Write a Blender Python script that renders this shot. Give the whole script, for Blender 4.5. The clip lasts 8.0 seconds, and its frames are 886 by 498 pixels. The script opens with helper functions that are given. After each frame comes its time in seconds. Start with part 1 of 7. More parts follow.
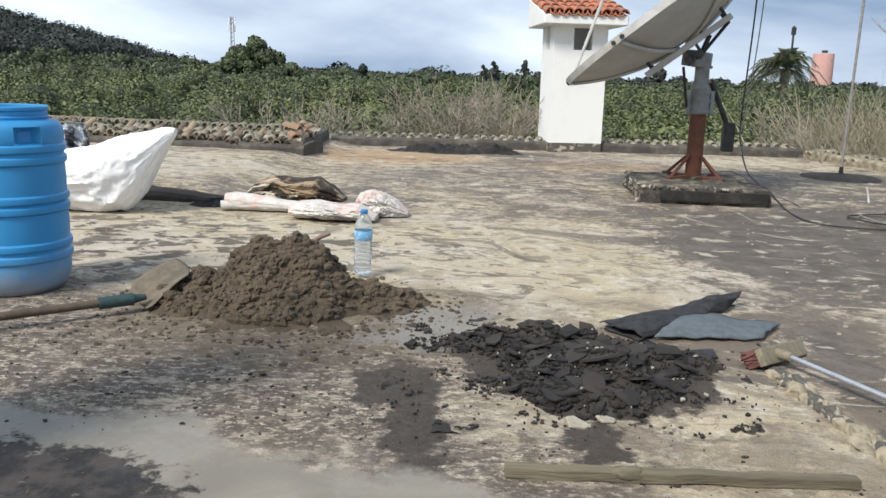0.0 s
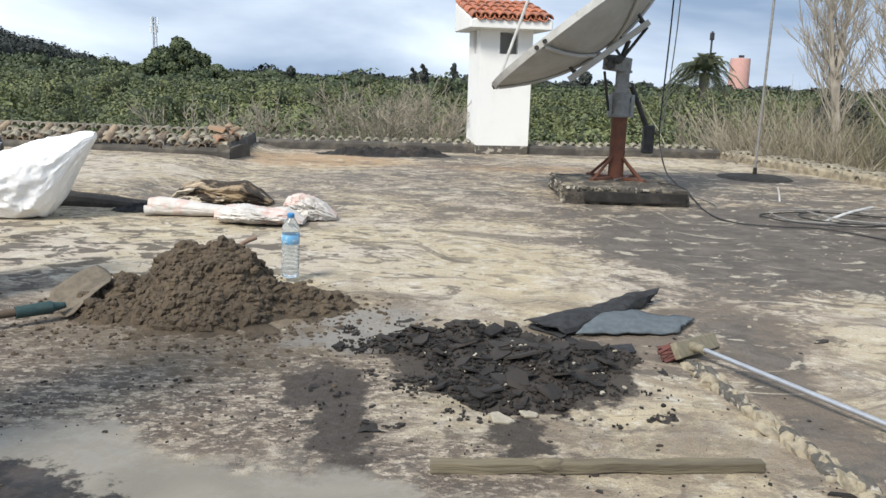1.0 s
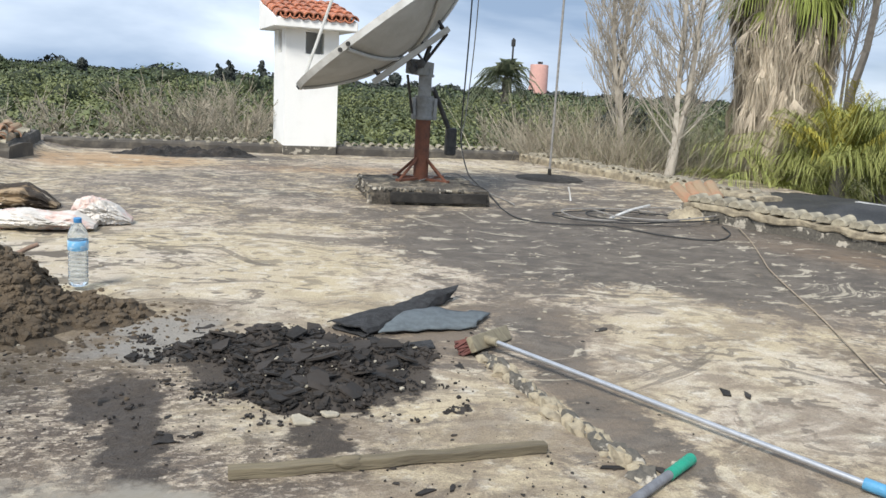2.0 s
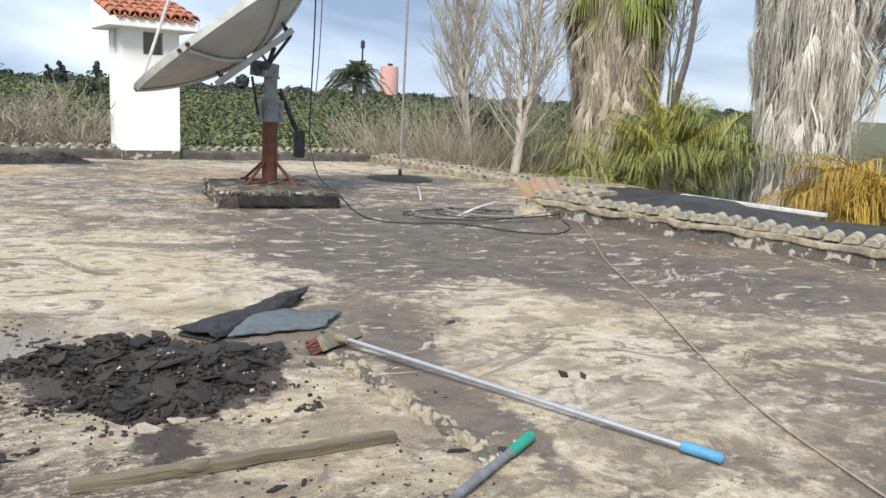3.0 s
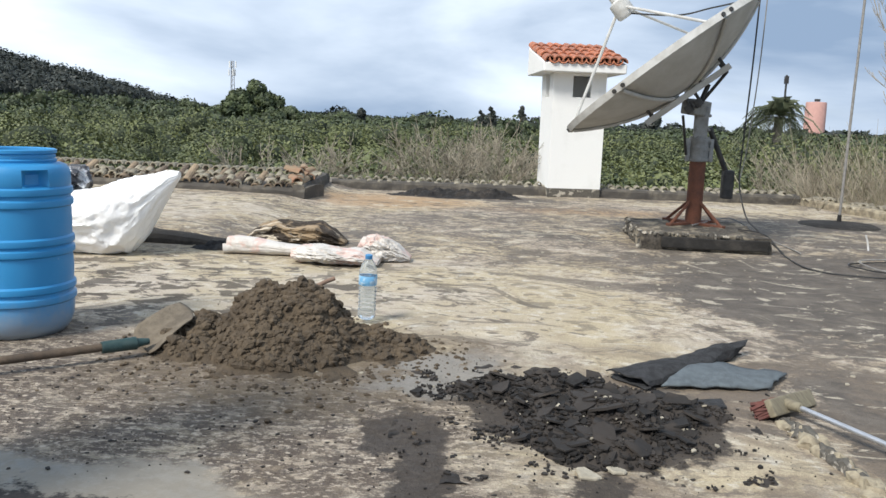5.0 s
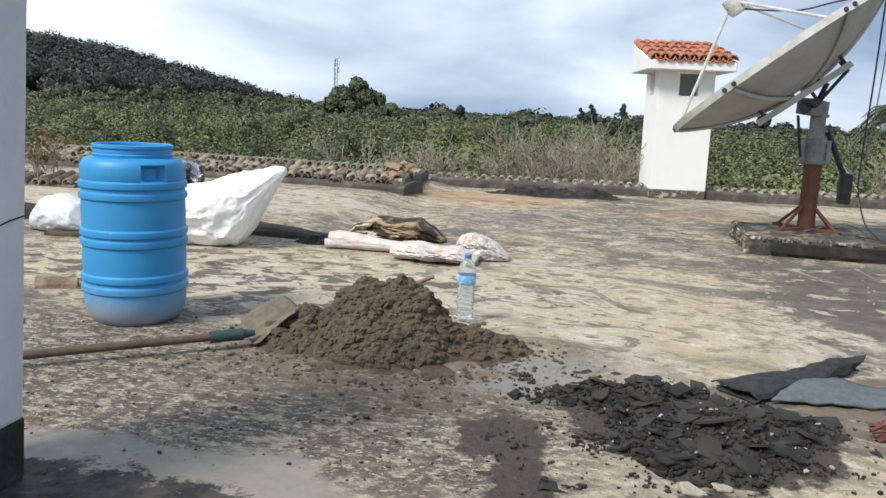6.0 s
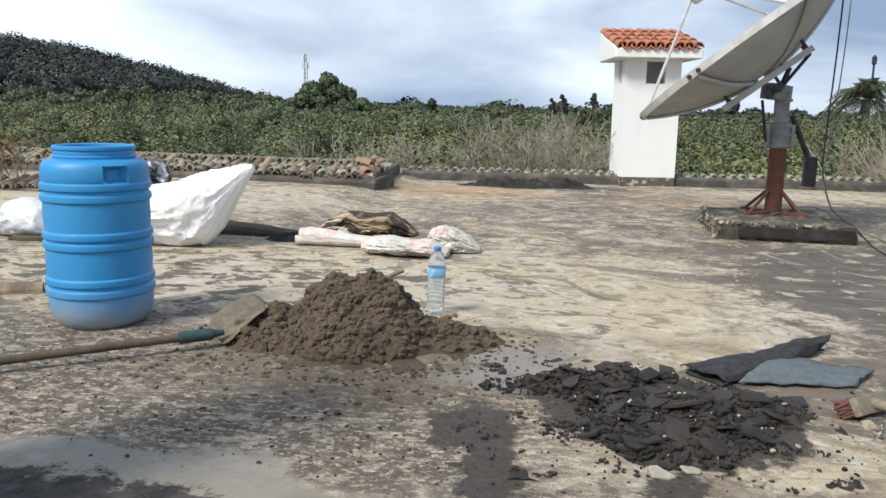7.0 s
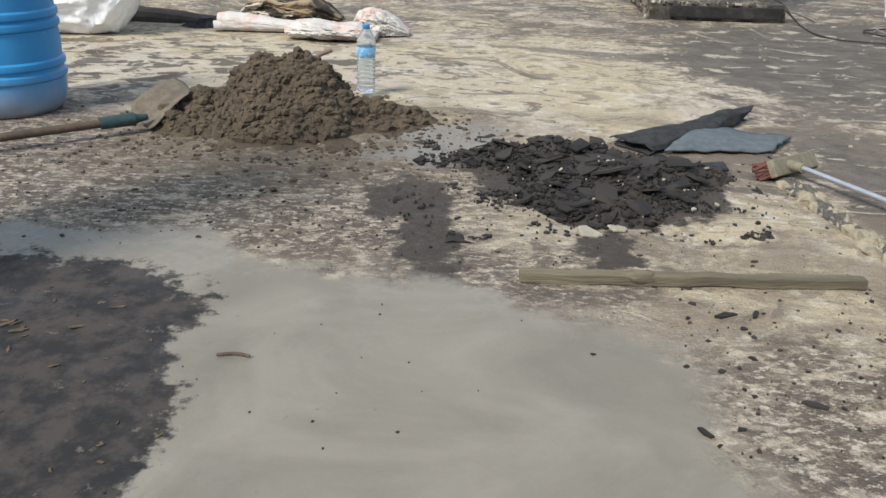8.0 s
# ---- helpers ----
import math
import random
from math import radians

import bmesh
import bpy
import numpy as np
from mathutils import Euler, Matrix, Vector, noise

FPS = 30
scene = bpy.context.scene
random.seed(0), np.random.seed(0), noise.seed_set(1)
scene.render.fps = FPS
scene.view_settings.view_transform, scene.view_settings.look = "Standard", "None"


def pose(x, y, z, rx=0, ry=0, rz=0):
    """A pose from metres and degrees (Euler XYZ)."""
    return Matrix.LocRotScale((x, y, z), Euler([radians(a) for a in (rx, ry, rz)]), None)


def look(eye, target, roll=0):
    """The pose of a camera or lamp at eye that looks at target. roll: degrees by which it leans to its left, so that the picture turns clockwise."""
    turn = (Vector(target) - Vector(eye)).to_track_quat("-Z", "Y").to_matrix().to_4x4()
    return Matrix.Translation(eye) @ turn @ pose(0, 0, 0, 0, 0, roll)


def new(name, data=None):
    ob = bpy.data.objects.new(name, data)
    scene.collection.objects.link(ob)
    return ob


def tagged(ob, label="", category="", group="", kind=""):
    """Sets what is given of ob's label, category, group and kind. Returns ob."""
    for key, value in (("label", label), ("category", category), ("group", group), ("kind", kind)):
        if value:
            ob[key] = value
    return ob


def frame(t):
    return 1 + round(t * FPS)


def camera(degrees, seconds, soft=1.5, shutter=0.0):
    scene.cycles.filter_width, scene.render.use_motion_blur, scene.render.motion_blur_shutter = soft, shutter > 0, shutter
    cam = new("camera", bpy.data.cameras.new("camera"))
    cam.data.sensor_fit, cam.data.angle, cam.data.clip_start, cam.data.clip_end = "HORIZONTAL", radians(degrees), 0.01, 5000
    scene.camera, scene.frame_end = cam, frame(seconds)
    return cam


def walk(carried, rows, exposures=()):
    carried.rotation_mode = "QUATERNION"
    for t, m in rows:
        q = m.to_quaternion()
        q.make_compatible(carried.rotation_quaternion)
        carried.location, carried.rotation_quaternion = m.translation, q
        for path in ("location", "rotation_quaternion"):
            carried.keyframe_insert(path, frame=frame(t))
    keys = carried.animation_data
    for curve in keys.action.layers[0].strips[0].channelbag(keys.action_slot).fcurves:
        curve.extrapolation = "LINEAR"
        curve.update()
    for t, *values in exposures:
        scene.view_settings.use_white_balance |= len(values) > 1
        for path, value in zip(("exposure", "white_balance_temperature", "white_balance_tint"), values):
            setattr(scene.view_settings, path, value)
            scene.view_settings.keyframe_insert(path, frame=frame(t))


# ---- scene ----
cam = camera(57.8, 8.0)
PATH = [
    (0, (0.322, -0.191, 0.957), (0.191, 1.76, 0.536), 1.5),
    (0.5, (0.299, -0.211, 0.96), (0.171, 1.742, 0.548), 1.5),
    (1, (0.345, -0.233, 0.964), (0.383, 1.724, 0.554), 1.7),
    (1.5, (0.366, -0.263, 0.975), (0.668, 1.675, 0.583), 2.5),
    (2, (0.388, -0.283, 0.982), (0.882, 1.615, 0.591), 3.2),
    (2.2, (0.388, -0.302, 0.989), (0.988, 1.566, 0.602), 3.4),
    (3.3, (0.406, -0.366, 0.982), (1.249, 1.411, 0.617), 2.9),
    (3.5, (0.397, -0.359, 0.985), (1.175, 1.45, 0.635), 2.6),
    (4, (0.368, -0.297, 0.97), (0.8, 1.621, 0.603), 2.5),
    (4.5, (0.307, -0.232, 0.97), (0.462, 1.731, 0.617), 2.4),
    (5, (0.281, -0.188, 0.967), (0.155, 1.783, 0.652), 2.0),
    (5.2, (0.275, -0.192, 0.968), (0.076, 1.771, 0.642), 2.4),
    (6.3, (0.256, -0.162, 0.981), (-0.123, 1.775, 0.656), 2.1),
    (6.5, (0.261, -0.159, 0.984), (-0.115, 1.779, 0.669), 1.9),
    (7, (0.288, -0.164, 0.974), (-0.012, 1.783, 0.629), 1.0),
    (7.5, (0.307, -0.175, 0.914), (0.105, 1.716, 0.296), 1.2),
    (8, (0.278, -0.188, 0.894), (0.172, 1.634, 0.077), 1.0),
]
walk(cam, [(t, look(eye, target, roll)) for t, eye, target, roll in PATH], [(0, -0.07), (1, -0.02), (2, 0.07), (3.5, 0.13), (4, 0.1), (5, -0.04), (6.5, -0.07), (7, -0.08), (7.5, -0.24), (8, -0.15)])

# ---- light ----
SUN_AZ, SUN_EL = 218.0, 46.0  # bearing of the sun, clockwise from +y, and its height
az, el = radians(SUN_AZ), radians(SUN_EL)
to_sun = Vector((math.sin(az) * math.cos(el), math.cos(az) * math.cos(el), math.sin(el)))
sun = new("sun", bpy.data.lights.new("sun", "SUN"))
sun.data.energy, sun.data.angle, sun.data.color = 4.3, radians(17.0), (1.0, 0.955, 0.88)
sun.rotation_euler = to_sun.to_track_quat("Z", "Y").to_euler()
sun.location = (0, -5, 12)

world = bpy.data.worlds.new("sky")
scene.world = world
world.use_nodes = True
wt = world.node_tree
wt.nodes.clear()


def wn(kind, **values):
    node = wt.nodes.new(kind)
    for key, value in values.items():
        node.inputs[key].default_value = value
    return node


sky = wt.nodes.new("ShaderNodeTexSky")
sky.sky_type, sky.sun_disc, sky.sun_elevation, sky.sun_rotation = "NISHITA", False, el, az
sky_gain = wt.nodes.new("ShaderNodeVectorMath")
sky_gain.operation = "SCALE"
sky_gain.inputs["Scale"].default_value = 0.06
wt.links.new(sky.outputs[0], sky_gain.inputs[0])
tc = wt.nodes.new("ShaderNodeTexCoord")
stretch = wt.nodes.new("ShaderNodeMapping")
stretch.inputs["Scale"].default_value = (1.0, 1.0, 3.6)
stretch.inputs["Location"].default_value = (0.35, 0.1, 0.2)
wt.links.new(tc.outputs["Generated"], stretch.inputs[0])
cover = wn("ShaderNodeTexNoise", Scale=1.3, Detail=6.0, Roughness=0.48, Distortion=0.2)
shade = wn("ShaderNodeTexNoise", Scale=1.9, Detail=6.0, Roughness=0.5, Distortion=0.3)
for n_ in (cover, shade):
    wt.links.new(stretch.outputs[0], n_.inputs["Vector"])
cover_ramp = wt.nodes.new("ShaderNodeValToRGB")
cover_ramp.color_ramp.elements[0].position, cover_ramp.color_ramp.elements[1].position = 0.22, 0.5
wt.links.new(cover.outputs["Fac"], cover_ramp.inputs[0])
shade_ramp = wt.nodes.new("ShaderNodeValToRGB")
e = shade_ramp.color_ramp.elements
e[0].position, e[0].color = 0.36, (0.17, 0.235, 0.335, 1)
e[1].position, e[1].color = 0.66, (0.545, 0.61, 0.69, 1)
wt.links.new(shade.outputs["Fac"], shade_ramp.inputs[0])
cloud_mix = wt.nodes.new("ShaderNodeMix")
cloud_mix.data_type = "RGBA"
wt.links.new(cover_ramp.outputs[0], cloud_mix.inputs["Factor"])
wt.links.new(sky_gain.outputs[0], cloud_mix.inputs["A"])
wt.links.new(shade_ramp.outputs[0], cloud_mix.inputs["B"])
bg = wn("ShaderNodeBackground", Strength=1.95)
wt.links.new(cloud_mix.outputs["Result"], bg.inputs["Color"])
wout = wt.nodes.new("ShaderNodeOutputWorld")
wt.links.new(bg.outputs[0], wout.inputs[0])

# ---- materials ----


class Nodes:
    """Short hand for a node material."""

    def __init__(self, name):
        self.mat = bpy.data.materials.new(name)
        self.mat.use_nodes = True
        self.nt = self.mat.node_tree
        self.bsdf = self.nt.nodes["Principled BSDF"]
        self.tc = self.nt.nodes.new("ShaderNodeTexCoord")
        self.pos = self.tc.outputs["Object"]

    def put(self, socket, value):
        if isinstance(value, bpy.types.NodeSocket):
            self.nt.links.new(value, socket)
        else:
            socket.default_value = value

    def math(self, op, a, b=0.0, clamp=False):
        n = self.nt.nodes.new("ShaderNodeMath")
        n.operation, n.use_clamp = op, clamp
        self.put(n.inputs[0], a)
        self.put(n.inputs[1], b)
        return n.outputs[0]

    def noise(self, scale, detail=4.0, rough=0.55, vec=None, distort=0.0, stretch=None):
        n = self.nt.nodes.new("ShaderNodeTexNoise")
        n.inputs["Scale"].default_value, n.inputs["Detail"].default_value = scale, detail
        n.inputs["Roughness"].default_value, n.inputs["Distortion"].default_value = rough, distort
        v = vec or self.pos
        if stretch:
            v = self.mapped(stretch, v)
        self.put(n.inputs["Vector"], v)
        return n.outputs["Fac"]

    def mapped(self, scale, vec=None, rot=0.0, loc=(0, 0, 0)):
        m = self.nt.nodes.new("ShaderNodeMapping")
        m.inputs["Scale"].default_value = scale
        m.inputs["Rotation"].default_value = (0, 0, rot)
        m.inputs["Location"].default_value = loc
        self.put(m.inputs[0], vec or self.pos)
        return m.outputs[0]

    def ramp(self, fac, lo, hi, a=0.0, b=1.0):
        n = self.nt.nodes.new("ShaderNodeMapRange")
        n.interpolation_type = "SMOOTHSTEP"
        for key, value in (("From Min", lo), ("From Max", hi), ("To Min", a), ("To Max", b)):
            n.inputs[key].default_value = value
        self.put(n.inputs["Value"], fac)
        return n.outputs[0]

    def mix(self, fac, a, b):
        n = self.nt.nodes.new("ShaderNodeMix")
        n.data_type = "RGBA"
        self.put(n.inputs["Factor"], fac)
        for key, value in (("A", a), ("B", b)):
            self.put(n.inputs[key], (*value, 1) if isinstance(value, tuple) else value)
        return n.outputs["Result"]

    def bump(self, height, strength=0.4, distance=0.02):
        n = self.nt.nodes.new("ShaderNodeBump")
        n.inputs["Strength"].default_value, n.inputs["Distance"].default_value = strength, distance
        self.put(n.inputs["Height"], height)
        self.put(self.bsdf.inputs["Normal"], n.outputs[0])

    def random(self):
        return self.nt.nodes.new("ShaderNodeObjectInfo").outputs["Random"]

    def island(self):
        return self.nt.nodes.new("ShaderNodeNewGeometry").outputs["Random Per Island"]

    def done(self, colour, rough=0.8, metal=0.0, **more):
        self.put(self.bsdf.inputs["Base Color"], (*colour, 1) if isinstance(colour, tuple) else colour)
        self.put(self.bsdf.inputs["Roughness"], rough)
        self.bsdf.inputs["Metallic"].default_value = metal
        for key, value in more.items():
            self.put(self.bsdf.inputs[key.replace("_", " ")], value)
        return self.mat


def worn(name, a, b, scale=6.0, rough=0.8, metal=0.0, bump=0.3, fine=60.0, vary=0.0, stretch=None, lo=0.35, hi=0.65):
    """A two-tone weathered surface: patches, grain and fine relief."""
    m = Nodes(name)
    big = m.ramp(m.noise(scale, 5, 0.6, stretch=stretch), lo, hi)
    grain = m.noise(fine, 3, 0.6, stretch=stretch)
    fac = m.math("ADD", m.math("MULTIPLY", big, 0.7), m.math("MULTIPLY", grain, 0.4), True)
    if vary:
        fac = m.math("ADD", fac, m.math("MULTIPLY", m.math("SUBTRACT", m.random(), 0.5), vary), True)
    m.bump(m.math("ADD", m.math("MULTIPLY", big, 0.5), grain), bump, 0.01)
    return m.done(m.mix(fac, a, b), m.ramp(grain, 0.2, 0.8, max(rough - 0.1, 0.05), min(rough + 0.1, 1)), metal)


def leafy(name, a, b, c, rough=0.6):
    """Foliage in three greens, a shade for each leaf."""
    m = Nodes(name)
    patch = m.ramp(m.noise(0.6, 5, 0.6), 0.40, 0.60)
    col = m.mix(m.math("MULTIPLY", m.island(), 0.3), m.mix(patch, a, b), c)
    return m.done(col, rough, 0.0, Subsurface_Weight=0.0)


FLOOR_LAYERS = {}


def floor_material():
    """Sand-cream screed with worn bitumen, mud, cement wash and damp stains, each with its own outline."""
    m = Nodes("roof_screed")
    edge = m.noise(3.6, 10, 0.7)

    def layer(name, patches, weights=None):
        """A smooth value on the floor's points: the reach of the patches, or their weighted sum."""
        FLOOR_LAYERS[name] = (patches, weights)
        node = m.nt.nodes.new("ShaderNodeAttribute")
        node.attribute_name = name
        return node.outputs["Fac"]

    def patch(name, soft, *patches):
        """1 inside ragged patches (x, y, half width, half depth, turn), 0 outside; soft is the edge's width."""
        reach = layer(name, patches)
        return m.ramp(plus(reach, 0.44, m.math("SUBTRACT", edge, 0.5)), -soft / 2, soft / 2)

    def plus(a, w, b):
        return m.math("ADD", a, m.math("MULTIPLY", b, w))

    streak = m.noise(1.0, 10, 0.68, vec=m.mapped((1.0, 1.3, 1), m.pos, radians(-34)), distort=0.5)
    blot = m.noise(5.5, 9, 0.74, vec=m.mapped((0.95, 1.15, 1), m.pos, radians(40)), distort=0.3)
    fine = m.noise(26.0, 5, 0.7)
    grit = m.noise(150.0, 2, 0.6)
    # worn bitumen against bare screed
    field = m.math("ADD", m.math("MULTIPLY", m.math("SUBTRACT", streak, 0.5), 0.80), m.math("MULTIPLY", m.math("SUBTRACT", blot, 0.5), 1.15))
    field = m.math("ADD", plus(field, 0.75, m.math("SUBTRACT", fine, 0.5)), 0.50)
    BITUMEN = (
        (0.36, 3.7, 4.5, 2.1, 1.5, -20, 1.0), (0.27, 2.2, 4.4, 0.9, 1.0, 0, 1.0), (0.16, 3.2, 1.7, 0.45, 0.35, 0, 0.8),
        (0.15, 1.75, 3.25, 0.35, 0.4, 0, 0.9), (0.15, -1.55, 2.45, 0.9, 0.5, 0, 0.8), (0.08, 3.9, 3.0, 0.8, 0.6, 0, 0.8),
        (0.10, 3.6, 7.6, 1.4, 1.2, 0, 1.0), (0.05, 0.9, 7.6, 2.6, 1.8, 0, 1.0), (-0.22, -4.3, 7.3, 2.5, 1.5, 0, 0.6),
        (0.22, 4.0, 8.6, 0.8, 0.55, 0, 0.6), (-0.20, 0.3, 3.9, 1.2, 0.95, 0, 0.9), (-0.06, 0.6, 5.4, 1.2, 0.6, 0, 0.9),
        (-0.24, -1.9, 4.3, 1.5, 0.9, 0, 0.9), (-0.14, -0.6, 4.6, 0.9, 0.8, 0, 0.9), (-0.20, 2.25, 2.45, 0.42, 0.95, -12, 0.8), (-0.14, 2.1, 3.4, 0.5, 0.7, 40, 0.8),
        (-0.06, 3.0, 2.0, 0.7, 0.7, 0, 0.8), (-0.24, 1.02, 1.98, 0.36, 0.42, 0, 0.7), (-0.30, 0.40, 1.98, 0.24, 0.28, 20, 0.7),
        (-0.12, 1.0, 1.35, 0.42, 0.22, -8, 0.8), (0.03, -0.75, 2.2, 1.3, 0.55, 0, 0.8), (0.10, 0.5, 1.7, 0.7, 0.3, 0, 0.8),
        (0.13, 0.95, 2.4, 0.6, 0.4, 0, 0.9), (0.24, 1.55, 1.85, 0.10, 0.5, 8, 0.6), (0.26, 1.60, 2.55, 0.12, 0.48, -12, 0.6),
        (0.28, 0.2, 10.1, 1.0, 0.3, 0, 0.7), (-0.28, -0.9, 9.3, 1.0, 0.9, 0, 0.8), (-0.16, 3.2, 10.0, 1.2, 0.5, 0, 0.8),
        (-0.12, 4.4, 3.9, 0.9, 0.25, -62, 0.7), (0.1, -2.3, 3.2, 0.8, 0.5, 0, 0.8),
    )
    field = m.math("ADD", field, layer("bitumen", [row[1:] for row in BITUMEN], [row[0] for row in BITUMEN]))
    # sweeps of the trowel, long and thin, bending over the roof
    sweep = m.nt.nodes.new("ShaderNodeTexNoise")
    sweep.inputs["Scale"].default_value, sweep.inputs["Detail"].default_value = 0.55, 2.0
    m.put(sweep.inputs["Vector"], m.pos)
    bend = m.nt.nodes.new("ShaderNodeVectorMath")
    bend.operation = "MULTIPLY_ADD"
    m.put(bend.inputs[0], sweep.outputs["Color"])
    bend.inputs[1].default_value = (3.4, 3.4, 0)
    m.put(bend.inputs[2], m.pos)
    trowel = m.noise(1.0, 7, 0.60, vec=m.mapped((1.5, 4.6, 1), bend.outputs[0], radians(34)), distort=0.6)
    trowel_fine = m.noise(1.0, 6, 0.62, vec=m.mapped((4.0, 10.0, 1), bend.outputs[0], radians(52)), distort=0.5)
    field = plus(field, 0.45, m.math("SUBTRACT", trowel, 0.5))
    field = plus(field, 0.16, m.math("SUBTRACT", trowel_fine, 0.5))
    dark = m.ramp(field, 0.50, 0.64)
    mid = m.ramp(field, 0.34, 0.56)
    tint = m.ramp(m.noise(0.9, 4, 0.6), 0.42, 0.62)
    cream = m.mix(tint, (0.465, 0.39, 0.265), (0.475, 0.412, 0.335))
    cream = m.mix(m.ramp(m.noise(9, 5, 0.7), 0.5, 0.72), cream, (0.62, 0.58, 0.50))
    rust = patch("rust_stain", 0.7, (-1.0, 9.4, 1.0, 0.8, 0), (1.4, 9.0, 1.0, 0.3, 0), (4.6, 3.9, 0.9, 0.22, -62))
    cream = m.mix(m.math("MULTIPLY", rust, 0.75), cream, (0.43, 0.28, 0.15))
    cream = m.mix(m.math("MULTIPLY", m.ramp(trowel, 0.54, 0.66), 0.45), cream, (0.64, 0.575, 0.45))
    cream = m.mix(m.math("MULTIPLY", m.ramp(trowel_fine, 0.45, 0.34), 0.32), cream, (0.28, 0.225, 0.155))
    worn_tone = m.mix(m.noise(14, 4, 0.7), (0.185, 0.145, 0.107), (0.28, 0.222, 0.165))
    bitumen = m.mix(m.ramp(blot, 0.35, 0.65), (0.055, 0.047, 0.040), (0.15, 0.128, 0.105))
    col = m.mix(m.math("MULTIPLY", mid, 0.75), cream, worn_tone)
    col = m.mix(m.math("MULTIPLY", dark, 0.9), col, bitumen)
    col = m.mix(m.math("MULTIPLY", rust, 0.35), col, (0.30, 0.185, 0.095))
    # flaked-off patches and scabs of bitumen at hand size
    scab_zone = m.ramp(m.noise(0.8, 3, 0.5), 0.38, 0.60)
    scab_noise = m.noise(6.5, 7, 0.60, vec=m.mapped((0.9, 1.15, 1), m.pos, radians(25)), distort=0.8)
    scab = m.math("MULTIPLY", m.ramp(scab_noise, 0.545, 0.585), m.math("ADD", 0.45, m.math("MULTIPLY", scab_zone, 0.5)))
    near_left = patch("scab_area", 0.8, (-1.6, 3.9, 1.6, 1.1, 0), (-2.5, 4.6, 1.4, 0.8, 0), (0.4, 1.7, 0.7, 0.5, 0))
    scab = m.math("MULTIPLY", scab, m.math("ADD", 0.78, m.math("MULTIPLY", near_left, 0.2)))
    col = m.mix(scab, col, m.mix(fine, (0.06, 0.05, 0.043), (0.13, 0.108, 0.088)))
    clot_area = patch("clot_area", 0.8, (-1.3, 4.1, 1.3, 0.75, 0), (-2.6, 4.0, 1.4, 1.0, 0), (-0.4, 4.3, 0.6, 0.5, 0))
    clot = m.math("MULTIPLY", clot_area, m.ramp(m.noise(5.0, 6, 0.58, vec=m.mapped((0.8, 1.3, 1), m.pos, radians(8), (5.3, 2.2, 0)), distort=0.6), 0.535, 0.56))
    col = m.mix(m.math("MULTIPLY", clot, 0.88), col, m.mix(fine, (0.045, 0.038, 0.03), (0.13, 0.105, 0.078)))
    bare = m.ramp(m.noise(5.2, 10, 0.68, vec=m.mapped((0.8, 1.25, 1), m.pos, radians(-30), (3.1, 1.7, 0)), distort=0.6), 0.58, 0.61)
    col = m.mix(m.math("MULTIPLY", bare, 0.78), col, m.mix(fine, (0.44, 0.385, 0.29), (0.63, 0.57, 0.46)))
    smear = m.noise(2.1, 11, 0.70, vec=m.mapped((0.7, 1.9, 1), bend.outputs[0], radians(18), (7.7, 0.4, 0)), distort=0.7)
    col = m.mix(m.math("MULTIPLY", m.ramp(smear, 0.56, 0.60), 0.62), col, m.mix(fine, (0.07, 0.058, 0.047), (0.16, 0.132, 0.104)))
    col = m.mix(m.math("MULTIPLY", m.ramp(smear, 0.40, 0.37), 0.6), col, m.mix(fine, (0.50, 0.435, 0.32), (0.66, 0.60, 0.48)))
    # brown grime trodden into the near screed
    grime = m.math("MULTIPLY", patch("grime_area", 0.9, (0.5, 2.0, 3.4, 1.3, 0)), m.ramp(m.noise(2.6, 10, 0.72, vec=m.mapped((0.9, 1.2, 1), m.pos, radians(15), (1.1, 6.2, 0)), distort=0.4), 0.45, 0.58))
    col = m.mix(m.math("MULTIPLY", grime, 0.72), col, m.mix(fine, (0.12, 0.092, 0.068), (0.26, 0.205, 0.15)))
    # mud tracked over the near roof
    mud_area = patch("mud_area", 0.4, (-0.8, 2.2, 1.3, 0.6, 0), (-1.9, 2.6, 0.9, 0.6, 0), (0.35, 1.70, 0.4, 0.2, 0), (1.05, 1.05, 0.4, 0.35, 0))
    mud = m.math("MULTIPLY", mud_area, m.ramp(m.noise(10, 10, 0.78, stretch=(0.8, 1.5, 1)), 0.40, 0.52))
    col = m.mix(m.math("MULTIPLY", mud, 0.9), col, (0.088, 0.067, 0.052))
    fleck = m.math("MULTIPLY", mud_area, m.ramp(m.noise(15, 9, 0.76, stretch=(0.8, 1.3, 1)), 0.515, 0.57))
    col = m.mix(m.math("MULTIPLY", fleck, 0.65), col, (0.46, 0.39, 0.30))
    chips = m.math("MULTIPLY", mud_area, m.ramp(m.noise(36, 7, 0.72, stretch=(0.8, 1.3, 1)), 0.545, 0.59))
    col = m.mix(m.math("MULTIPLY", chips, 0.72), col, (0.58, 0.50, 0.40))
    pits = m.math("MULTIPLY", mud_area, m.ramp(m.noise(28, 7, 0.7, distort=0.5), 0.56, 0.62))
    col = m.mix(m.math("MULTIPLY", pits, 0.7), col, (0.085, 0.066, 0.052))
    # damp dark patches beside and under the rubble
    damp = patch("damp", 0.03, (0.00, 2.22, 0.13, 0.22, 10), (0.12, 1.88, 0.085, 0.27, 8), (0.66, 2.4, 0.42, 0.36, 0), (0.61, 1.84, 0.07, 0.13, -10), (0.36, 2.6, 0.30, 0.19, 0), (0.92, 2.52, 0.18, 0.10, -10))
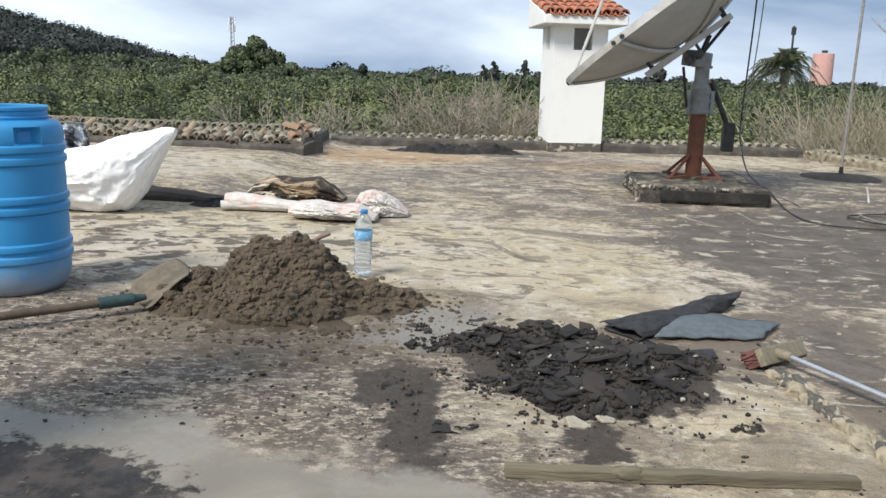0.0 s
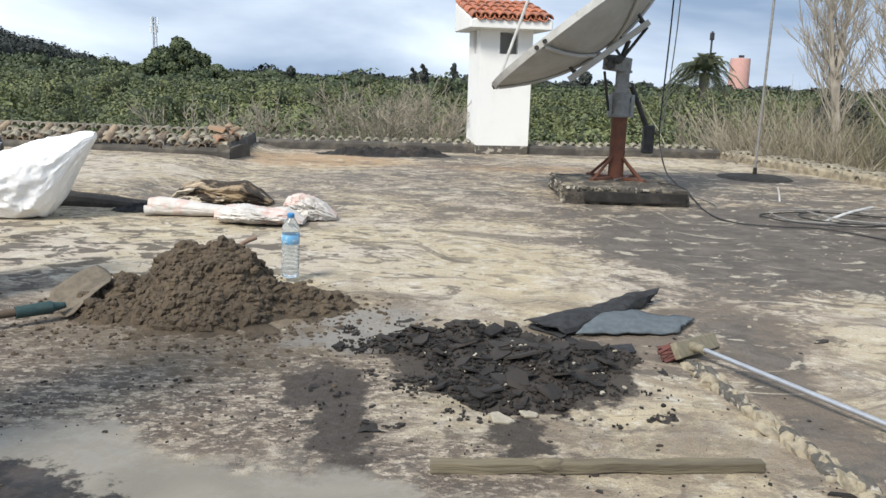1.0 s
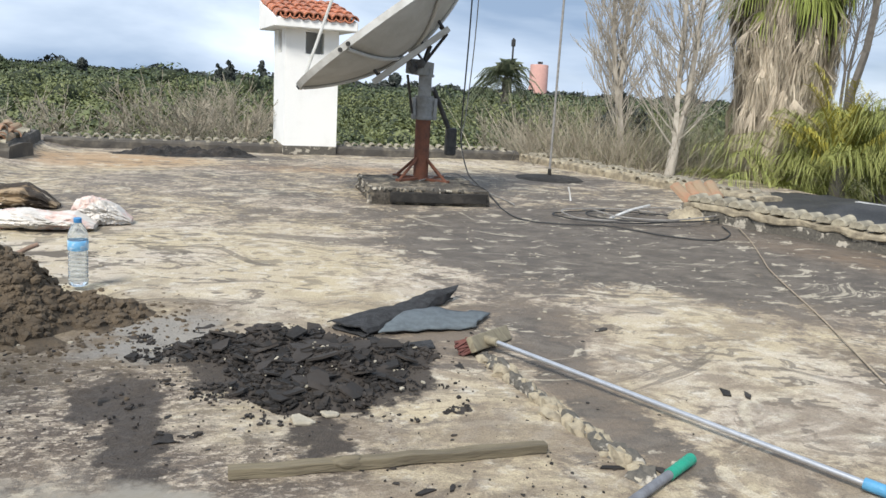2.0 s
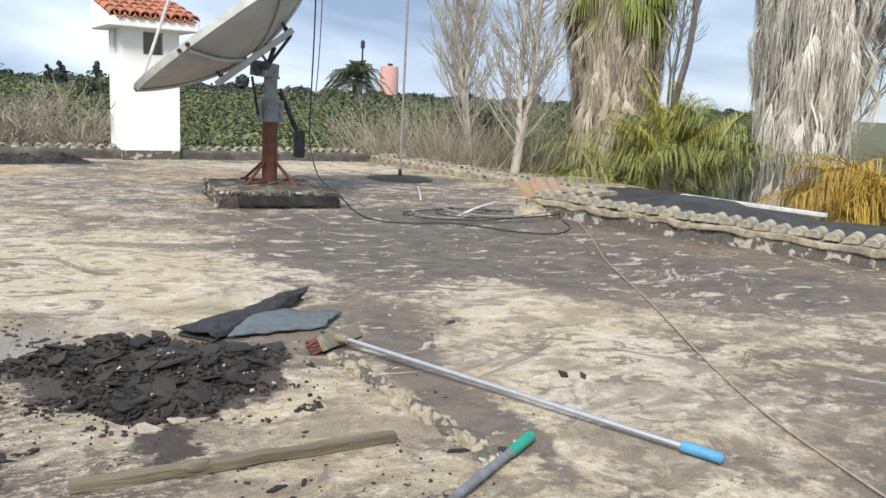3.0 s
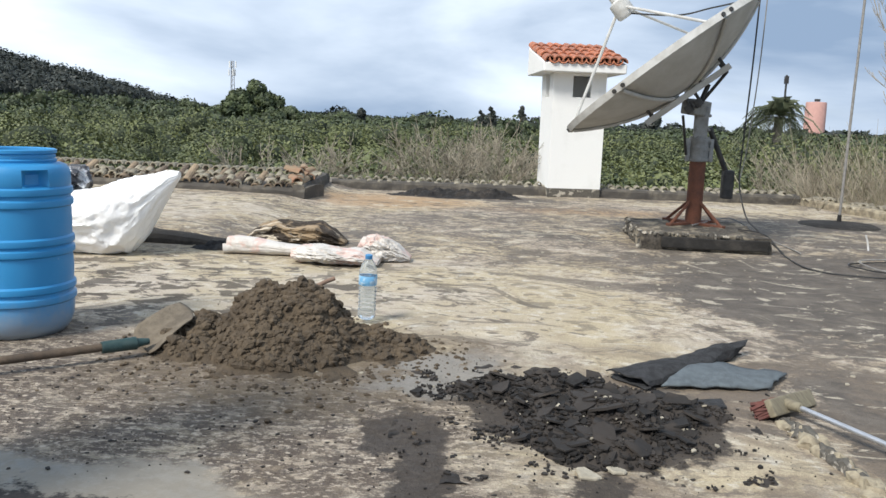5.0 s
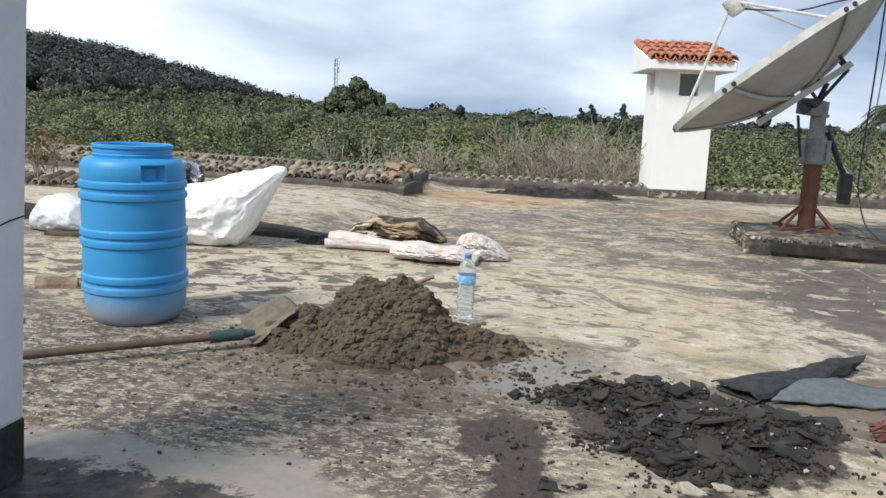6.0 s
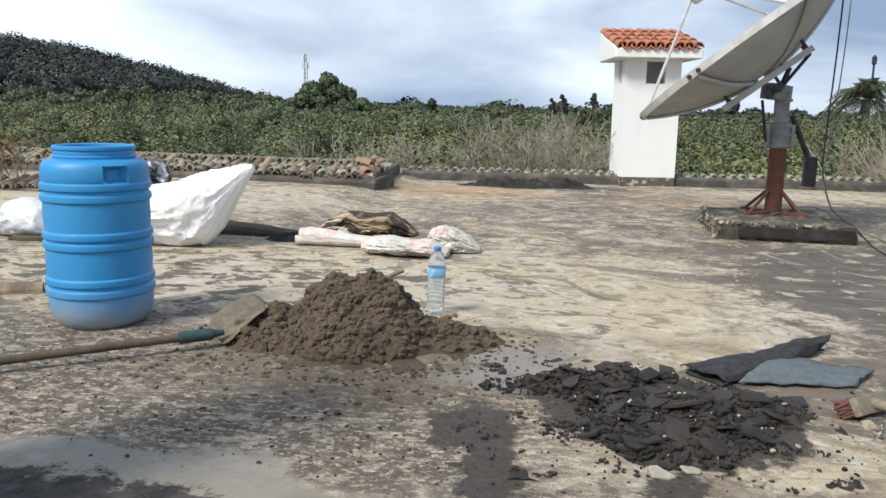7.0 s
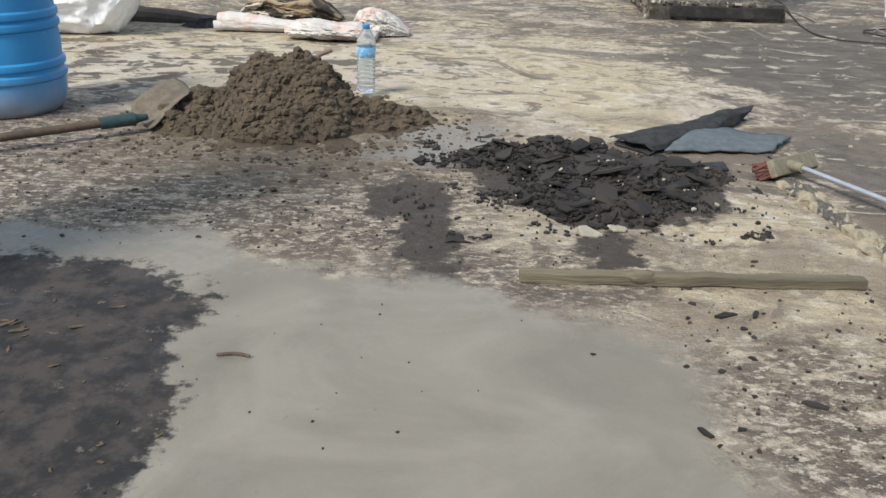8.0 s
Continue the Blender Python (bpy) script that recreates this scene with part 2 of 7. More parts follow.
    col = m.mix(m.math("MULTIPLY", damp, 0.94), col, m.mix(fine, (0.028, 0.022, 0.018), (0.065, 0.052, 0.042)))
    # spilt sand
    sand = m.math("MULTIPLY", patch("spilt_sand", 0.35, (-0.52, 2.72, 0.72, 0.46, 0), (-0.1, 3.0, 0.55, 0.36, 0)), m.ramp(m.noise(18, 6, 0.75), 0.3, 0.6))
    col = m.mix(m.math("MULTIPLY", sand, 0.85), col, (0.15, 0.113, 0.072))
    # thin grey cement wash
    wash = m.math("MULTIPLY", patch("wash", 0.12, (0.08, 2.78, 0.24, 0.26, -25), (0.18, 2.98, 0.16, 0.14, 0)), m.ramp(m.noise(7, 6, 0.66), 0.34, 0.46))
    col = m.mix(m.math("MULTIPLY", wash, 0.9), col, m.mix(m.noise(9, 4, 0.6), (0.22, 0.205, 0.182), (0.31, 0.292, 0.262)))
    # fresh cement slurry, with a bitumen patch in it
    slurry = patch("slurry", 0.1, (-0.22, 0.55, 1.05, 1.12, 0), (0.34, 1.02, 0.42, 0.46, 0), (-1.05, 1.35, 0.68, 0.52, 0), (-0.6, 1.45, 0.34, 0.42, 0))
    slurry_tone = m.mix(m.ramp(m.noise(2.6, 7, 0.62, distort=0.9), 0.3, 0.7), (0.265, 0.236, 0.188), (0.19, 0.168, 0.132))
    slurry_tone = m.mix(m.ramp(m.noise(30, 3, 0.6), 0.68, 0.75), slurry_tone, (0.17, 0.155, 0.135))
    col = m.mix(slurry, col, slurry_tone)
    tar = patch("tar", 0.2, (-1.05, 0.9, 0.76, 0.78, 0), (-0.75, 1.35, 0.4, 0.28, 0))
    tar_tone = m.mix(m.ramp(m.noise(11, 6, 0.7), 0.4, 0.62), (0.015, 0.0135, 0.013), (0.055, 0.044, 0.038))
    tar_tone = m.mix(m.ramp(m.noise(16, 6, 0.7), 0.62, 0.7), tar_tone, (0.15, 0.125, 0.10))
    tar_mix = m.ramp(m.math("ADD", tar, m.math("MULTIPLY", m.math("SUBTRACT", m.noise(20, 5, 0.7), 0.5), 0.9)), 0.35, 0.6)
    col = m.mix(tar_mix, col, tar_tone)
    # grit over all but the slurry
    grain = m.mix(m.ramp(grit, 0.3, 0.7), (0.84, 0.84, 0.84), (1.10, 1.095, 1.085))
    mul = m.nt.nodes.new("ShaderNodeMix")
    mul.data_type, mul.blend_type = "RGBA", "MULTIPLY"
    m.put(mul.inputs["Factor"], m.math("SUBTRACT", 1.0, m.math("MULTIPLY", slurry, 0.85)))
    m.put(mul.inputs["A"], col)
    m.put(mul.inputs["B"], grain)
    spots = m.math("MULTIPLY", m.ramp(m.noise(34, 3, 0.6), 0.69, 0.73), m.math("SUBTRACT", 1.0, slurry))
    col = m.mix(m.math("MULTIPLY", spots, 0.8), mul.outputs["Result"], (0.055, 0.046, 0.04))
    rough = m.math("SUBTRACT", 0.93, m.math("ADD", m.math("MULTIPLY", slurry, 0.42), m.math("MULTIPLY", dark, 0.2)))
    rough_ = m.math("ADD", rough, m.math("MULTIPLY", tar_mix, 0.3))
    h = m.math("ADD", m.math("MULTIPLY", fine, 0.6), m.math("MULTIPLY", grit, 0.25))
    h = plus(plus(plus(h, 0.5, scab_noise), 0.4, trowel_fine), 0.7, blot)
    m.bump(h, 0.7, 0.02)
    relief = m.math("MULTIPLY", m.math("SUBTRACT", 1.0, m.math("MULTIPLY", slurry, 0.9)), 0.8)
    m.put(m.bsdf.inputs["Normal"].links[0].from_node.inputs["Strength"], relief)
    return m.done(col, rough_)


roof_mat = floor_material()

white_wall = worn("white_limewash", (0.84, 0.84, 0.82), (0.70, 0.70, 0.67), 3.0, 0.85, bump=0.15, lo=0.5, hi=0.85)
pillar_paint = worn("pillar_paint", (0.60, 0.63, 0.66), (0.50, 0.53, 0.56), 2.0, 0.7, bump=0.12)
black_paint = worn("bitumen_paint", (0.010, 0.0095, 0.009), (0.045, 0.040, 0.035), 9.0, 0.9, bump=0.5, lo=0.45, hi=0.7)
flaking = worn("flaking_bitumen", (0.013, 0.012, 0.011), (0.46, 0.42, 0.35), 10.0, 0.9, bump=0.6, lo=0.53, hi=0.60)
concrete = worn("old_concrete", (0.34, 0.29, 0.21), (0.035, 0.031, 0.028), 6.0, 0.9, bump=0.6, lo=0.36, hi=0.54)
parapet_mat = worn("parapet_render", (0.045, 0.042, 0.04), (0.17, 0.15, 0.12), 5.0, 0.9, bump=0.6, lo=0.42, hi=0.75)
tile_old = worn("old_clay_tile", (0.33, 0.25, 0.165), (0.11, 0.085, 0.065), 11.0, 0.9, bump=0.6, vary=1.1)
tile_beige = worn("lichened_tile", (0.40, 0.36, 0.27), (0.20, 0.18, 0.14), 14.0, 0.9, bump=0.5, vary=0.5)
tile_red = worn("terracotta_tile", (0.52, 0.185, 0.095), (0.30, 0.13, 0.085), 8.0, 0.75, bump=0.3, vary=0.7)
tile_broken = worn("broken_tile", (0.32, 0.16, 0.095), (0.27, 0.20, 0.13), 8.0, 0.85, bump=0.4, vary=0.6)
mortar = worn("mortar", (0.43, 0.37, 0.26), (0.19, 0.16, 0.115), 12.0, 0.95, bump=0.7)
membrane = worn("black_membrane", (0.02, 0.021, 0.023), (0.05, 0.05, 0.052), 4.0, 0.55, bump=0.3)
ground_mat = worn("orchard_soil", (0.07, 0.085, 0.035), (0.12, 0.11, 0.06), 0.2, 0.95, bump=0.2, fine=3.0)

# ---- building helpers ----


def mesh_from(name, verts, faces, material, smooth=False):
    me = bpy.data.meshes.new(name)
    me.from_pydata(verts, [], faces)
    me.materials.append(material)
    if smooth:
        me.polygons.foreach_set("use_smooth", [True] * len(me.polygons))
    return me


def mesh_of(name, bm, material, smooth=False):
    me = bpy.data.meshes.new(name)
    bmesh.ops.recalc_face_normals(bm, faces=bm.faces)
    bm.to_mesh(me)
    bm.free()
    me.materials.append(material)
    if smooth:
        me.polygons.foreach_set("use_smooth", [True] * len(me.polygons))
        try:
            me.set_sharp_from_angle(angle=radians(40))
        except AttributeError:
            pass
    return me


def part(name, bm, material, parent=None, label="", smooth=False):
    ob = new(name, mesh_of(name, bm, material, smooth))
    if parent:
        ob.parent = parent
    return tagged(ob, label)


def thing(name, m, label, category, group="", kind=""):
    ob = new(name)
    ob.empty_display_size = 0.1
    ob.matrix_world = m
    return tagged(ob, label, category, group, kind)


def box(bm, cx, cy, cz, sx, sy, sz, m=None, bevel=0.0):
    """A box round its centre, in the frame m, with bevelled edges."""
    r = bmesh.ops.create_cube(bm, size=1.0, matrix=(m or Matrix()) @ Matrix.Translation((cx, cy, cz)) @ Matrix.Diagonal((sx, sy, sz, 1)))
    if bevel:
        edges = list({ed for v in r["verts"] for ed in v.link_edges})
        bmesh.ops.bevel(bm, geom=edges, offset=bevel, segments=2, profile=0.6, affect="EDGES")


def rod(bm, a, b, r1, r2=None, seg=12, caps=True):
    """A round bar from a to b."""
    a, b = Vector(a), Vector(b)
    d = b - a
    m = Matrix.Translation((a + b) / 2) @ d.to_track_quat("Z", "Y").to_matrix().to_4x4()
    bmesh.ops.create_cone(bm, cap_ends=caps, segments=seg, radius1=r1, radius2=r1 if r2 is None else r2, depth=d.length, matrix=m)


def lathe(bm, profile, seg=32, m=None):
    """A turned body from (radius, height) pairs."""
    m = m or Matrix()
    rings = []
    for r, z in profile:
        rings.append([bm.verts.new(m @ Vector((r * math.cos(math.tau * k / seg), r * math.sin(math.tau * k / seg), z))) for k in range(seg)])
    for p, q in zip(rings, rings[1:]):
        for k in range(seg):
            bm.faces.new((p[k], p[(k + 1) % seg], q[(k + 1) % seg], q[k]))
    return rings


def tube(bm, pts, radius, seg=8, taper=1.0):
    """A round tube along points, narrowing to taper at its end."""
    pts = [Vector(p) for p in pts]
    rings, up = [], Vector((0.13, 0.21, 1)).normalized()
    for i, p in enumerate(pts):
        d = (pts[min(i + 1, len(pts) - 1)] - pts[max(i - 1, 0)]).normalized()
        side = d.cross(up)
        side = side.normalized() if side.length > 1e-4 else Vector((1, 0, 0))
        top = side.cross(d)
        r = radius * (1 + (taper - 1) * i / max(len(pts) - 1, 1))
        rings.append([bm.verts.new(p + r * (math.cos(math.tau * k / seg) * side + math.sin(math.tau * k / seg) * top)) for k in range(seg)])
    for p, q in zip(rings, rings[1:]):
        for k in range(seg):
            bm.faces.new((p[k], p[(k + 1) % seg], q[(k + 1) % seg], q[k]))
    bm.faces.new(rings[0])
    bm.faces.new(rings[-1][::-1])


def smooth_path(ctrl, steps=8):
    """A soft curve through control points."""
    c = [Vector(p) for p in ctrl]
    c = [2 * c[0] - c[1]] + c + [2 * c[-1] - c[-2]]
    out = []
    for i in range(1, len(c) - 2):
        p0, p1, p2, p3 = c[i - 1:i + 3]
        for k in range(steps):
            t = k / steps
            out.append(0.5 * (2 * p1 + (p2 - p0) * t + (2 * p0 - 5 * p1 + 4 * p2 - p3) * t * t + (3 * p1 - p0 - 3 * p2 + p3) * t ** 3))
    out.append(c[-2])
    return out


# ---- the roof and what bounds it ----


def lumpy(x, y, amount=0.006):
    if y > 5.68 and x < -1.5:
        t = min(1.0, (-1.5 - x) / 0.7)
        return 0.09 * t * t * (3 - 2 * t) + amount * noise.noise(Vector((x * 2.1, y * 2.1, 0.3)))
    return amount * (noise.noise(Vector((x * 2.1, y * 2.1, 0.3))) + 0.6 * noise.noise(Vector((x * 6.0, y * 6.0, 4.0))))


def make_floor():
    nx, ny, x0, x1, y0, y1 = 340, 332, -10.0, 7.0, -5.0, 11.6
    verts, faces = [], []
    for j in range(ny + 1):
        for i in range(nx + 1):
            x, y = x0 + (x1 - x0) * i / nx, y0 + (y1 - y0) * j / ny
            verts.append((x, y, lumpy(x, y)))
    n = len(verts)
    for x, y in ((x0, y0), (x1, y0), (x1, y1), (x0, y1)):
        verts.append((x, y, -0.3))
    for j in range(ny):
        for i in range(nx):
            a = j * (nx + 1) + i
            faces.append((a, a + 1, a + nx + 2, a + nx + 1))
    a, b, c, d = 0, nx, (nx + 1) * (ny + 1) - 1, (nx + 1) * ny
    faces += [(n + 3, n + 2, n + 1, n)]
    faces.append(tuple(range(a, b + 1))[::-1] + (n, n + 1))
    me = mesh_from("floor", verts, faces, roof_mat, True)
    xy = np.array(verts)[:, :2]
    for name, (patches, weights) in FLOOR_LAYERS.items():
        total = np.zeros(len(xy)) if weights else np.full(len(xy), -9.0)
        for k, (cx, cy, rx, ry, turn, *soft) in enumerate(patches):
            c, s = math.cos(radians(turn)), math.sin(radians(turn))
            u, v = (xy[:, 0] - cx) * c + (xy[:, 1] - cy) * s, (xy[:, 1] - cy) * c - (xy[:, 0] - cx) * s
            far = np.hypot(u / rx, v / ry)
            if weights:
                t = np.clip((1 + soft[0] / 2 - far) / soft[0], 0, 1)
                total += weights[k] * t * t * (3 - 2 * t)
            else:
                total = np.maximum(total, (1 - far) * min(rx, ry))
        me.attributes.new(name, "FLOAT", "POINT").data.foreach_set("value", total.astype(np.float32))
    ob = new("floor", me)
    tagged(ob, "flat roof of cream screed with worn black bitumen, mud and wet cement", "roof floor", kind="structure")


make_floor()

# the storey below, so that the roof is carried
bm = bmesh.new()
box(bm, -1.5, 3.3, -2.15, 16.9, 16.5, 3.7)
tagged(part("wall_storey", bm, white_wall), "white rendered walls of the storey under the roof", "wall", kind="structure")


def rough_wall(name, a, b, thick, height, label, z=0.0, material=None, seed=0, tilt=0.0, fade=0.0):
    """A low uneven wall from a to b; its foot runs along a-b and it stands on the left of that line."""
    a, b = Vector((*a, 0)), Vector((*b, 0))
    d = (b - a).normalized()
    n = Vector((-d.y, d.x, 0))
    steps = max(int((b - a).length / 0.06), 4)
    bm = bmesh.new()
    rows = []
    for i in range(steps + 1):
        p = a + (b - a) * i / steps
        prof = ((0.0, -0.03), (0.0, 0.35 * height), (tilt * 0.4, 0.75 * height), (tilt + 0.02, height), (thick * 0.6, height + 0.01), (thick, height), (thick, -0.03))
        low = min(1.0, max(0.12, (b - p).length / fade)) if fade else 1.0
        row = []
        for k, (u, h) in enumerate(prof):
            h *= low
            q = p + n * u + Vector((0, 0, z + h))
            w = Vector((q.x * 7 + seed, q.y * 7, q.z * 9))
            amt = 0.0 if k in (0, 6) else 0.016
            row.append(bm.verts.new(q + n * amt * noise.noise(w) + Vector((0, 0, amt * noise.noise(w + Vector((5, 2, 1)))))))
        rows.append(row)
    for p, q in zip(rows, rows[1:]):
        for k in range(len(p) - 1):
            bm.faces.new((p[k], q[k], q[k + 1], p[k + 1]))
    bm.faces.new(rows[0])
    bm.faces.new(rows[-1][::-1])
    return tagged(part(name, bm, material or parapet_mat), label, "parapet", kind="structure")


def barrel_tile(length, r1, r2, thick, seg=7):
    """A half-round clay tile lying along +y, its open side down."""
    bm = bmesh.new()
    rows = []
    for y, r in ((0.0, r1), (length, r2)):
        outer = [bm.verts.new((r * math.cos(math.pi * k / seg), y, r * math.sin(math.pi * k / seg))) for k in range(seg + 1)]
        inner = [bm.verts.new(((r - thick) * math.cos(math.pi * k / seg), y, (r - thick) * math.sin(math.pi * k / seg))) for k in range(seg + 1)]
        rows.append((outer, inner))
    (o0, i0), (o1, i1) = rows
    for k in range(seg):
        bm.faces.new((o0[k], o0[k + 1], o1[k + 1], o1[k]))
        bm.faces.new((i0[k + 1], i0[k], i1[k], i1[k + 1]))
        bm.faces.new((o0[k + 1], o0[k], i0[k], i0[k + 1]))
        bm.faces.new((o1[k], o1[k + 1], i1[k + 1], i1[k]))
    bm.faces.new((o0[0], o1[0], i1[0], i0[0]))
    bm.faces.new((o1[seg], o0[seg], i0[seg], i1[seg]))
    return bm


def tile_row(parent, me, a, b, z, step, tilt, rng, jitter=0.012, turn=0.0, skip=0.0, wild=4.0):
    """A row of clay tiles from a to b across the line, each a piece of its own."""
    a, b = Vector((*a, 0)), Vector((*b, 0))
    d = (b - a).normalized()
    ang = math.degrees(math.atan2(d.y, d.x))
    for i in range(int((b - a).length / step)):
        if rng.random() < skip:
            continue
        p = a + d * (i + 0.5) * step
        ob = new("tile", me)
        ob.parent = parent
        ob.matrix_world = pose(p.x + rng.uniform(-1, 1) * jitter, p.y + rng.uniform(-1, 1) * jitter, z + rng.uniform(-0.6, 0.6) * jitter, tilt + rng.uniform(-wild, wild), rng.uniform(-wild, wild), ang + turn + rng.uniform(-wild, wild))


rng = random.Random(4)
coping_tile = mesh_of("coping_tile", barrel_tile(0.34, 0.05, 0.042, 0.013, 6), tile_old)
ridge_tile = mesh_of("ridge_tile", barrel_tile(0.12, 0.05, 0.045, 0.013), tile_beige)
eave_tile = mesh_of("eave_tile", barrel_tile(0.2, 0.052, 0.048, 0.047), tile_beige)

par_left = rough_wall("parapet_left", (-9.6, 9.75), (-1.86, 8.66), 0.62, 0.17, "low parapet of blackened render under old clay tiles")
tile_row(par_left, coping_tile, (-9.6, 9.77), (-1.90, 8.68), 0.165, 0.105, 16, rng, 0.03, 0, 0.12, 11)
scrap_tile = mesh_of("scrap_tile", barrel_tile(0.09, 0.052, 0.046, 0.015, 6), tile_beige)
tile_row(par_left, scrap_tile, (-9.6, 9.80), (-1.90, 8.71), 0.195, 0.095, 14, rng, 0.04, 0, 0.15, 22)
tile_row(par_left, scrap_tile, (-9.6, 9.93), (-1.90, 8.84), 0.237, 0.09, 14, rng, 0.04, 0, 0.15, 22)
tile_row(par_left, ridge_tile, (-9.6, 10.07), (-1.90, 8.98), 0.31, 0.115, 4, rng, 0.008)
par_step = rough_wall("parapet_step", (-1.86, 8.68), (-2.02, 10.75), 0.14, 0.2, "stepped end of the parapet in stained render", seed=3)
rng_t = random.Random(8)
tile_row(par_step, ridge_tile, (-1.92, 8.7), (-2.07, 10.6), 0.185, 0.15, 12, rng_t, 0.014, 0)
corner_tile = mesh_of("corner_tile", barrel_tile(0.20, 0.06, 0.05, 0.015, 6), tile_broken)
for k in range(9):
    ob = new("tile", corner_tile)
    ob.parent = par_step
    ob.matrix_world = pose(-1.93 - 0.012 * k + rng_t.uniform(-0.05, 0.05), 8.72 + 0.10 * k, 0.23 + 0.035 * (k % 3) + rng_t.uniform(-0.02, 0.02), rng_t.uniform(-10, 35), rng_t.uniform(-30, 20), rng_t.uniform(-40, 80))
par_far = rough_wall("parapet_far", (-1.98, 10.72), (4.42, 11.02), 0.3, 0.12, "low far parapet of crumbling dark render", seed=7)
tile_row(par_far, ridge_tile, (-1.95, 10.86), (4.4, 11.16), 0.12, 0.125, 6, rng, 0.012, 0, 0.06)
tile_row(par_far, ridge_tile, (-1.95, 10.76), (4.4, 11.06), 0.075, 0.135, 14, rng, 0.016, 0, 0.3)
par_right = rough_wall("parapet_right", (4.42, 11.02), (5.42, 6.6), 0.28, 0.1, "low parapet of broken clay tiles and mortar", seed=11, material=mortar)
tile_row(par_right, ridge_tile, (4.52, 11.0), (5.52, 6.6), 0.085, 0.13, 8, rng, 0.02, 0, 0.05)
tile_row(par_right, ridge_tile, (4.44, 11.0), (5.44, 6.6), 0.05, 0.16, 16, rng, 0.025, 0, 0.25)
par_eave = rough_wall("parapet_eave", (4.12, 5.95), (5.62, 2.55), 0.16, 0.12, "low parapet with a scalloped row of pale clay tiles", seed=15, material=flaking)
tile_row(par_eave, eave_tile, (4.16, 5.9), (5.62, 2.6), 0.15, 0.126, 4, rng, 0.007)
bm = bmesh.new()
box(bm, 0, 0, 0, 3.6, 0.2, 0.05, pose(4.95, 4.28, 0.115, 0, 0, math.degrees(math.atan2(-3.4, 1.5))), 0.012)
bmesh.ops.subdivide_edges(bm, edges=[ed for ed in bm.edges if ed.calc_length() > 2.0], cuts=60)
for v in bm.verts:
    v.co += 0.03 * noise.noise_vector(v.co * 7)
part("mortar_bed", bm, mortar, par_eave)

# blackened kerb of the raised strip along the parapet
rough_wall("kerb_black", (-9.6, 5.62), (-1.45, 5.52), 0.16, 0.105, "low kerb coated with black bitumen", seed=21, material=black_paint, tilt=0.05, fade=0.9)
low_wall = rough_wall("parapet_low", (-9.6, 6.95), (-4.9, 7.08), 0.22, 0.10, "low wall with old clay tiles beside a pale roof", seed=25, z=0.02)
tile_row(low_wall, coping_tile, (-9.6, 6.95), (-4.9, 7.08), 0.125, 0.12, 10, rng, 0.018)

# broken mortar ridge in the screed, a crumbling line of lumps
ridge_top = bpy.data.objects.new("kerb_ridge", None)
scene.collection.objects.link(ridge_top)
tagged(ridge_top, "crumbling line of mortar left in the roof screed", "kerb", kind="structure")
rr = random.Random(31)
for k in range(64):
    s_ = k / 63
    bm = bmesh.new()
    bmesh.ops.create_icosphere(bm, subdivisions=2, radius=1.0)
    sx, sy, sz = rr.uniform(0.018, 0.036), rr.uniform(0.03, 0.065), rr.uniform(0.014, 0.034)
    for v in bm.verts:
        w = 1 + 0.5 * noise.noise(v.co * 1.8 + Vector((k, 0, 0))) + 0.2 * noise.noise(v.co * 5 + Vector((0, k, 0)))
        v.co = Vector((v.co.x * sx * w, v.co.y * sy * w, v.co.z * sz * w))
    ob = part("mortar_lump", bm, mortar if rr.random() < 0.6 else flaking, ridge_top, "", True)
    ob.location = (1.285 + 0.16 * s_ + rr.gauss(0, 0.009), 2.46 - 0.98 * s_ + rr.gauss(0, 0.01), 0.001)


# outer roof strip in black membrane
def make_membrane():
    nx, ny = 36, 40
    verts, faces = [], []
    for j in range(ny + 1):
        for i in range(nx + 1):
            u, v = i / nx, j / ny
            y = 2.6 + 4.9 * v
            x0 = 4.44 + (0.44 * (5.95 - y) if y < 5.95 else 0.75 * (y - 5.95))
            x = x0 + u * (6.95 - x0)
            z = 0.045 + 0.04 * noise.noise(Vector((x * 1.7, y * 1.7, 0))) + 0.02 * noise.noise(Vector((x * 6, y * 6, 2))) + 0.13 * math.exp(-((u - 0.62) / 0.16) ** 2 - ((v - 0.66) / 0.12) ** 2)
            verts.append((x, y, z))
    for j in range(ny):
        for i in range(nx):
            a = j * (nx + 1) + i
            faces.append((a, a + 1, a + nx + 2, a + nx + 1))
    ob = new("floor_membrane", mesh_from("floor_membrane", verts, faces, membrane, True))
    md = ob.modifiers.new("thickness", "SOLIDIFY")
    md.thickness = 0.012
    tagged(ob, "black waterproof membrane with wrinkles over the outer roof", "roof membrane", kind="structure")


make_membrane()

# painted post with a black foot
bm = bmesh.new()
box(bm, -0.16, -0.17, 0.79, 0.32, 0.34, 1.26, None, 0.012)
pillar = tagged(part("wall_post", bm, pillar_paint), "grey-white painted post with a hairline crack above a black foot", "post", kind="structure")
bm = bmesh.new()
box(bm, -0.16, -0.17, 0.08, 0.326, 0.346, 0.17, None, 0.01)
part("foot_band", bm, black_paint, pillar, "black bitumen foot")
bm = bmesh.new()
tube(bm, [(0.0012, -0.30, 0.665), (0.001, -0.2, 0.672), (0.001, -0.13, 0.668), (0.001, -0.06, 0.684), (0.001, -0.01, 0.69)], 0.0022, 4)
part("crack", bm, black_paint, pillar, "dark hairline crack")
pillar.matrix_world = pose(-1.152, 1.56, 0, 0, 3.6, 0)

# ---- land ----


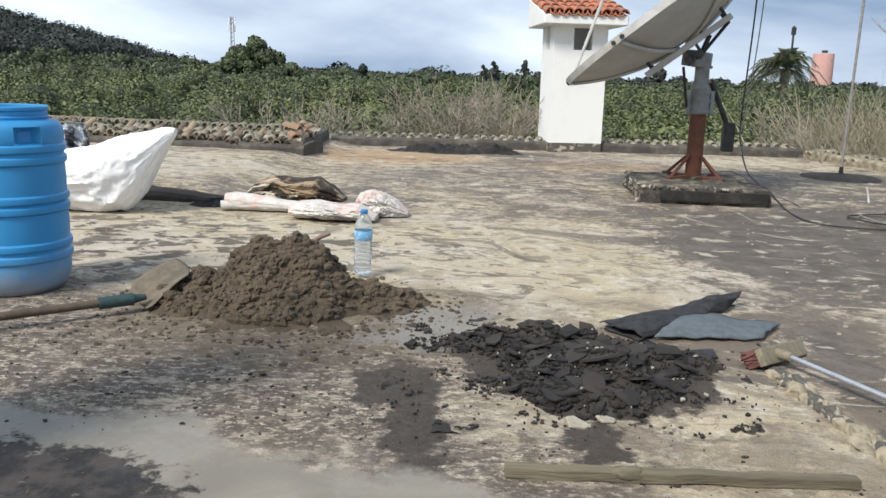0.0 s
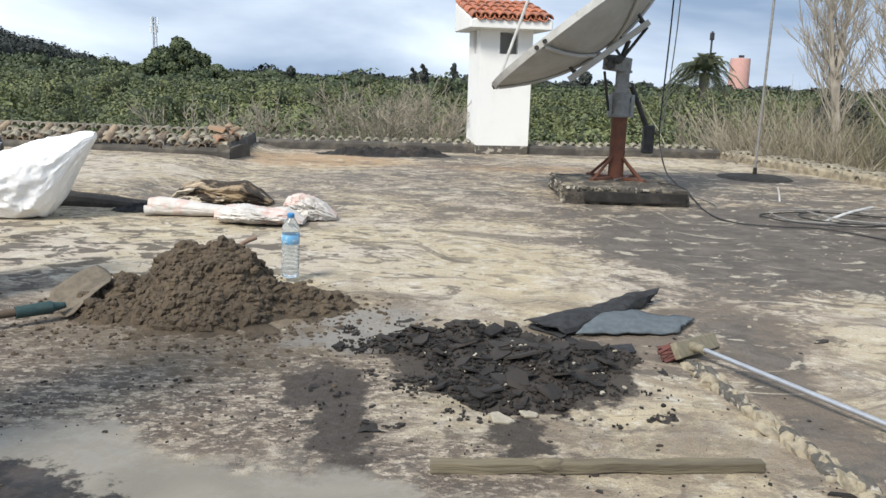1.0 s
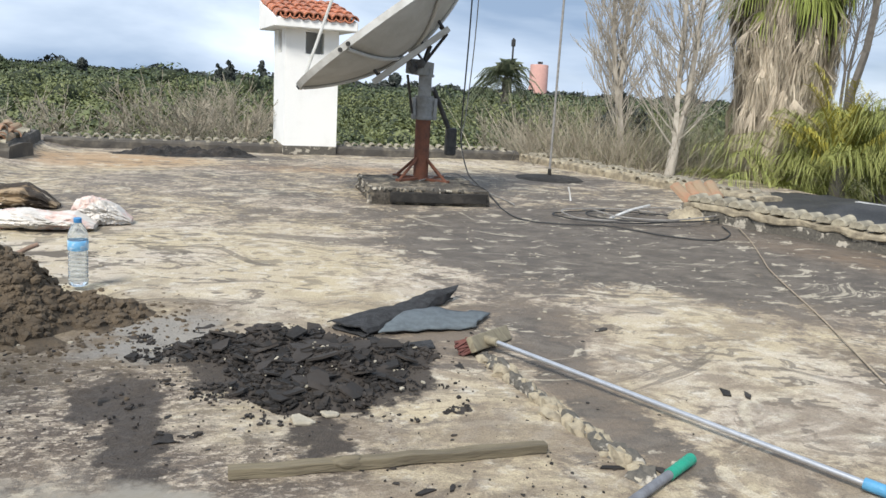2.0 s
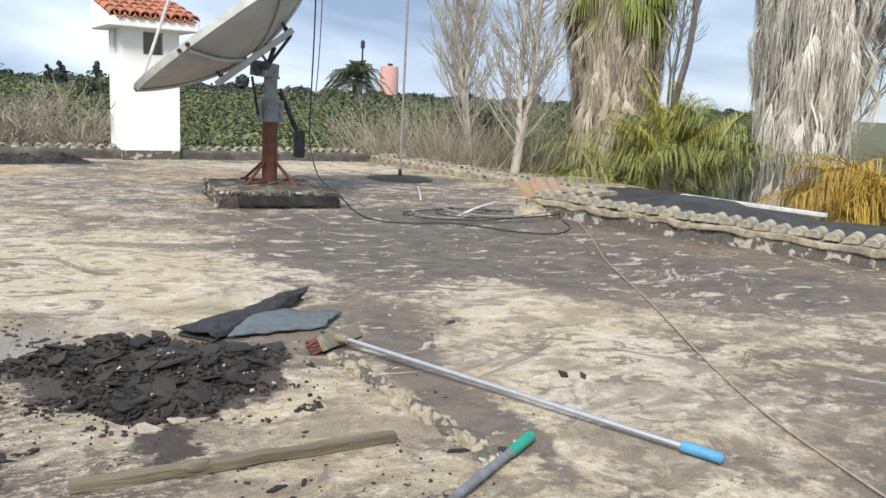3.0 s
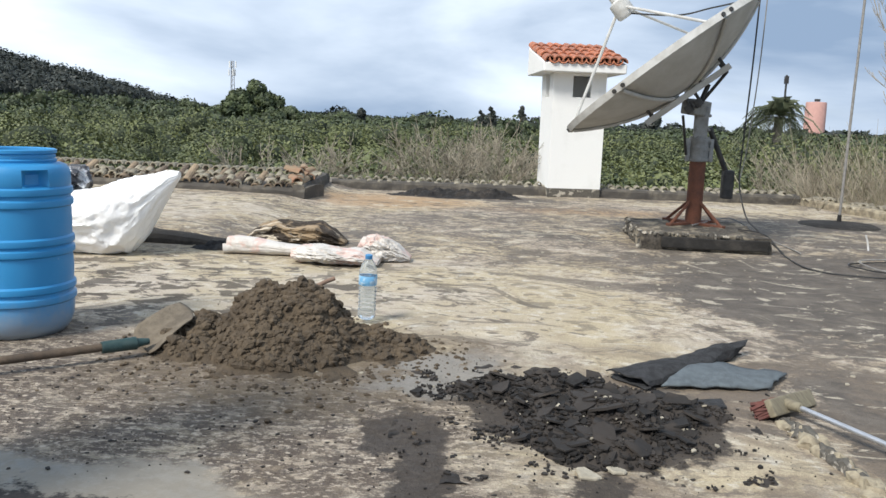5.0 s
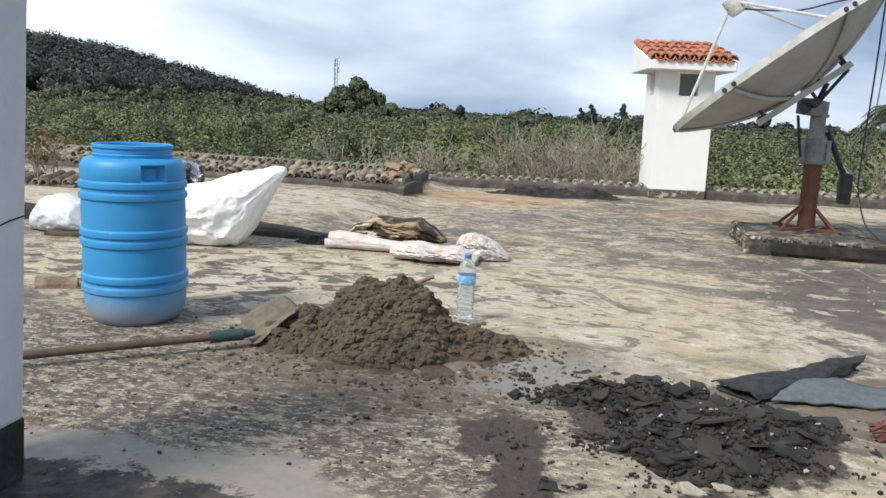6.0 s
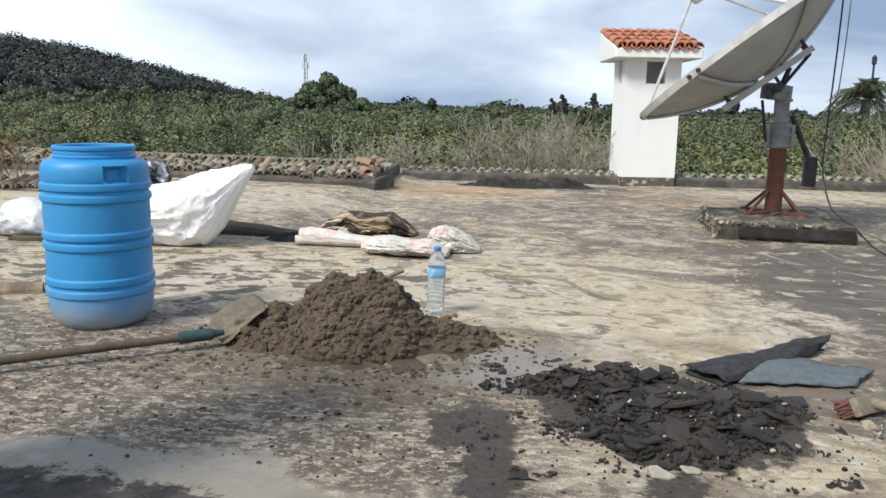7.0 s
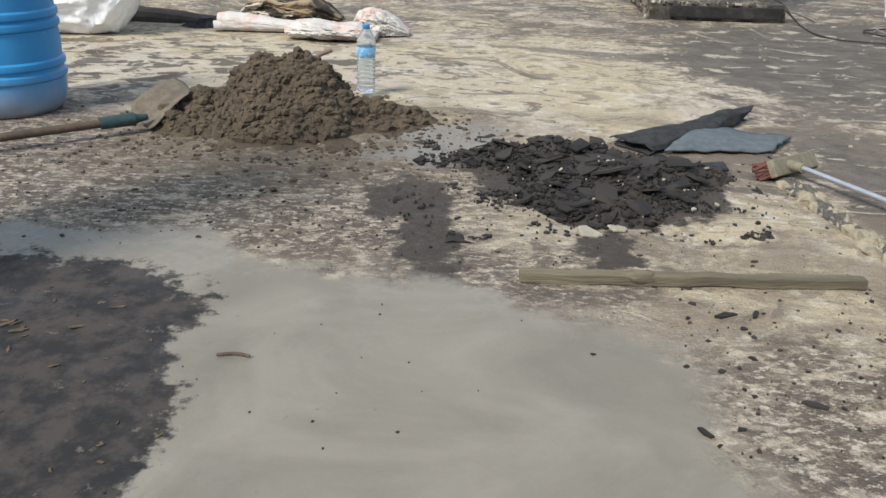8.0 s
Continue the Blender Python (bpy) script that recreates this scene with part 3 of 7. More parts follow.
def land(x, y):
    d = math.hypot(x, y)
    z = -4.0 + 0.004 * max(d - 25, 0) * (1 if d < 400 else 400 / d)
    z += 12.6 / (1 + math.exp(min(60.0, (x + 112) / 10))) * math.exp(-((y - 185) / 95) ** 2)
    z += 3.2 * math.exp(-((x + 110) / 60) ** 2 - ((y - 165) / 70) ** 2)
    return z


def make_ground():
    radii = [0, 6, 12, 18, 26, 36, 50, 68, 90, 115, 140, 170, 200, 240, 300, 400, 600, 1000, 1800, 3500]
    seg = 96
    verts, faces = [(0, 0, -4.0)], []
    for r in radii[1:]:
        for k in range(seg):
            x, y = r * math.cos(math.tau * k / seg), r * math.sin(math.tau * k / seg)
            verts.append((x, y, land(x, y) if r < 900 else -3.0))
    for k in range(seg):
        faces.append((0, 1 + k, 1 + (k + 1) % seg))
    for j in range(len(radii) - 2):
        for k in range(seg):
            a, b = 1 + j * seg + k, 1 + j * seg + (k + 1) % seg
            faces.append((a, a + seg, b + seg, b))
    ob = new("ground", mesh_from("ground", verts, faces, ground_mat, True))
    tagged(ob, "green and brown orchard land rising to a hill", "ground", kind="structure")


make_ground()

# ---- things on the roof ----
blue_plastic = worn("blue_plastic", (0.035, 0.20, 0.52), (0.05, 0.25, 0.58), 5.0, 0.42, bump=0.06, fine=40)


def dusty_blue():
    m = Nodes("dusty_blue_plastic")
    sep = m.nt.nodes.new("ShaderNodeSeparateXYZ")
    m.put(sep.inputs[0], m.pos)
    n = m.noise(7, 6, 0.65)
    dust = m.ramp(m.math("ADD", sep.outputs["Z"], m.math("MULTIPLY", m.math("SUBTRACT", n, 0.5), 0.2)), 0.21, 0.02)
    splash = m.ramp(m.noise(22, 3), 0.70, 0.76)
    base = m.mix(m.noise(4, 4), (0.022, 0.225, 0.50), (0.04, 0.28, 0.57))
    col = m.mix(m.math("MULTIPLY", dust, 0.75), base, (0.33, 0.315, 0.285))
    col = m.mix(m.math("MULTIPLY", splash, 0.25), col, (0.5, 0.55, 0.6))
    m.bump(n, 0.08, 0.01)
    return m.done(col, m.ramp(n, 0.3, 0.7, 0.36, 0.55))


drum_mat = dusty_blue()
rust = worn("rusted_steel", (0.205, 0.075, 0.040), (0.11, 0.048, 0.032), 12.0, 0.8, bump=0.3)
grey_steel = worn("galvanised_steel", (0.30, 0.31, 0.31), (0.20, 0.20, 0.195), 14.0, 0.55, 0.4, bump=0.15)
dark_steel = worn("dark_steel", (0.03, 0.03, 0.032), (0.07, 0.068, 0.065), 14.0, 0.6, 0.4)
dish_paint = worn("dish_paint", (0.52, 0.52, 0.50), (0.40, 0.395, 0.37), 4.0, 0.6, bump=0.1)
dish_rim_mat = worn("dish_rim", (0.62, 0.62, 0.60), (0.45, 0.44, 0.41), 9.0, 0.55, bump=0.15)
black_rubber = worn("black_cable", (0.018, 0.018, 0.019), (0.04, 0.04, 0.04), 20.0, 0.6)
grey_cable = worn("grey_cable", (0.30, 0.29, 0.27), (0.2, 0.19, 0.18), 20.0, 0.6)
handle_wood = worn("old_handle_wood", (0.125, 0.09, 0.06), (0.06, 0.045, 0.033), 10.0, 0.85, bump=0.4, stretch=(1, 1, 1))
steel_dirty = worn("muddy_steel", (0.20, 0.165, 0.12), (0.105, 0.085, 0.062), 12.0, 0.95, 0.0, bump=0.5)
teal_paint = worn("teal_paint", (0.010, 0.042, 0.045), (0.035, 0.065, 0.062), 20.0, 0.6)
lumber = worn("cement_stained_wood", (0.205, 0.172, 0.112), (0.10, 0.084, 0.058), 9.0, 0.9, bump=0.5, stretch=(0.3, 4, 4))
wet_sand = worn("damp_sand", (0.125, 0.092, 0.058), (0.068, 0.051, 0.034), 9.0, 0.95, bump=0.8, fine=120)


def flaky():
    m = Nodes("bitumen_flake")
    isl = m.math("POWER", m.island(), 2.2)
    n = m.noise(40, 4, 0.6)
    col = m.mix(isl, (0.010, 0.0085, 0.0075), (0.040, 0.033, 0.028))
    col = m.mix(m.ramp(m.noise(7, 4), 0.45, 0.7), col, (0.040, 0.032, 0.026))
    m.bump(n, 0.4, 0.006)
    return m.done(col, m.ramp(n, 0.3, 0.7, 0.72, 0.92))


flake_mat = flaky()
felt_black = worn("roofing_felt", (0.010, 0.010, 0.011), (0.045, 0.046, 0.049), 26.0, 0.88, bump=0.8, fine=200)
felt_grey = worn("mineral_felt", (0.125, 0.15, 0.165), (0.085, 0.10, 0.11), 30.0, 0.85, bump=0.4, fine=220)
pale_stone = worn("pale_stone", (0.42, 0.38, 0.30), (0.30, 0.27, 0.21), 14.0, 0.9, bump=0.4)


def frame_map(origin, xdir, up=Vector((0, 0, 1))):
    x = Vector(xdir).normalized()
    y = Vector(up).cross(x).normalized()
    z = x.cross(y)
    return Matrix.Translation(origin) @ Matrix((x, y, z)).transposed().to_4x4()


# -- chimney tower --
def make_tower():
    t = thing("chimney_tower", pose(0.97, 10.74, 0, 0, 0, 8), "white-painted chimney tower with a red clay tile roof", "chimney")
    w, d, h = 0.72, 0.78, 1.65
    # shaft in front, sides and back; the upper part is open on two sides
    th = 0.09
    wz0, wz1, wx0, wx1 = 1.34, 1.62, 0.27, 0.52
    def slab(x0, x1, y0, y1, z0, z1):
        bm = bmesh.new()
        box(bm, (x0 + x1) / 2, (y0 + y1) / 2, (z0 + z1) / 2, x1 - x0, y1 - y0, z1 - z0)
        part("wall_panel", bm, white_wall, t)
    slab(0, w, 0, th, 0.12, wz0)
    slab(0, wx0, 0, th, wz0, wz1)
    slab(wx1, w, 0, th, wz0, wz1)
    slab(0, w, 0, th, wz1, h)
    slab(0, th, th, d, 0.12, wz0)
    slab(0, th, th, 0.24, wz0, h)
    slab(0, th, 0.5, d, wz0, h)
    slab(w - th, w, th, d, 0.12, h)
    slab(th, w - th, d - th, d, 0.12, h)
    bm = bmesh.new()
    box(bm, w / 2, d / 2, 0.06, w - 0.004, d - 0.004, 0.12)
    part("foot", bm, flaking, t, "flaking black-painted foot")
    bm = bmesh.new()
    box(bm, w / 2, d / 2, 0.5, w - 2 * th - 0.02, d - 2 * th - 0.02, 0.8)
    part("flue", bm, dark_steel, t, "dark flue inside")
    # wedge of the roof: low in front, high behind
    bm = bmesh.new()
    x0, x1, y0, y1 = -0.18, w + 0.20, -0.22, d + 0.2
    lo, hi = h + 0.12, h + 0.40
    vs = [bm.verts.new(p) for p in ((x0, y0, h), (x1, y0, h), (x1, y1, h), (x0, y1, h), (x0, y0, lo), (x1, y0, lo), (x1, y1, hi), (x0, y1, hi))]
    for f in ((3, 2, 1, 0), (4, 5, 6, 7), (0, 1, 5, 4), (1, 2, 6, 5), (2, 3, 7, 6), (3, 0, 4, 7)):
        bm.faces.new([vs[k] for k in f])
    bmesh.ops.bevel(bm, geom=list(bm.edges), offset=0.012, segments=1, affect="EDGES")
    roof = part("roof", bm, white_wall, t, "white plastered roof slab")
    cap = mesh_of("roof_tile", barrel_tile(0.42, 0.075, 0.06, 0.016, 6), tile_red)
    pan = mesh_of("pan_tile", barrel_tile(0.42, 0.07, 0.06, 0.014, 6), tile_red)
    rr = random.Random(2)
    pitch = math.degrees(math.atan2(hi - lo, y1 - y0))
    n = 9
    for i in range(n):
        x = x0 + 0.07 + i * (x1 - x0 - 0.14) / (n - 1)
        for j in range(4):
            y = y0 - 0.03 + j * 0.325
            z = lo + (y - y0) * (hi - lo) / (y1 - y0)
            ob = new("tile", cap)
            ob.parent = roof
            ob.matrix_local = pose(x + rr.uniform(-0.008, 0.008), y + rr.uniform(-0.02, 0.02), z + 0.02 + 0.006 * (3 - j) * 0, pitch - 2.2, rr.uniform(-4, 4), rr.uniform(-2, 2))
            if i < n - 1:
                ob = new("tile", pan)
                ob.parent = roof
                ob.matrix_local = pose(x + (x1 - x0 - 0.14) / (n - 1) / 2, y + 0.01, z + 0.062, pitch - 2.2, 180 + rr.uniform(-3, 3), rr.uniform(-2, 2))
    return t


make_tower()


# -- satellite dish --
def make_dish():
    slab = thing("concrete_plinth", pose(1.99, 6.86, 0, 0, 0, -2), "crumbling concrete plinth coated with flaking black bitumen", "plinth")
    bm = bmesh.new()
    bmesh.ops.create_grid(bm, x_segments=1, y_segments=1, size=0.01)
    bm.clear()
    box(bm, 0, 0, 0.062, 1.02, 1.08, 0.135)
    bmesh.ops.subdivide_edges(bm, edges=list(bm.edges), cuts=14, use_grid_fill=True)
    for v in bm.verts:
        p = v.co * 8
        v.co += Vector((noise.noise(p), noise.noise(p + Vector((3, 1, 2))), noise.noise(p + Vector((7, 5, 1))))) * 0.026
    part("block", bm, concrete, slab)
    ge = random.Random(77)
    bm = bmesh.new()
    for k in range(90):
        if k < 60:
            c = Vector((-0.505 + ge.gauss(0, 0.008), ge.uniform(-0.53, 0.53), ge.uniform(0.01, 0.135)))
        else:
            c = Vector((ge.uniform(-0.5, 0.3), -0.53 + ge.gauss(0, 0.01), 0.130))
        box(bm, 0, 0, 0, ge.uniform(0.012, 0.03), ge.uniform(0.02, 0.08), ge.uniform(0.01, 0.035), pose(c.x, c.y, c.z, ge.uniform(-25, 25), ge.uniform(-20, 20), ge.uniform(-30, 30)), 0.006)
    tagged(part("flaking_edge", bm, flaking, slab), "pale flaking render along the edge", kind="stuff")
    bm = bmesh.new()
    box(bm, 0.07, -0.572, 0.068, 0.84, 0.03, 0.085, None, 0.008)
    bmesh.ops.subdivide_edges(bm, edges=list(bm.edges), cuts=3, use_grid_fill=True)
    for v in bm.verts:
        v.co += 0.008 * noise.noise_vector(v.co * 11)
    part("bitumen_coat", bm, black_paint, slab, "black bitumen coat")

    base = Vector((2.05, 7.1, 0.13))
    t = thing("satellite_dish", Matrix.Translation(base), "large grey satellite dish on a rusty red steel post", "satellite dish")
    bm = bmesh.new()
    rod(bm, (0, 0, 0), (0, 0, 0.58), 0.07, seg=24)
    part("post", bm, rust, t, "rusty red steel post", True)
    for k in range(4):
        a = radians(38 + 90 * k)
        bm = bmesh.new()
        rod(bm, (0.30 * math.cos(a), 0.30 * math.sin(a), 0.012), (0.055 * math.cos(a), 0.055 * math.sin(a), 0.21), 0.014, seg=8)
        part("brace", bm, rust, t, "rusty red brace", True)
    for k in range(2):
        bm = bmesh.new()
        box(bm, 0, 0, 0.012, 0.66, 0.05, 0.024, pose(0, 0, 0, 0, 0, 38 + 90 * k), 0.004)
        part("foot_bar", bm, rust, t, "rusty red foot bar")
    bm = bmesh.new()
    for z in (0.57, 0.66, 0.735):
        lathe(bm, [(0.0, z), (0.1, z), (0.1, z + 0.025), (0.0, z + 0.025)], 24)
    rod(bm, (0, 0, 0.56), (0, 0, 0.78), 0.088, seg=24)
    for sx in (-1, 1):
        box(bm, sx * 0.10, -0.02, 0.66, 0.035, 0.05, 0.2, None, 0.005)
    part("collar", bm, grey_steel, t, "grey clamp collar", True)
    # bent head that carries the reflector
    axis = Vector((-0.60, 0.11, 0.79)).normalized()
    along = Vector((0.762, -0.185, 0.618))
    along = (along - axis * along.dot(axis)).normalized()
    across = axis.cross(along)
    centre = Vector((1.635, 6.91, 1.50)) - base
    D, depth = 1.86, 0.29
    vertex = centre - axis * depth
    bm = bmesh.new()
    box(bm, 0, 0, 0.90, 0.12, 0.16, 0.28, pose(0, 0, 0, 0, 0, -12), 0.012)
    elbow = Vector((0, 0, 1.02))
    hub = vertex - axis * 0.14
    mid = (elbow + hub) / 2
    m = frame_map(mid, hub - elbow, Vector((0, 1, 0)))
    box(bm, 0, 0, 0, (hub - elbow).length + 0.12, 0.13, 0.12, m, 0.012)
    for k in (-1, 1):
        for z in (0.84, 0.96):
            rod(bm, (k * 0.05, -0.10, z), (k * 0.05, -0.075, z), 0.014, seg=6)
    part("head", bm, grey_steel, t, "grey cast steel head")
    m = frame_map(hub, along, axis)
    for off in (-0.03, 0.06):
        bm = bmesh.new()
        box(bm, off, 0, -0.01, 0.05, 0.34, 0.07, m, 0.006)
        for k in range(6):
            rod(bm, m @ Vector((off + 0.03, -0.15 + 0.06 * k, -0.04)), m @ Vector((off + 0.03, -0.15 + 0.06 * k, 0.07)), 0.011, seg=6)
        part("bracket", bm, dark_steel, t, "dark bolted bracket")
    # frame bars under the shell
    for off in (-0.17, 0.17):
        bm = bmesh.new()
        p = vertex + across * off - axis * 0.045
        m = frame_map(p, along, axis)
        box(bm, 0.03, 0, 0, 0.80, 0.05, 0.05, m, 0.006)
        part("frame_bar", bm, dish_paint, t, "pale frame bar")
        for k in (-0.33, -0.1, 0.14, 0.36):
            bm = bmesh.new()
            z = depth * (math.hypot(k + 0.03, off) / (D / 2)) ** 2
            rod(bm, m @ Vector((0.03 + k, 0, 0.02)), m @ Vector((0.03 + k, 0, z + 0.05)), 0.014, seg=8)
            part("spacer", bm, dark_steel, t, "dark spacer bolt")
    # the shell, in six petals with turned-in seams
    for k in range(6):
        bm = bmesh.new()
        grid = []
        for i in range(13):
            r = 0.08 + (D / 2 - 0.08) * i / 12
            row = []
            for j in range(9):
                a = radians(60 * k + 60 * j / 8 + 8)
                p = vertex + axis * depth * (r / (D / 2)) ** 2 + along * r * math.cos(a) + across * r * math.sin(a)
                row.append(bm.verts.new(p))
            grid.append(row)
        for p, q in zip(grid, grid[1:]):
            for j in range(8):
                bm.faces.new((p[j], p[j + 1], q[j + 1], q[j]))
        pet = part("petal", bm, dish_paint, t, "weathered pale grey petal", True)
        md = pet.modifiers.new("thickness", "SOLIDIFY")
        md.thickness, md.offset = 0.008, 0
        bm = bmesh.new()
        a = radians(60 * k + 8)
        pts = []
        for i in range(9):
            r = 0.1 + (D / 2 - 0.12) * i / 8
            pts.append(vertex + axis * (depth * (r / (D / 2)) ** 2 - 0.018) + along * r * math.cos(a) + across * r * math.sin(a))
        tube(bm, pts, 0.016, 6)
        part("rib", bm, dish_paint, t, "pale stiffening rib", True)
        for sgn in (-0.045, 0.045):
            bm = bmesh.new()
            ro = D / 2 + 0.012
            p = centre + (along * math.cos(a + sgn) + across * math.sin(a + sgn)) * ro
            q = centre + (along * math.cos(a + sgn) + across * math.sin(a + sgn)) * (ro + 0.014)
            rod(bm, p, q, 0.018, seg=8)
            part("bolt", bm, dark_steel, t, "dark bolt")
    bm = bmesh.new()
    ring = [centre + (along * math.cos(math.tau * k / 72) + across * math.sin(math.tau * k / 72)) * (D / 2) for k in range(72)]
    rows = []
    for k, p in enumerate(ring):
        out = (p - centre).normalized()
        rows.append([bm.verts.new(p + out * u + axis * v) for u, v in ((-0.004, -0.025), (0.014, -0.025), (0.014, 0.03), (-0.02, 0.03))])
    for k in range(72):
        p, q = rows[k], rows[(k + 1) % 72]
        for j in range(4):
            bm.faces.new((p[j], q[j], q[(j + 1) % 4], p[(j + 1) % 4]))
    part("rim", bm, dish_rim_mat, t, "pale rolled rim")
    # feed and its legs
    feed = centre + axis * 0.62
    bm = bmesh.new()
    m = frame_map(feed, along, axis)
    lathe(bm, [(0.0, -0.11), (0.075, -0.11), (0.085, -0.09), (0.085, 0.03), (0.05, 0.05), (0.05, 0.16), (0.0, 0.16)], 20, m)
    part("feed_horn", bm, dish_rim_mat, t, "pale feed horn", True)
    for ang in (176, 62, -62):
        a = radians(ang)
        bm = bmesh.new()
        p = centre + (along * math.cos(a) + across * math.sin(a)) * (D / 2 - 0.02) + axis * 0.02
        rod(bm, p, feed + (p - feed).normalized() * 0.07, 0.014 if ang == 176 else 0.012, seg=8)
        part("feed_leg", bm, dish_rim_mat, t, "slim pale feed leg", True)
    bm = bmesh.new()
    p = centre + along * (D / 2 - 0.02) * 0.9 + axis * 0.03
    tube(bm, smooth_path([feed - axis * 0.08, feed * 0.6 + p * 0.4 - axis * 0.12, feed * 0.3 + p * 0.7 - axis * 0.06, p], 6), 0.007, 6)
    part("feed_cable", bm, black_rubber, t, "sagging black feed cable")
    # actuator behind and slack hanging parts
    bm = bmesh.new()
    rod(bm, (0.09, 0.05, 0.86), (0.33, 0.10, 0.36), 0.024, seg=10)
    box(bm, 0.30, 0.1, 0.36, 0.1, 0.1, 0.26, pose(0, 0, 0, 0, -0.0, 0), 0.02)
    part("actuator", bm, dark_steel, t, "dark motor arm")
    bm = bmesh.new()
    rod(bm, hub + Vector((-0.07, -0.06, -0.08)), (-0.12, -0.05, 0.62), 0.012, seg=8)
    part("stay_rod", bm, dark_steel, t, "dark stay rod")
    bm = bmesh.new()
    p = vertex - axis * 0.07 + along * 0.1
    rod(bm, hub + along * 0.05 - axis * 0.04, p + along * 0.12, 0.02, seg=8)
    rod(bm, hub + along * 0.10 - axis * 0.02, p + along * 0.3, 0.014, seg=8)
    part("tilt_screw", bm, dark_steel, t, "dark tilt screw")


make_dish()


# -- blue drum --
def make_drum():
    t = thing("plastic_drum", pose(-1.765, 3.09, 0) @ Matrix.Diagonal((0.945, 0.945, 0.975, 1)), "open blue plastic drum with grey dust round its foot", "drum")
    r, h = 0.238, 0.80
    prof = [(0.0, 0.0), (0.17, 0.0), (0.19, 0.006), (0.214, 0.035), (0.228, 0.075), (0.233, 0.12)]

    def rib(z, a=0.005):
        return [(r - 0.006, z - 0.02), (r + a * 0.7, z - 0.012), (r + a, z), (r + a * 0.7, z + 0.012), (r - 0.006, z + 0.02)]
    prof += rib(0.165) + rib(0.215) + [(r - 0.003, 0.3)] + rib(0.375) + rib(0.42) + [(r - 0.004, 0.5)] + rib(0.585) + rib(0.635)
    prof += [(r - 0.002, 0.665), (r - 0.004, 0.71), (0.229, 0.73), (0.217, 0.745), (0.198, 0.753), (0.176, 0.756)]
    bm = bmesh.new()
    lathe(bm, prof, 64)
    # grip recess below the shoulder
    a0 = radians(-38)
    for v in bm.verts:
        a = math.atan2(v.co.y, v.co.x)
        if abs(a - a0) < 0.22 and 0.655 < v.co.z < 0.72:
            v.co.x *= 0.82
            v.co.y *= 0.82
    part("body", bm, drum_mat, t, "", True)
    bm = bmesh.new()
    lathe(bm, [(0.176, 0.752), (0.180, 0.766), (0.173, 0.772), (0.176, 0.781), (0.173, 0.79), (0.181, 0.796), (0.181, 0.808), (0.175, 0.812), (0.168, 0.808), (0.164, 0.785), (0.164, 0.66)], 64)
    part("neck", bm, drum_mat, t, "threaded open neck", True)
    bm = bmesh.new()
    lathe(bm, [(0.215, 0.66), (0.215, 0.2), (0.2, 0.04), (0.0, 0.03)], 40)
    part("inner_wall", bm, blue_plastic, t, "inside of the drum", True)
    return t


make_drum()


# -- heap of sand --
def heap(name, cx, cy, spec, size, n, material, label, category, grain, seed, lump=0.05, clod=0.03):
    """A heap as a height field: cones summed, with clods and an uneven edge."""
    verts, faces, idx = [], [], {}
    for j in range(n + 1):
        for i in range(n + 1):
            x, y = (i / n - 0.5) * size[0], (j / n - 0.5) * size[1]
            z = 0.0
            for px, py, rx, ry, h in spec:
                q = math.hypot((x - px) / rx, (y - py) / ry)
                z = max(z, h * max(0.0, 1 - q ** 1.9))
            p = Vector((x * 5 + seed, y * 5, 0))
            if z > 0:
                edge = min(1.0, z / 0.05)
                z += edge * (lump * noise.noise(p) + 0.6 * lump * noise.noise(p * 2.3))
                d, _ = noise.voronoi(Vector((x * grain, y * grain, seed)))
                z += edge * clod * max(0.0, 0.6 - d[0]) * 2
                d, _ = noise.voronoi(Vector((x * grain * 2.2, y * grain * 2.2, seed + 3)))
                z += edge * 0.5 * clod * max(0.0, 0.6 - d[0]) * 2
            z -= 0.008 + 0.012 * (noise.noise(p * 3) + 0.4)
            idx[i, j] = len(verts)
            verts.append((x, y, max(z, -0.02)))
    for j in range(n):
        for i in range(n):
            f = (idx[i, j], idx[i + 1, j], idx[i + 1, j + 1], idx[i, j + 1])
            if max(verts[k][2] for k in f) > -0.005:
                faces.append(f)
    ob = new(name, mesh_from(name, verts, faces, material))
    ob.location = (cx, cy, 0)
    return tagged(ob, label, category, kind="stuff")


heap("sand_heap", -0.54, 3.08, ((0.0, 0.06, 0.27, 0.32, 0.262), (-0.15, 0.06, 0.26, 0.30, 0.235), (-0.04, -0.02, 0.42, 0.40, 0.16), (0.24, 0.04, 0.22, 0.26, 0.085), (0.36, 0.02, 0.26, 0.28, 0.036), (-0.38, 0.0, 0.24, 0.32, 0.10), (0.0, -0.24, 0.48, 0.30, 0.022)),
     (2.0, 1.7), 230, wet_sand, "heap of damp brown builder's sand with clods", "sand", 17.0, 3, 0.05, 0.022)


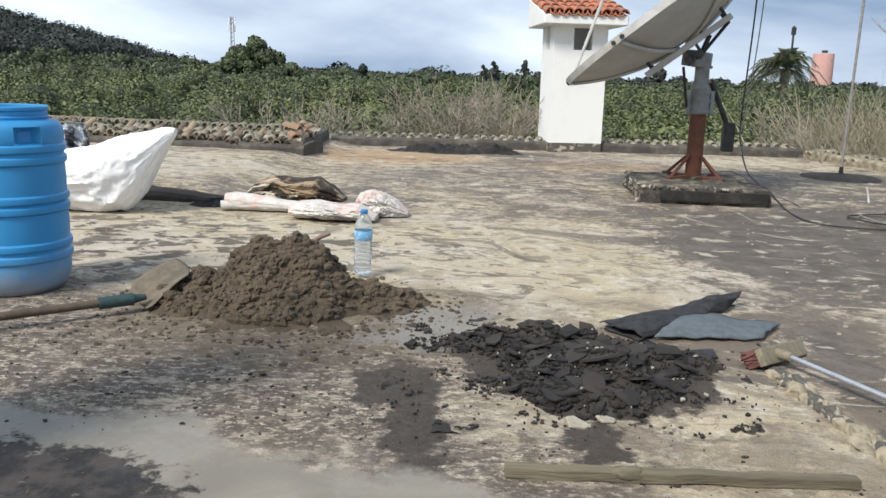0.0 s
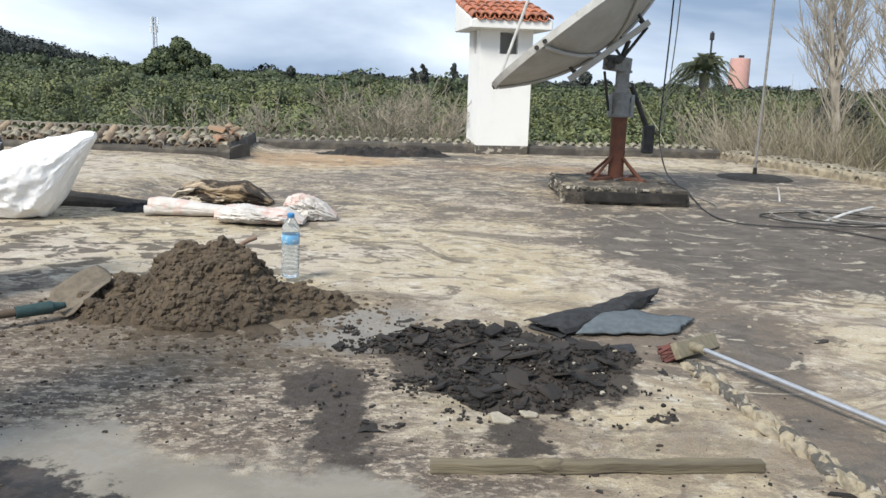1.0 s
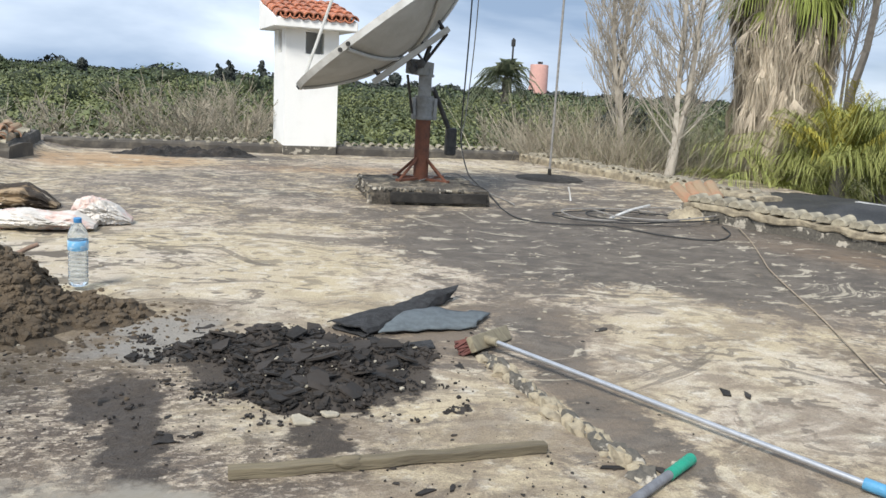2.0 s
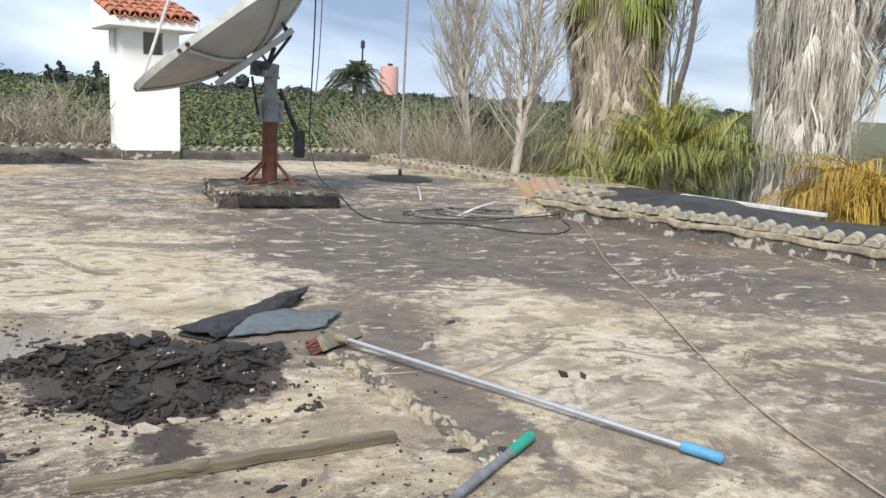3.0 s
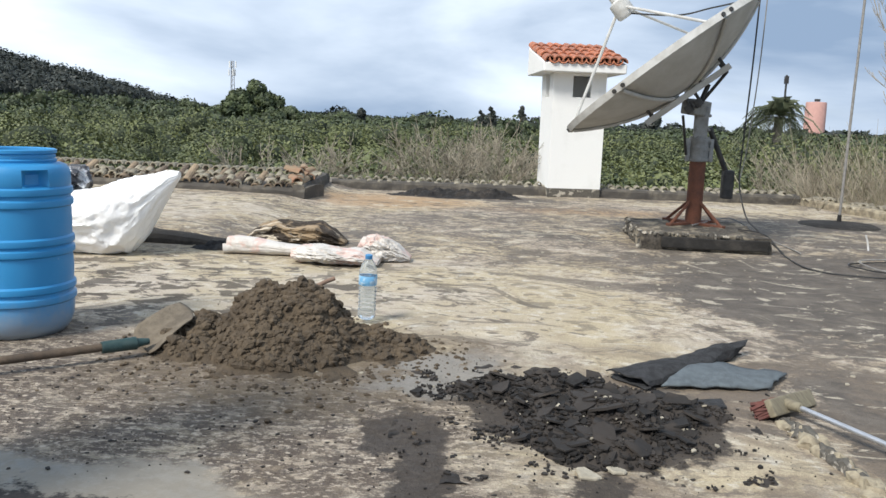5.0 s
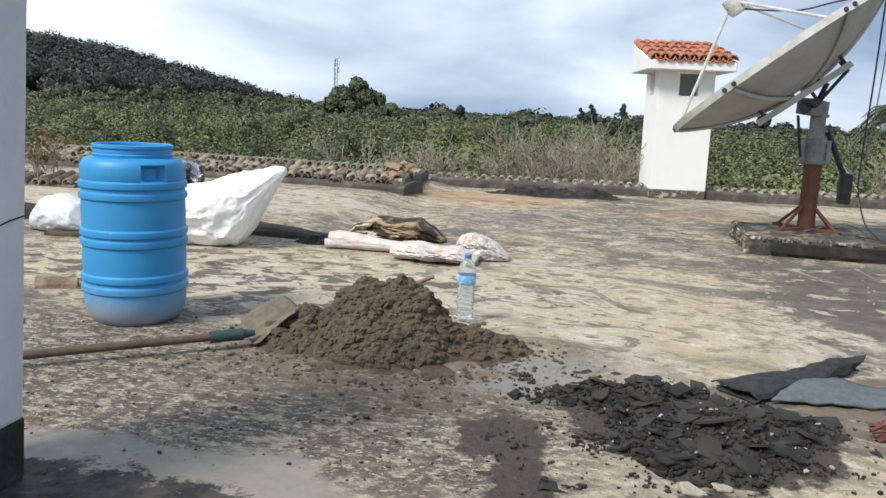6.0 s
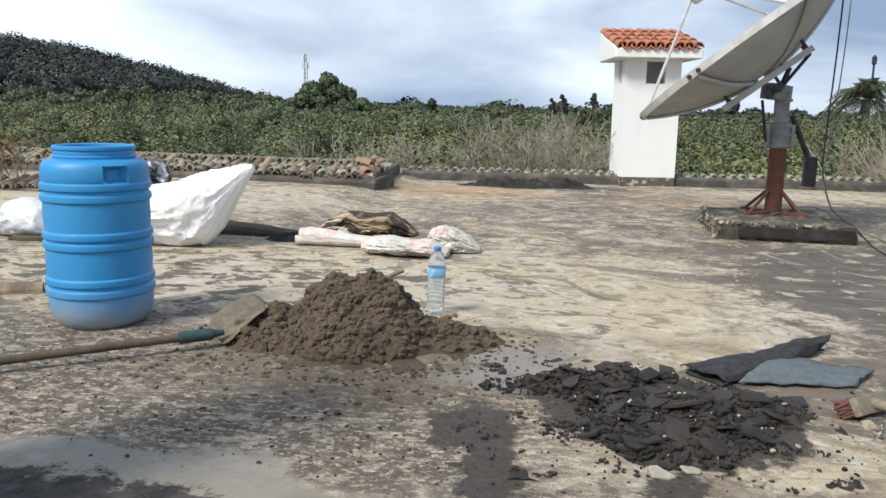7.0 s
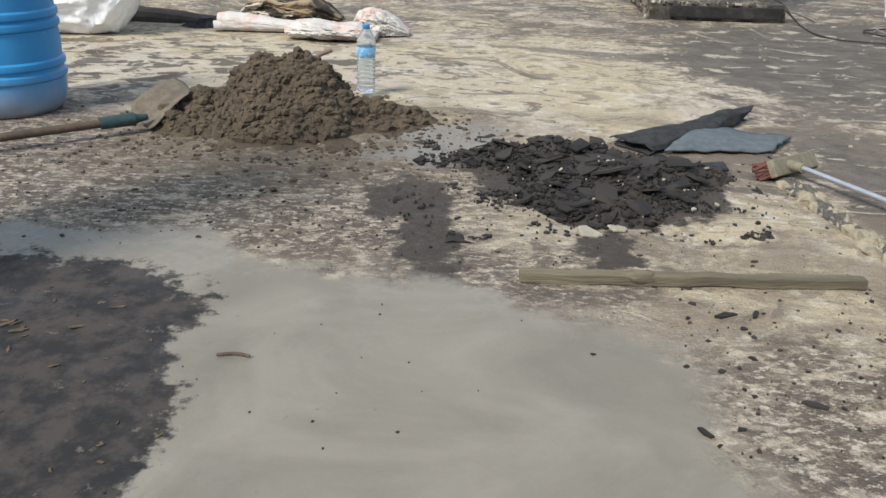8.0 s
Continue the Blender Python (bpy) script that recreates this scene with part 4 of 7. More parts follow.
def sand_clods():
    """Clods of sand on and round the heap, as one mass."""
    g = random.Random(13)
    target = bpy.data.objects["sand_heap"].data
    tops = [v.co.copy() for v in target.vertices if v.co.z > 0.012]
    bm = bmesh.new()
    bmesh.ops.create_icosphere(bm, subdivisions=1, radius=1.0)
    ico_v = [v.co.copy() for v in bm.verts]
    ico_f = [tuple(v.index for v in f.verts) for f in bm.faces]
    bm.free()
    verts, faces = [], []
    for k in range(5200):
        p = g.choice(tops) + Vector((-0.54, 3.08, 0))
        s = 0.004 + 0.022 * g.random() ** 2.8
        if k > 3900:
            a, r = g.random() * math.tau, 0.36 + abs(g.gauss(0, 0.2))
            p = Vector((-0.54 + 1.15 * r * math.cos(a), 3.02 + r * math.sin(a), 0.0))
            s = 0.002 + 0.013 * g.random() ** 3
        base = len(verts)
        for c in ico_v:
            w = 1 + 0.75 * noise.noise(c * 1.9 + Vector((k, 0, 0)))
            verts.append((p.x + c.x * s * w, p.y + c.y * s * w, p.z + c.z * s * 0.8 * w))
        faces += [tuple(base + q for q in f) for f in ico_f]
    ob = new("sand_clods", mesh_from("sand_clods", verts, faces, wet_sand))
    tagged(ob, "crumbly clods of damp sand on the heap", "sand", kind="stuff")


sand_clods()


# -- shovel --
def make_shovel():
    a, b = Vector((-2.14, 2.01, 0.03)), Vector((-1.14, 2.79, 0.055))
    t = thing("shovel", Matrix.Translation(b), "muddy shovel with a long wooden handle beside the sand heap", "shovel")
    bm = bmesh.new()
    tube(bm, [p - b for p in smooth_path([a, a * 0.6 + b * 0.4 + Vector((0, 0, 0.006)), b], 10)], 0.0165, 12)
    part("handle", bm, handle_wood, t, "grey-brown wooden handle", True)
    d = (b - a).normalized()
    bm = bmesh.new()
    rod(bm, -d * 0.10, d * 0.03, 0.024, 0.026, 14)
    rod(bm, d * 0.03, d * 0.08, 0.02, 0.012, 14)
    part("socket", bm, teal_paint, t, "teal-painted socket", True)
    # blade, dished, one edge on the roof and its tip on the slope of the sand
    heel_low, tip_low, tip_high, heel_high = (Vector(p) - b for p in ((-1.045, 2.79, 0.012), (-0.945, 3.01, 0.125), (-1.075, 3.21, 0.145), (-1.20, 2.93, 0.065)))
    nrm = (tip_low - heel_low).cross(heel_high - heel_low).normalized()
    bm = bmesh.new()
    rows = []
    for i in range(15):
        s = i / 14
        pinch = 0.30 * max(0.0, 1 - s * 6) ** 2
        row = []
        for k in range(13):
            w = k / 12
            w = w + (0.5 - w) * pinch
            p = (heel_low * (1 - s) + tip_low * s) * (1 - w) + (heel_high * (1 - s) + tip_high * s) * w
            rib = 0.010 * math.exp(-((w - 0.5) / 0.06) ** 2) * max(0.0, 1 - s * 1.3)
            tip = 0.03 * max(0.0, s - 0.7) / 0.3 * (2 * w - 1) ** 2
            row.append(bm.verts.new(p + nrm * (0.022 * (2 * w - 1) ** 2 - 0.016 + rib + 0.012 * math.sin(s * 3)) - (tip_low - heel_low).normalized() * tip))
        rows.append(row)
    for p, q in zip(rows, rows[1:]):
        for k in range(12):
            bm.faces.new((p[k], p[k + 1], q[k + 1], q[k]))
    bl = part("blade", bm, steel_dirty, t, "mud-caked steel blade", True)
    md = bl.modifiers.new("thickness", "SOLIDIFY")
    md.thickness = 0.004


make_shovel()
# ---- orchard, woods and trees ----
orchard_leaf = leafy("orchard_leaf", (0.048, 0.066, 0.026), (0.150, 0.170, 0.060), (0.17, 0.18, 0.07))
far_leaf = leafy("far_orchard_leaf", (0.032, 0.048, 0.022), (0.075, 0.098, 0.036), (0.10, 0.12, 0.05))
wood_leaf = leafy("wood_leaf", (0.024, 0.030, 0.026), (0.032, 0.040, 0.032), (0.044, 0.052, 0.040))
# dark greens that stand in for the shade deep inside the crowns
shade_core = worn("crown_shade_core", (0.018, 0.026, 0.011), (0.032, 0.042, 0.017), 2.0, 0.9)
wood_shade_core = worn("wood_shade_core", (0.016, 0.020, 0.017), (0.024, 0.029, 0.023), 2.0, 0.9)


def leaf_cloud(name, crowns, size, material, seed, per, shade_core_size=0.64):
    """Many small leaf blades on the outside of uneven crowns (x, y, z, rx, rz), as one mesh."""
    g = np.random.default_rng(seed)
    cs = np.array(crowns, dtype=float)
    which = np.repeat(np.arange(len(cs)), per)
    c = cs[which]
    n = len(c)
    d = g.normal(size=(n, 3))
    d[:, 2] = np.abs(d[:, 2]) * 0.9 - 0.25
    d /= np.linalg.norm(d, axis=1)[:, None]
    # clumps: each crown carries lobes that push leaves out
    lobes = g.normal(size=(len(cs), 9, 3))
    lobes[:, :, 2] = np.abs(lobes[:, :, 2]) * 0.8
    lobes /= np.linalg.norm(lobes, axis=2)[:, :, None]
    near = np.max(np.einsum("nk,nlk->nl", d, lobes[which]), axis=1)
    r = 0.70 + 0.38 * np.clip((near - 0.55) / 0.45, 0, 1) + g.uniform(-0.20, 0.08, n)
    p = c[:, :3] + d * np.stack((c[:, 3], c[:, 3], c[:, 4]), 1) * r[:, None]
    s = size * g.uniform(0.6, 1.4, n)[:, None] * (0.6 + 0.4 * c[:, 3] / cs[:, 3].mean())[:, None]
    a = d + g.normal(size=(n, 3)) * 0.42
    a /= np.linalg.norm(a, axis=1)[:, None]
    b = np.cross(a, g.normal(size=(n, 3)))
    b /= np.linalg.norm(b, axis=1)[:, None]
    cc = np.cross(a, b)
    quad = np.stack((p - b * s, p + cc * s * 0.55, p + b * s, p - cc * s * 0.55), 1).reshape(-1, 3)
    # added solid core in each crown; its dark colour paints the shade between leaves
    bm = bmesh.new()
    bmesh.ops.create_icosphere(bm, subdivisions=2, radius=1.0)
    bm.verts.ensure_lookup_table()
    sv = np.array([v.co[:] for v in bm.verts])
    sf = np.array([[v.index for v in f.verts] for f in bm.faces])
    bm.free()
    core = (cs[:, None, :3] + sv[None] * np.stack((cs[:, 3], cs[:, 3], cs[:, 4]), 1)[:, None] * shade_core_size * g.uniform(0.85, 1.1, (len(cs), len(sv), 1))).reshape(-1, 3)
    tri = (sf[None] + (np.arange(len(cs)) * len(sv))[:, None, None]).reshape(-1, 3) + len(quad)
    co = np.concatenate((quad, core))
    me = bpy.data.meshes.new(name)
    me.vertices.add(len(co))
    me.vertices.foreach_set("co", co.ravel())
    idx = np.concatenate((np.arange(len(quad)), tri.ravel())).astype(np.int32)
    me.loops.add(len(idx))
    me.loops.foreach_set("vertex_index", idx)
    me.polygons.add(n + len(tri))
    me.polygons.foreach_set("loop_start", np.concatenate((np.arange(0, 4 * n, 4), 4 * n + np.arange(0, 3 * len(tri), 3))).astype(np.int32))
    me.materials.append(material)
    me.materials.append(wood_shade_core if material == wood_leaf else shade_core)
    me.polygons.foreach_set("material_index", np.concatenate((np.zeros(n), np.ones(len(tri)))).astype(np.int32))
    me.update()
    me.validate()
    return me


def bearing_ok(x, y, lo=-56, hi=50):
    a = math.degrees(math.atan2(x, y))
    return lo < a < hi


rnd = random.Random(12)
near_rows, mid_rows, far_rows = [], [], []
y = 13.5
while y < 260:
    gap = 2.35 + y * 0.017
    x = -1.3 * y - 5
    while x < 1.15 * y + 6:
        px, py = x + rnd.uniform(-0.5, 0.5) * gap, y + rnd.uniform(-0.4, 0.4) * gap
        if bearing_ok(px, py) and not (px > 5.0 and py < 17):
            h = (rnd.uniform(2.3, 4.1) if py < 60 else rnd.uniform(2.2, 4.6)) + (rnd.uniform(0.6, 1.6) if rnd.random() < 0.07 else 0)
            rx = gap * rnd.uniform(0.38, 0.62)
            z = land(px, py)
            if z > 0.2 and py > 90:
                x += gap
                continue
            row = (px, py, z + h * 0.68, rx, min(h * 0.32, rx * 1.1))
            (near_rows if py < 34 else mid_rows if py < 90 else far_rows).append(row)
        x += gap
    y += gap * 0.95
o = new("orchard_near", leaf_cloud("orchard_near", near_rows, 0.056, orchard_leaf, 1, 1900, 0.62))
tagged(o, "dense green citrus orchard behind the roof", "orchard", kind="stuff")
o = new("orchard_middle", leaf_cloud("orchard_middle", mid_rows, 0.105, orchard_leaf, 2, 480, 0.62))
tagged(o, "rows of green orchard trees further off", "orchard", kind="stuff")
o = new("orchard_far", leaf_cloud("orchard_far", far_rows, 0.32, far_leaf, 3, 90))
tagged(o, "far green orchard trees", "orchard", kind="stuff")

hill = []
for k in range(2600):
    px, py = rnd.uniform(-260, -85), rnd.uniform(110, 250)
    z = land(px, py)
    if z > 0.2:
        h = rnd.uniform(3.5, 7)
        hill.append((px, py, z + h * 0.5, h * 0.5, h * 0.5))
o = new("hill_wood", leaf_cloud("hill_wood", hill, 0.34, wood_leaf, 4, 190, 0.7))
tagged(o, "dark wooded hill rising beyond the orchard", "woodland", kind="stuff")
belt = []
for k in range(420):
    a = radians(rnd.uniform(-30, 46))
    d = rnd.uniform(230, 300)
    px, py = d * math.sin(a), d * math.cos(a)
    h = rnd.uniform(3, 5) * (1.35 if rnd.random() < 0.05 else 1)
    belt.append((px, py, land(px, py) + h * 0.5, h * 0.6, h * 0.55))
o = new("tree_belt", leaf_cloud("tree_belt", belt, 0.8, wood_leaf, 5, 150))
tagged(o, "dark belt of far trees on the horizon", "woodland", kind="stuff")



dry_leaf_mat = worn("weed_leaf", (0.20, 0.13, 0.06), (0.12, 0.09, 0.04), 20.0, 0.85)


# -- ribbons: blades, fronds, skirts --
class Ribbons:
    def __init__(self):
        self.v, self.f = [], []

    def strip(self, pts, w0, w1, side):
        """A narrow blade along pts."""
        base = len(self.v)
        n = len(pts)
        for i, p in enumerate(pts):
            w = (w0 + (w1 - w0) * i / (n - 1)) / 2
            self.v += [tuple(p - side * w), tuple(p + side * w)]
        for i in range(n - 1):
            a = base + 2 * i
            self.f.append((a, a + 1, a + 3, a + 2))

    def branch(self, a, b, r1, r2):
        """A square-sided twig."""
        r1, r2 = max(r1, 0.004), max(r2, 0.0035)
        d = (b - a).normalized()
        s = d.cross(Vector((0.3, 0.2, 1))).normalized()
        t = s.cross(d)
        base = len(self.v)
        for p, r in ((a, r1), (b, r2)):
            self.v += [tuple(p + s * r), tuple(p + t * r), tuple(p - s * r), tuple(p - t * r)]
        for k in range(4):
            self.f.append((base + k, base + (k + 1) % 4, base + 4 + (k + 1) % 4, base + 4 + k))

    def mesh(self, name, material):
        return mesh_from(name, self.v, self.f, material)


def blade_mat(name, a, b, rough=0.7):
    m = Nodes(name)
    col = m.mix(m.island(), a, b)
    col = m.mix(m.ramp(m.noise(3.0, 3), 0.3, 0.7), col, a)
    weathered = tuple(0.45 * c for c in b)
    col = m.mix(m.math("MULTIPLY", m.ramp(m.noise(2.2, 4, 0.6, stretch=(2.4, 2.4, 0.8)), 0.52, 0.66), 0.7), col, weathered)
    return m.done(col, rough)


straw = blade_mat("dead_frond", (0.52, 0.45, 0.35), (0.36, 0.30, 0.225))
straw_grey = blade_mat("grey_dead_frond", (0.60, 0.56, 0.49), (0.42, 0.38, 0.32))
frond_green = blade_mat("green_frond", (0.24, 0.27, 0.07), (0.40, 0.40, 0.14))
frond_fan = blade_mat("fan_frond", (0.22, 0.27, 0.05), (0.36, 0.39, 0.11))
frond_yellow = blade_mat("yellow_frond", (0.42, 0.36, 0.05), (0.30, 0.28, 0.06))
frond_orange = blade_mat("orange_frond", (0.46, 0.29, 0.035), (0.30, 0.20, 0.04))
bark_pale = worn("pale_bark", (0.46, 0.42, 0.36), (0.30, 0.27, 0.225), 8.0, 0.9, bump=0.5)
bark_grey = worn("grey_bark", (0.20, 0.18, 0.155), (0.12, 0.105, 0.09), 8.0, 0.9, bump=0.4)
reed_mat = blade_mat("dry_reed", (0.37, 0.33, 0.25), (0.22, 0.195, 0.14))
shrub_mat = blade_mat("bare_shrub", (0.34, 0.30, 0.23), (0.22, 0.19, 0.145))


def palm(x, y, z0, ztop, r0, r1, skirt, seed, green, label):
    """A fan palm whose trunk is wrapped in its hanging dead fronds."""
    g = random.Random(seed)
    t = thing("palm_tree", pose(x, y, land(x, y)), label, "palm tree")
    off = Vector((0, 0, -land(x, y)))
    bm = bmesh.new()
    rod(bm, (0, 0, 0), Vector((0, 0, ztop)) + off, 0.3, 0.34, 16)
    part("trunk", bm, bark_pale, t, "", True)
    rb = Ribbons()
    # dead fan fronds hang one over another; each is a stalk and a bundle of strands
    for k in range(700):
        s = g.random()
        a = g.random() * math.tau
        z = z0 + (ztop - z0) * s
        d = Vector((math.cos(a), math.sin(a), 0))
        tan = Vector((-d.y, d.x, 0))
        bulge = 1 + 0.22 * noise.noise(Vector((math.cos(a) * 1.3, math.sin(a) * 1.3, z * 0.9 + seed)))
        r = (r0 + (r1 - r0) * s) * bulge * g.uniform(0.66, 1.0)
        out = g.uniform(0.0, 0.16) + (0.22 if g.random() < 0.08 else 0)
        root = d * r * 0.8 + Vector((0, 0, z + 0.35)) + off
        hub = d * (r + out * 0.6) + tan * g.gauss(0, 0.07) + Vector((0, 0, z)) + off
        rb.strip([root, (root + hub) / 2 + d * 0.05, hub], 0.03, 0.02, tan)
        full = g.uniform(0.7, 1.5)
        fan = g.uniform(0.05, 0.15)
        for j in range(22):
            q = j / 21 * 2 - 1
            ln = full * g.uniform(0.55, 1.0) * (1 - 0.3 * q * q)
            e1 = hub + tan * q * fan * 0.7 + d * (out * 0.5 + g.gauss(0, 0.02)) + Vector((0, 0, -0.30 * ln))
            e2 = hub + tan * (q * fan + g.gauss(0, 0.03)) + d * (out * 0.3 + g.gauss(0, 0.03)) + Vector((0, 0, -0.68 * ln))
            e3 = hub + tan * (q * fan * 0.9 + g.gauss(0, 0.06)) + d * g.gauss(0.0, 0.05) + Vector((0, 0, -ln))
            rb.strip([hub, e1, e2, e3], g.uniform(0.010, 0.019), 0.004, (tan + d * g.uniform(-0.9, 0.9)).normalized())
    ob = new("dead_fronds", rb.mesh("dead_fronds", skirt))
    ob.parent = t
    tagged(ob, "shaggy skirt of hanging dead fronds")
    rb = Ribbons()
    for k in range(green):
        a = g.random() * math.tau
        e_ = g.uniform(-0.75, 0.9)
        d = Vector((math.cos(a) * math.cos(e_), math.sin(a) * math.cos(e_), math.sin(e_)))
        root = Vector((0, 0, ztop + g.uniform(-0.2, 0.5))) + off
        ctr = root + d * g.uniform(0.4, 0.72)
        up = Vector((0, 0, 1))
        s = d.cross(up).normalized()
        rb.strip([root, (root + ctr) / 2, ctr], 0.035, 0.025, s)
        for j in range(34):
            b = (j / 33 - 0.5) * 3.6
            q = (d * math.cos(b) + s * math.sin(b)).normalized()
            ln = g.uniform(0.45, 0.65) * (1 - 0.25 * abs(b) / 1.8)
            rb.strip([ctr, ctr + q * ln * 0.55, ctr + q * ln * 0.8 + Vector((0, 0, -ln * 0.28)), ctr + q * ln * 0.9 + Vector((0, 0, -ln * 0.75))], 0.045, 0.006, q.cross(up).normalized() if abs(q.z) < 0.95 else s)
    ob = new("crown", rb.mesh("crown", frond_fan))
    ob.parent = t
    tagged(ob, "green fan fronds")
    return t


palm(8.0, 10.1, -2.2, 2.95, 0.38, 0.64, straw, 3, 80, "tall fan palm with a shaggy skirt of dead fronds")
palm(9.45, 7.72, -2.4, 4.4, 0.36, 0.70, straw_grey, 5, 40, "fan palm whose trunk is cloaked in grey dead fronds")


def feather_clump(name, x, y, z, n, length, spread, material, seed, label, category, lift=1.2, leaf=0.36, droop=0.5):
    """A clump of arching feather fronds."""
    g = random.Random(seed)
    t = thing(name, pose(x, y, land(x, y)), label, category)
    off = Vector((0, 0, z - land(x, y)))
    rb = Ribbons()
    for k in range(n):
        a = g.random() * math.tau
        e_ = g.uniform(0.5, 1.0) * lift
        ln = length * g.uniform(0.65, 1.1)
        root = Vector((g.gauss(0, spread), g.gauss(0, spread), g.uniform(-0.2, 0.1))) + off
        d = Vector((math.cos(a) * math.cos(e_), math.sin(a) * math.cos(e_), math.sin(e_)))
        flat = Vector((math.cos(a), math.sin(a), 0))
        prev, pts = root, []
        for i in range(9):
            s = i / 8
            pts.append(root + d * ln * s + flat * (0.06 + 0.32 * droop) * ln * s * s - Vector((0, 0, droop * ln * s ** 2.6)))
        side = flat.cross(Vector((0, 0, 1)))
        rb.strip(pts, 0.025, 0.008, side)
        for i in range(52):
            s = 0.15 + 0.85 * i / 51
            f = s * 8
            j = min(int(f), 7)
            p = pts[j].lerp(pts[j + 1], f - j)
            tang = (pts[j + 1] - pts[j]).normalized()
            for sg in (-1, 1):
                q = (side * sg + tang * g.uniform(0.7, 1.5) + Vector((0, 0, g.uniform(-0.4, 0.4)))).normalized()
                l2 = leaf * (0.5 + math.sin(math.pi * min(1, s * 0.85 + 0.1))) * g.uniform(0.7, 1.1)
                rb.strip([p, p + q * l2 * 0.6, p + q * l2 * 0.95 - Vector((0, 0, l2 * g.uniform(0.25, 0.7)))], 0.009, 0.003, q.cross(Vector((0.1, 0.2, 1))).normalized())
    ob = new("fronds", rb.mesh("fronds", material))
    ob.parent = t
    bm = bmesh.new()
    rod(bm, (0, 0, -0.1), off, 0.16, 0.1, 10)
    part("stem", bm, bark_grey, t, "", True)
    return t


feather_clump("young_palm", 7.35, 9.0, -0.3, 22, 1.4, 0.12, frond_green, 1, "young palm with arching green fronds beside the roof", "palm")
feather_clump("young_palm", 7.85, 8.7, -0.1, 26, 2.0, 0.14, frond_green, 2, "bushy young palm with arching green fronds", "palm", 1.45, 0.34, 0.38)
feather_clump("young_palm", 8.45, 8.35, -0.05, 26, 1.85, 0.14, frond_green, 3, "young palm with arching light green fronds", "palm", 1.45, 0.34, 0.38)
feather_clump("young_palm", 7.8, 8.4, 0.3, 11, 1.35, 0.04, frond_yellow, 4, "young palm with upright yellow fronds", "palm", 1.65, 0.2, 0.2)
feather_clump("young_palm", 8.85, 5.75, -0.1, 50, 1.4, 0.24, frond_orange, 6, "young palm with drooping orange-yellow fronds", "palm", 1.15)


def grow(rb, g, p, d, ln, r, depth, spread, up):
    """Branches of a bare tree, forking to fine twigs."""
    steps = 3
    for i in range(steps):
        d = (d + Vector((g.gauss(0, 0.09), g.gauss(0, 0.09), up * 0.10))).normalized()
        q = p + d * ln / steps
        rb.branch(p, q, r * (1 - 0.25 * i / steps), r * (1 - 0.25 * (i + 1) / steps))
        if depth and i:
            for k in range(g.choice((1, 2, 2, 2))):
                e_ = (d + Vector((g.gauss(0, spread), g.gauss(0, spread), g.gauss(0.1, 0.3)))).normalized()
                grow(rb, g, q, e_, ln * g.uniform(0.3, 0.75), r * g.uniform(0.3, 0.5), depth - 1, spread, up)
        p = q
    if depth:
        grow(rb, g, p, d, ln * 0.75, r * 0.65, depth - 1, spread, up)


def bare_tree(x, y, z, height, r, seed, label, lean=(0, 0), forks=3, depth=4, spread=0.42, up=1.0, material=None):
    g = random.Random(seed)
    t = thing("bare_tree", pose(x, y, land(x, y)), label, "tree")
    off = Vector((0, 0, z - land(x, y)))
    bm = bmesh.new()
    fork = Vector((lean[0] * 0.4, lean[1] * 0.4, height * 0.26)) + off
    tube(bm, smooth_path([(0, 0, -0.1), off * 0.9, off + Vector((0.02, 0.02, height * 0.12)), fork], 4), r, 10, 0.8)
    part("trunk", bm, material or bark_pale, t, "", True)
    rb = Ribbons()
    for k in range(forks):
        a = math.tau * k / forks + g.uniform(-0.4, 0.4)
        w = 0.05 if k == 0 else 0.26
        d = Vector((math.cos(a) * w + lean[0] * 0.3, math.sin(a) * w + lean[1] * 0.3, 1)).normalized()
        grow(rb, g, fork, d, height * (0.30 if k == 0 else 0.22), r * (0.72 if k == 0 else g.uniform(0.25, 0.42)), depth, spread, up)
    ob = new("branch_crown", rb.mesh("branch_crown", material or bark_pale))
    ob.parent = t
    return t


def poplar(x, y, z, height, r, seed, label, leaders, rise, reach):
    """A bare tree with leading stems and many short side shoots."""
    g = random.Random(seed)
    t = thing("bare_tree", pose(x, y, land(x, y)), label, "tree")
    off = Vector((0, 0, z - land(x, y)))
    bm = bmesh.new()
    rb = Ribbons()
    fork = off + Vector((0.02, 0, height * 0.24))
    tube(bm, smooth_path([(0, 0, -0.1), off * 0.9, off + Vector((-0.02, 0.02, height * 0.12)), fork], 4), r, 10, 0.8)
    for lx, ly in leaders:
        p, d = fork, Vector((lx, ly, 1)).normalized()
        n = 15
        for i in range(n):
            s = i / n
            d = (d + Vector((g.gauss(0, 0.05) - lx * 0.04, g.gauss(0, 0.05), 0.06))).normalized()
            q = p + d * height * 0.76 / n
            rb.branch(p, q, r * 0.62 * (1 - 0.85 * s), r * 0.62 * (1 - 0.85 * (s + 1 / n)))
            for k in range(5):
                a = g.random() * math.tau
                e_ = Vector((math.cos(a), math.sin(a), rise * g.uniform(0.6, 1.4))).normalized()
                grow(rb, g, p.lerp(q, g.random()), e_, height * reach * g.uniform(0.5, 1.2) * (1 - 0.5 * s), r * 0.13 * (1 - 0.6 * s), 2, 0.35, 0.9)
            p = q
    part("trunk", bm, bark_pale, t, "", True)
    ob = new("branch_crown", rb.mesh("branch_crown", bark_pale))
    ob.parent = t


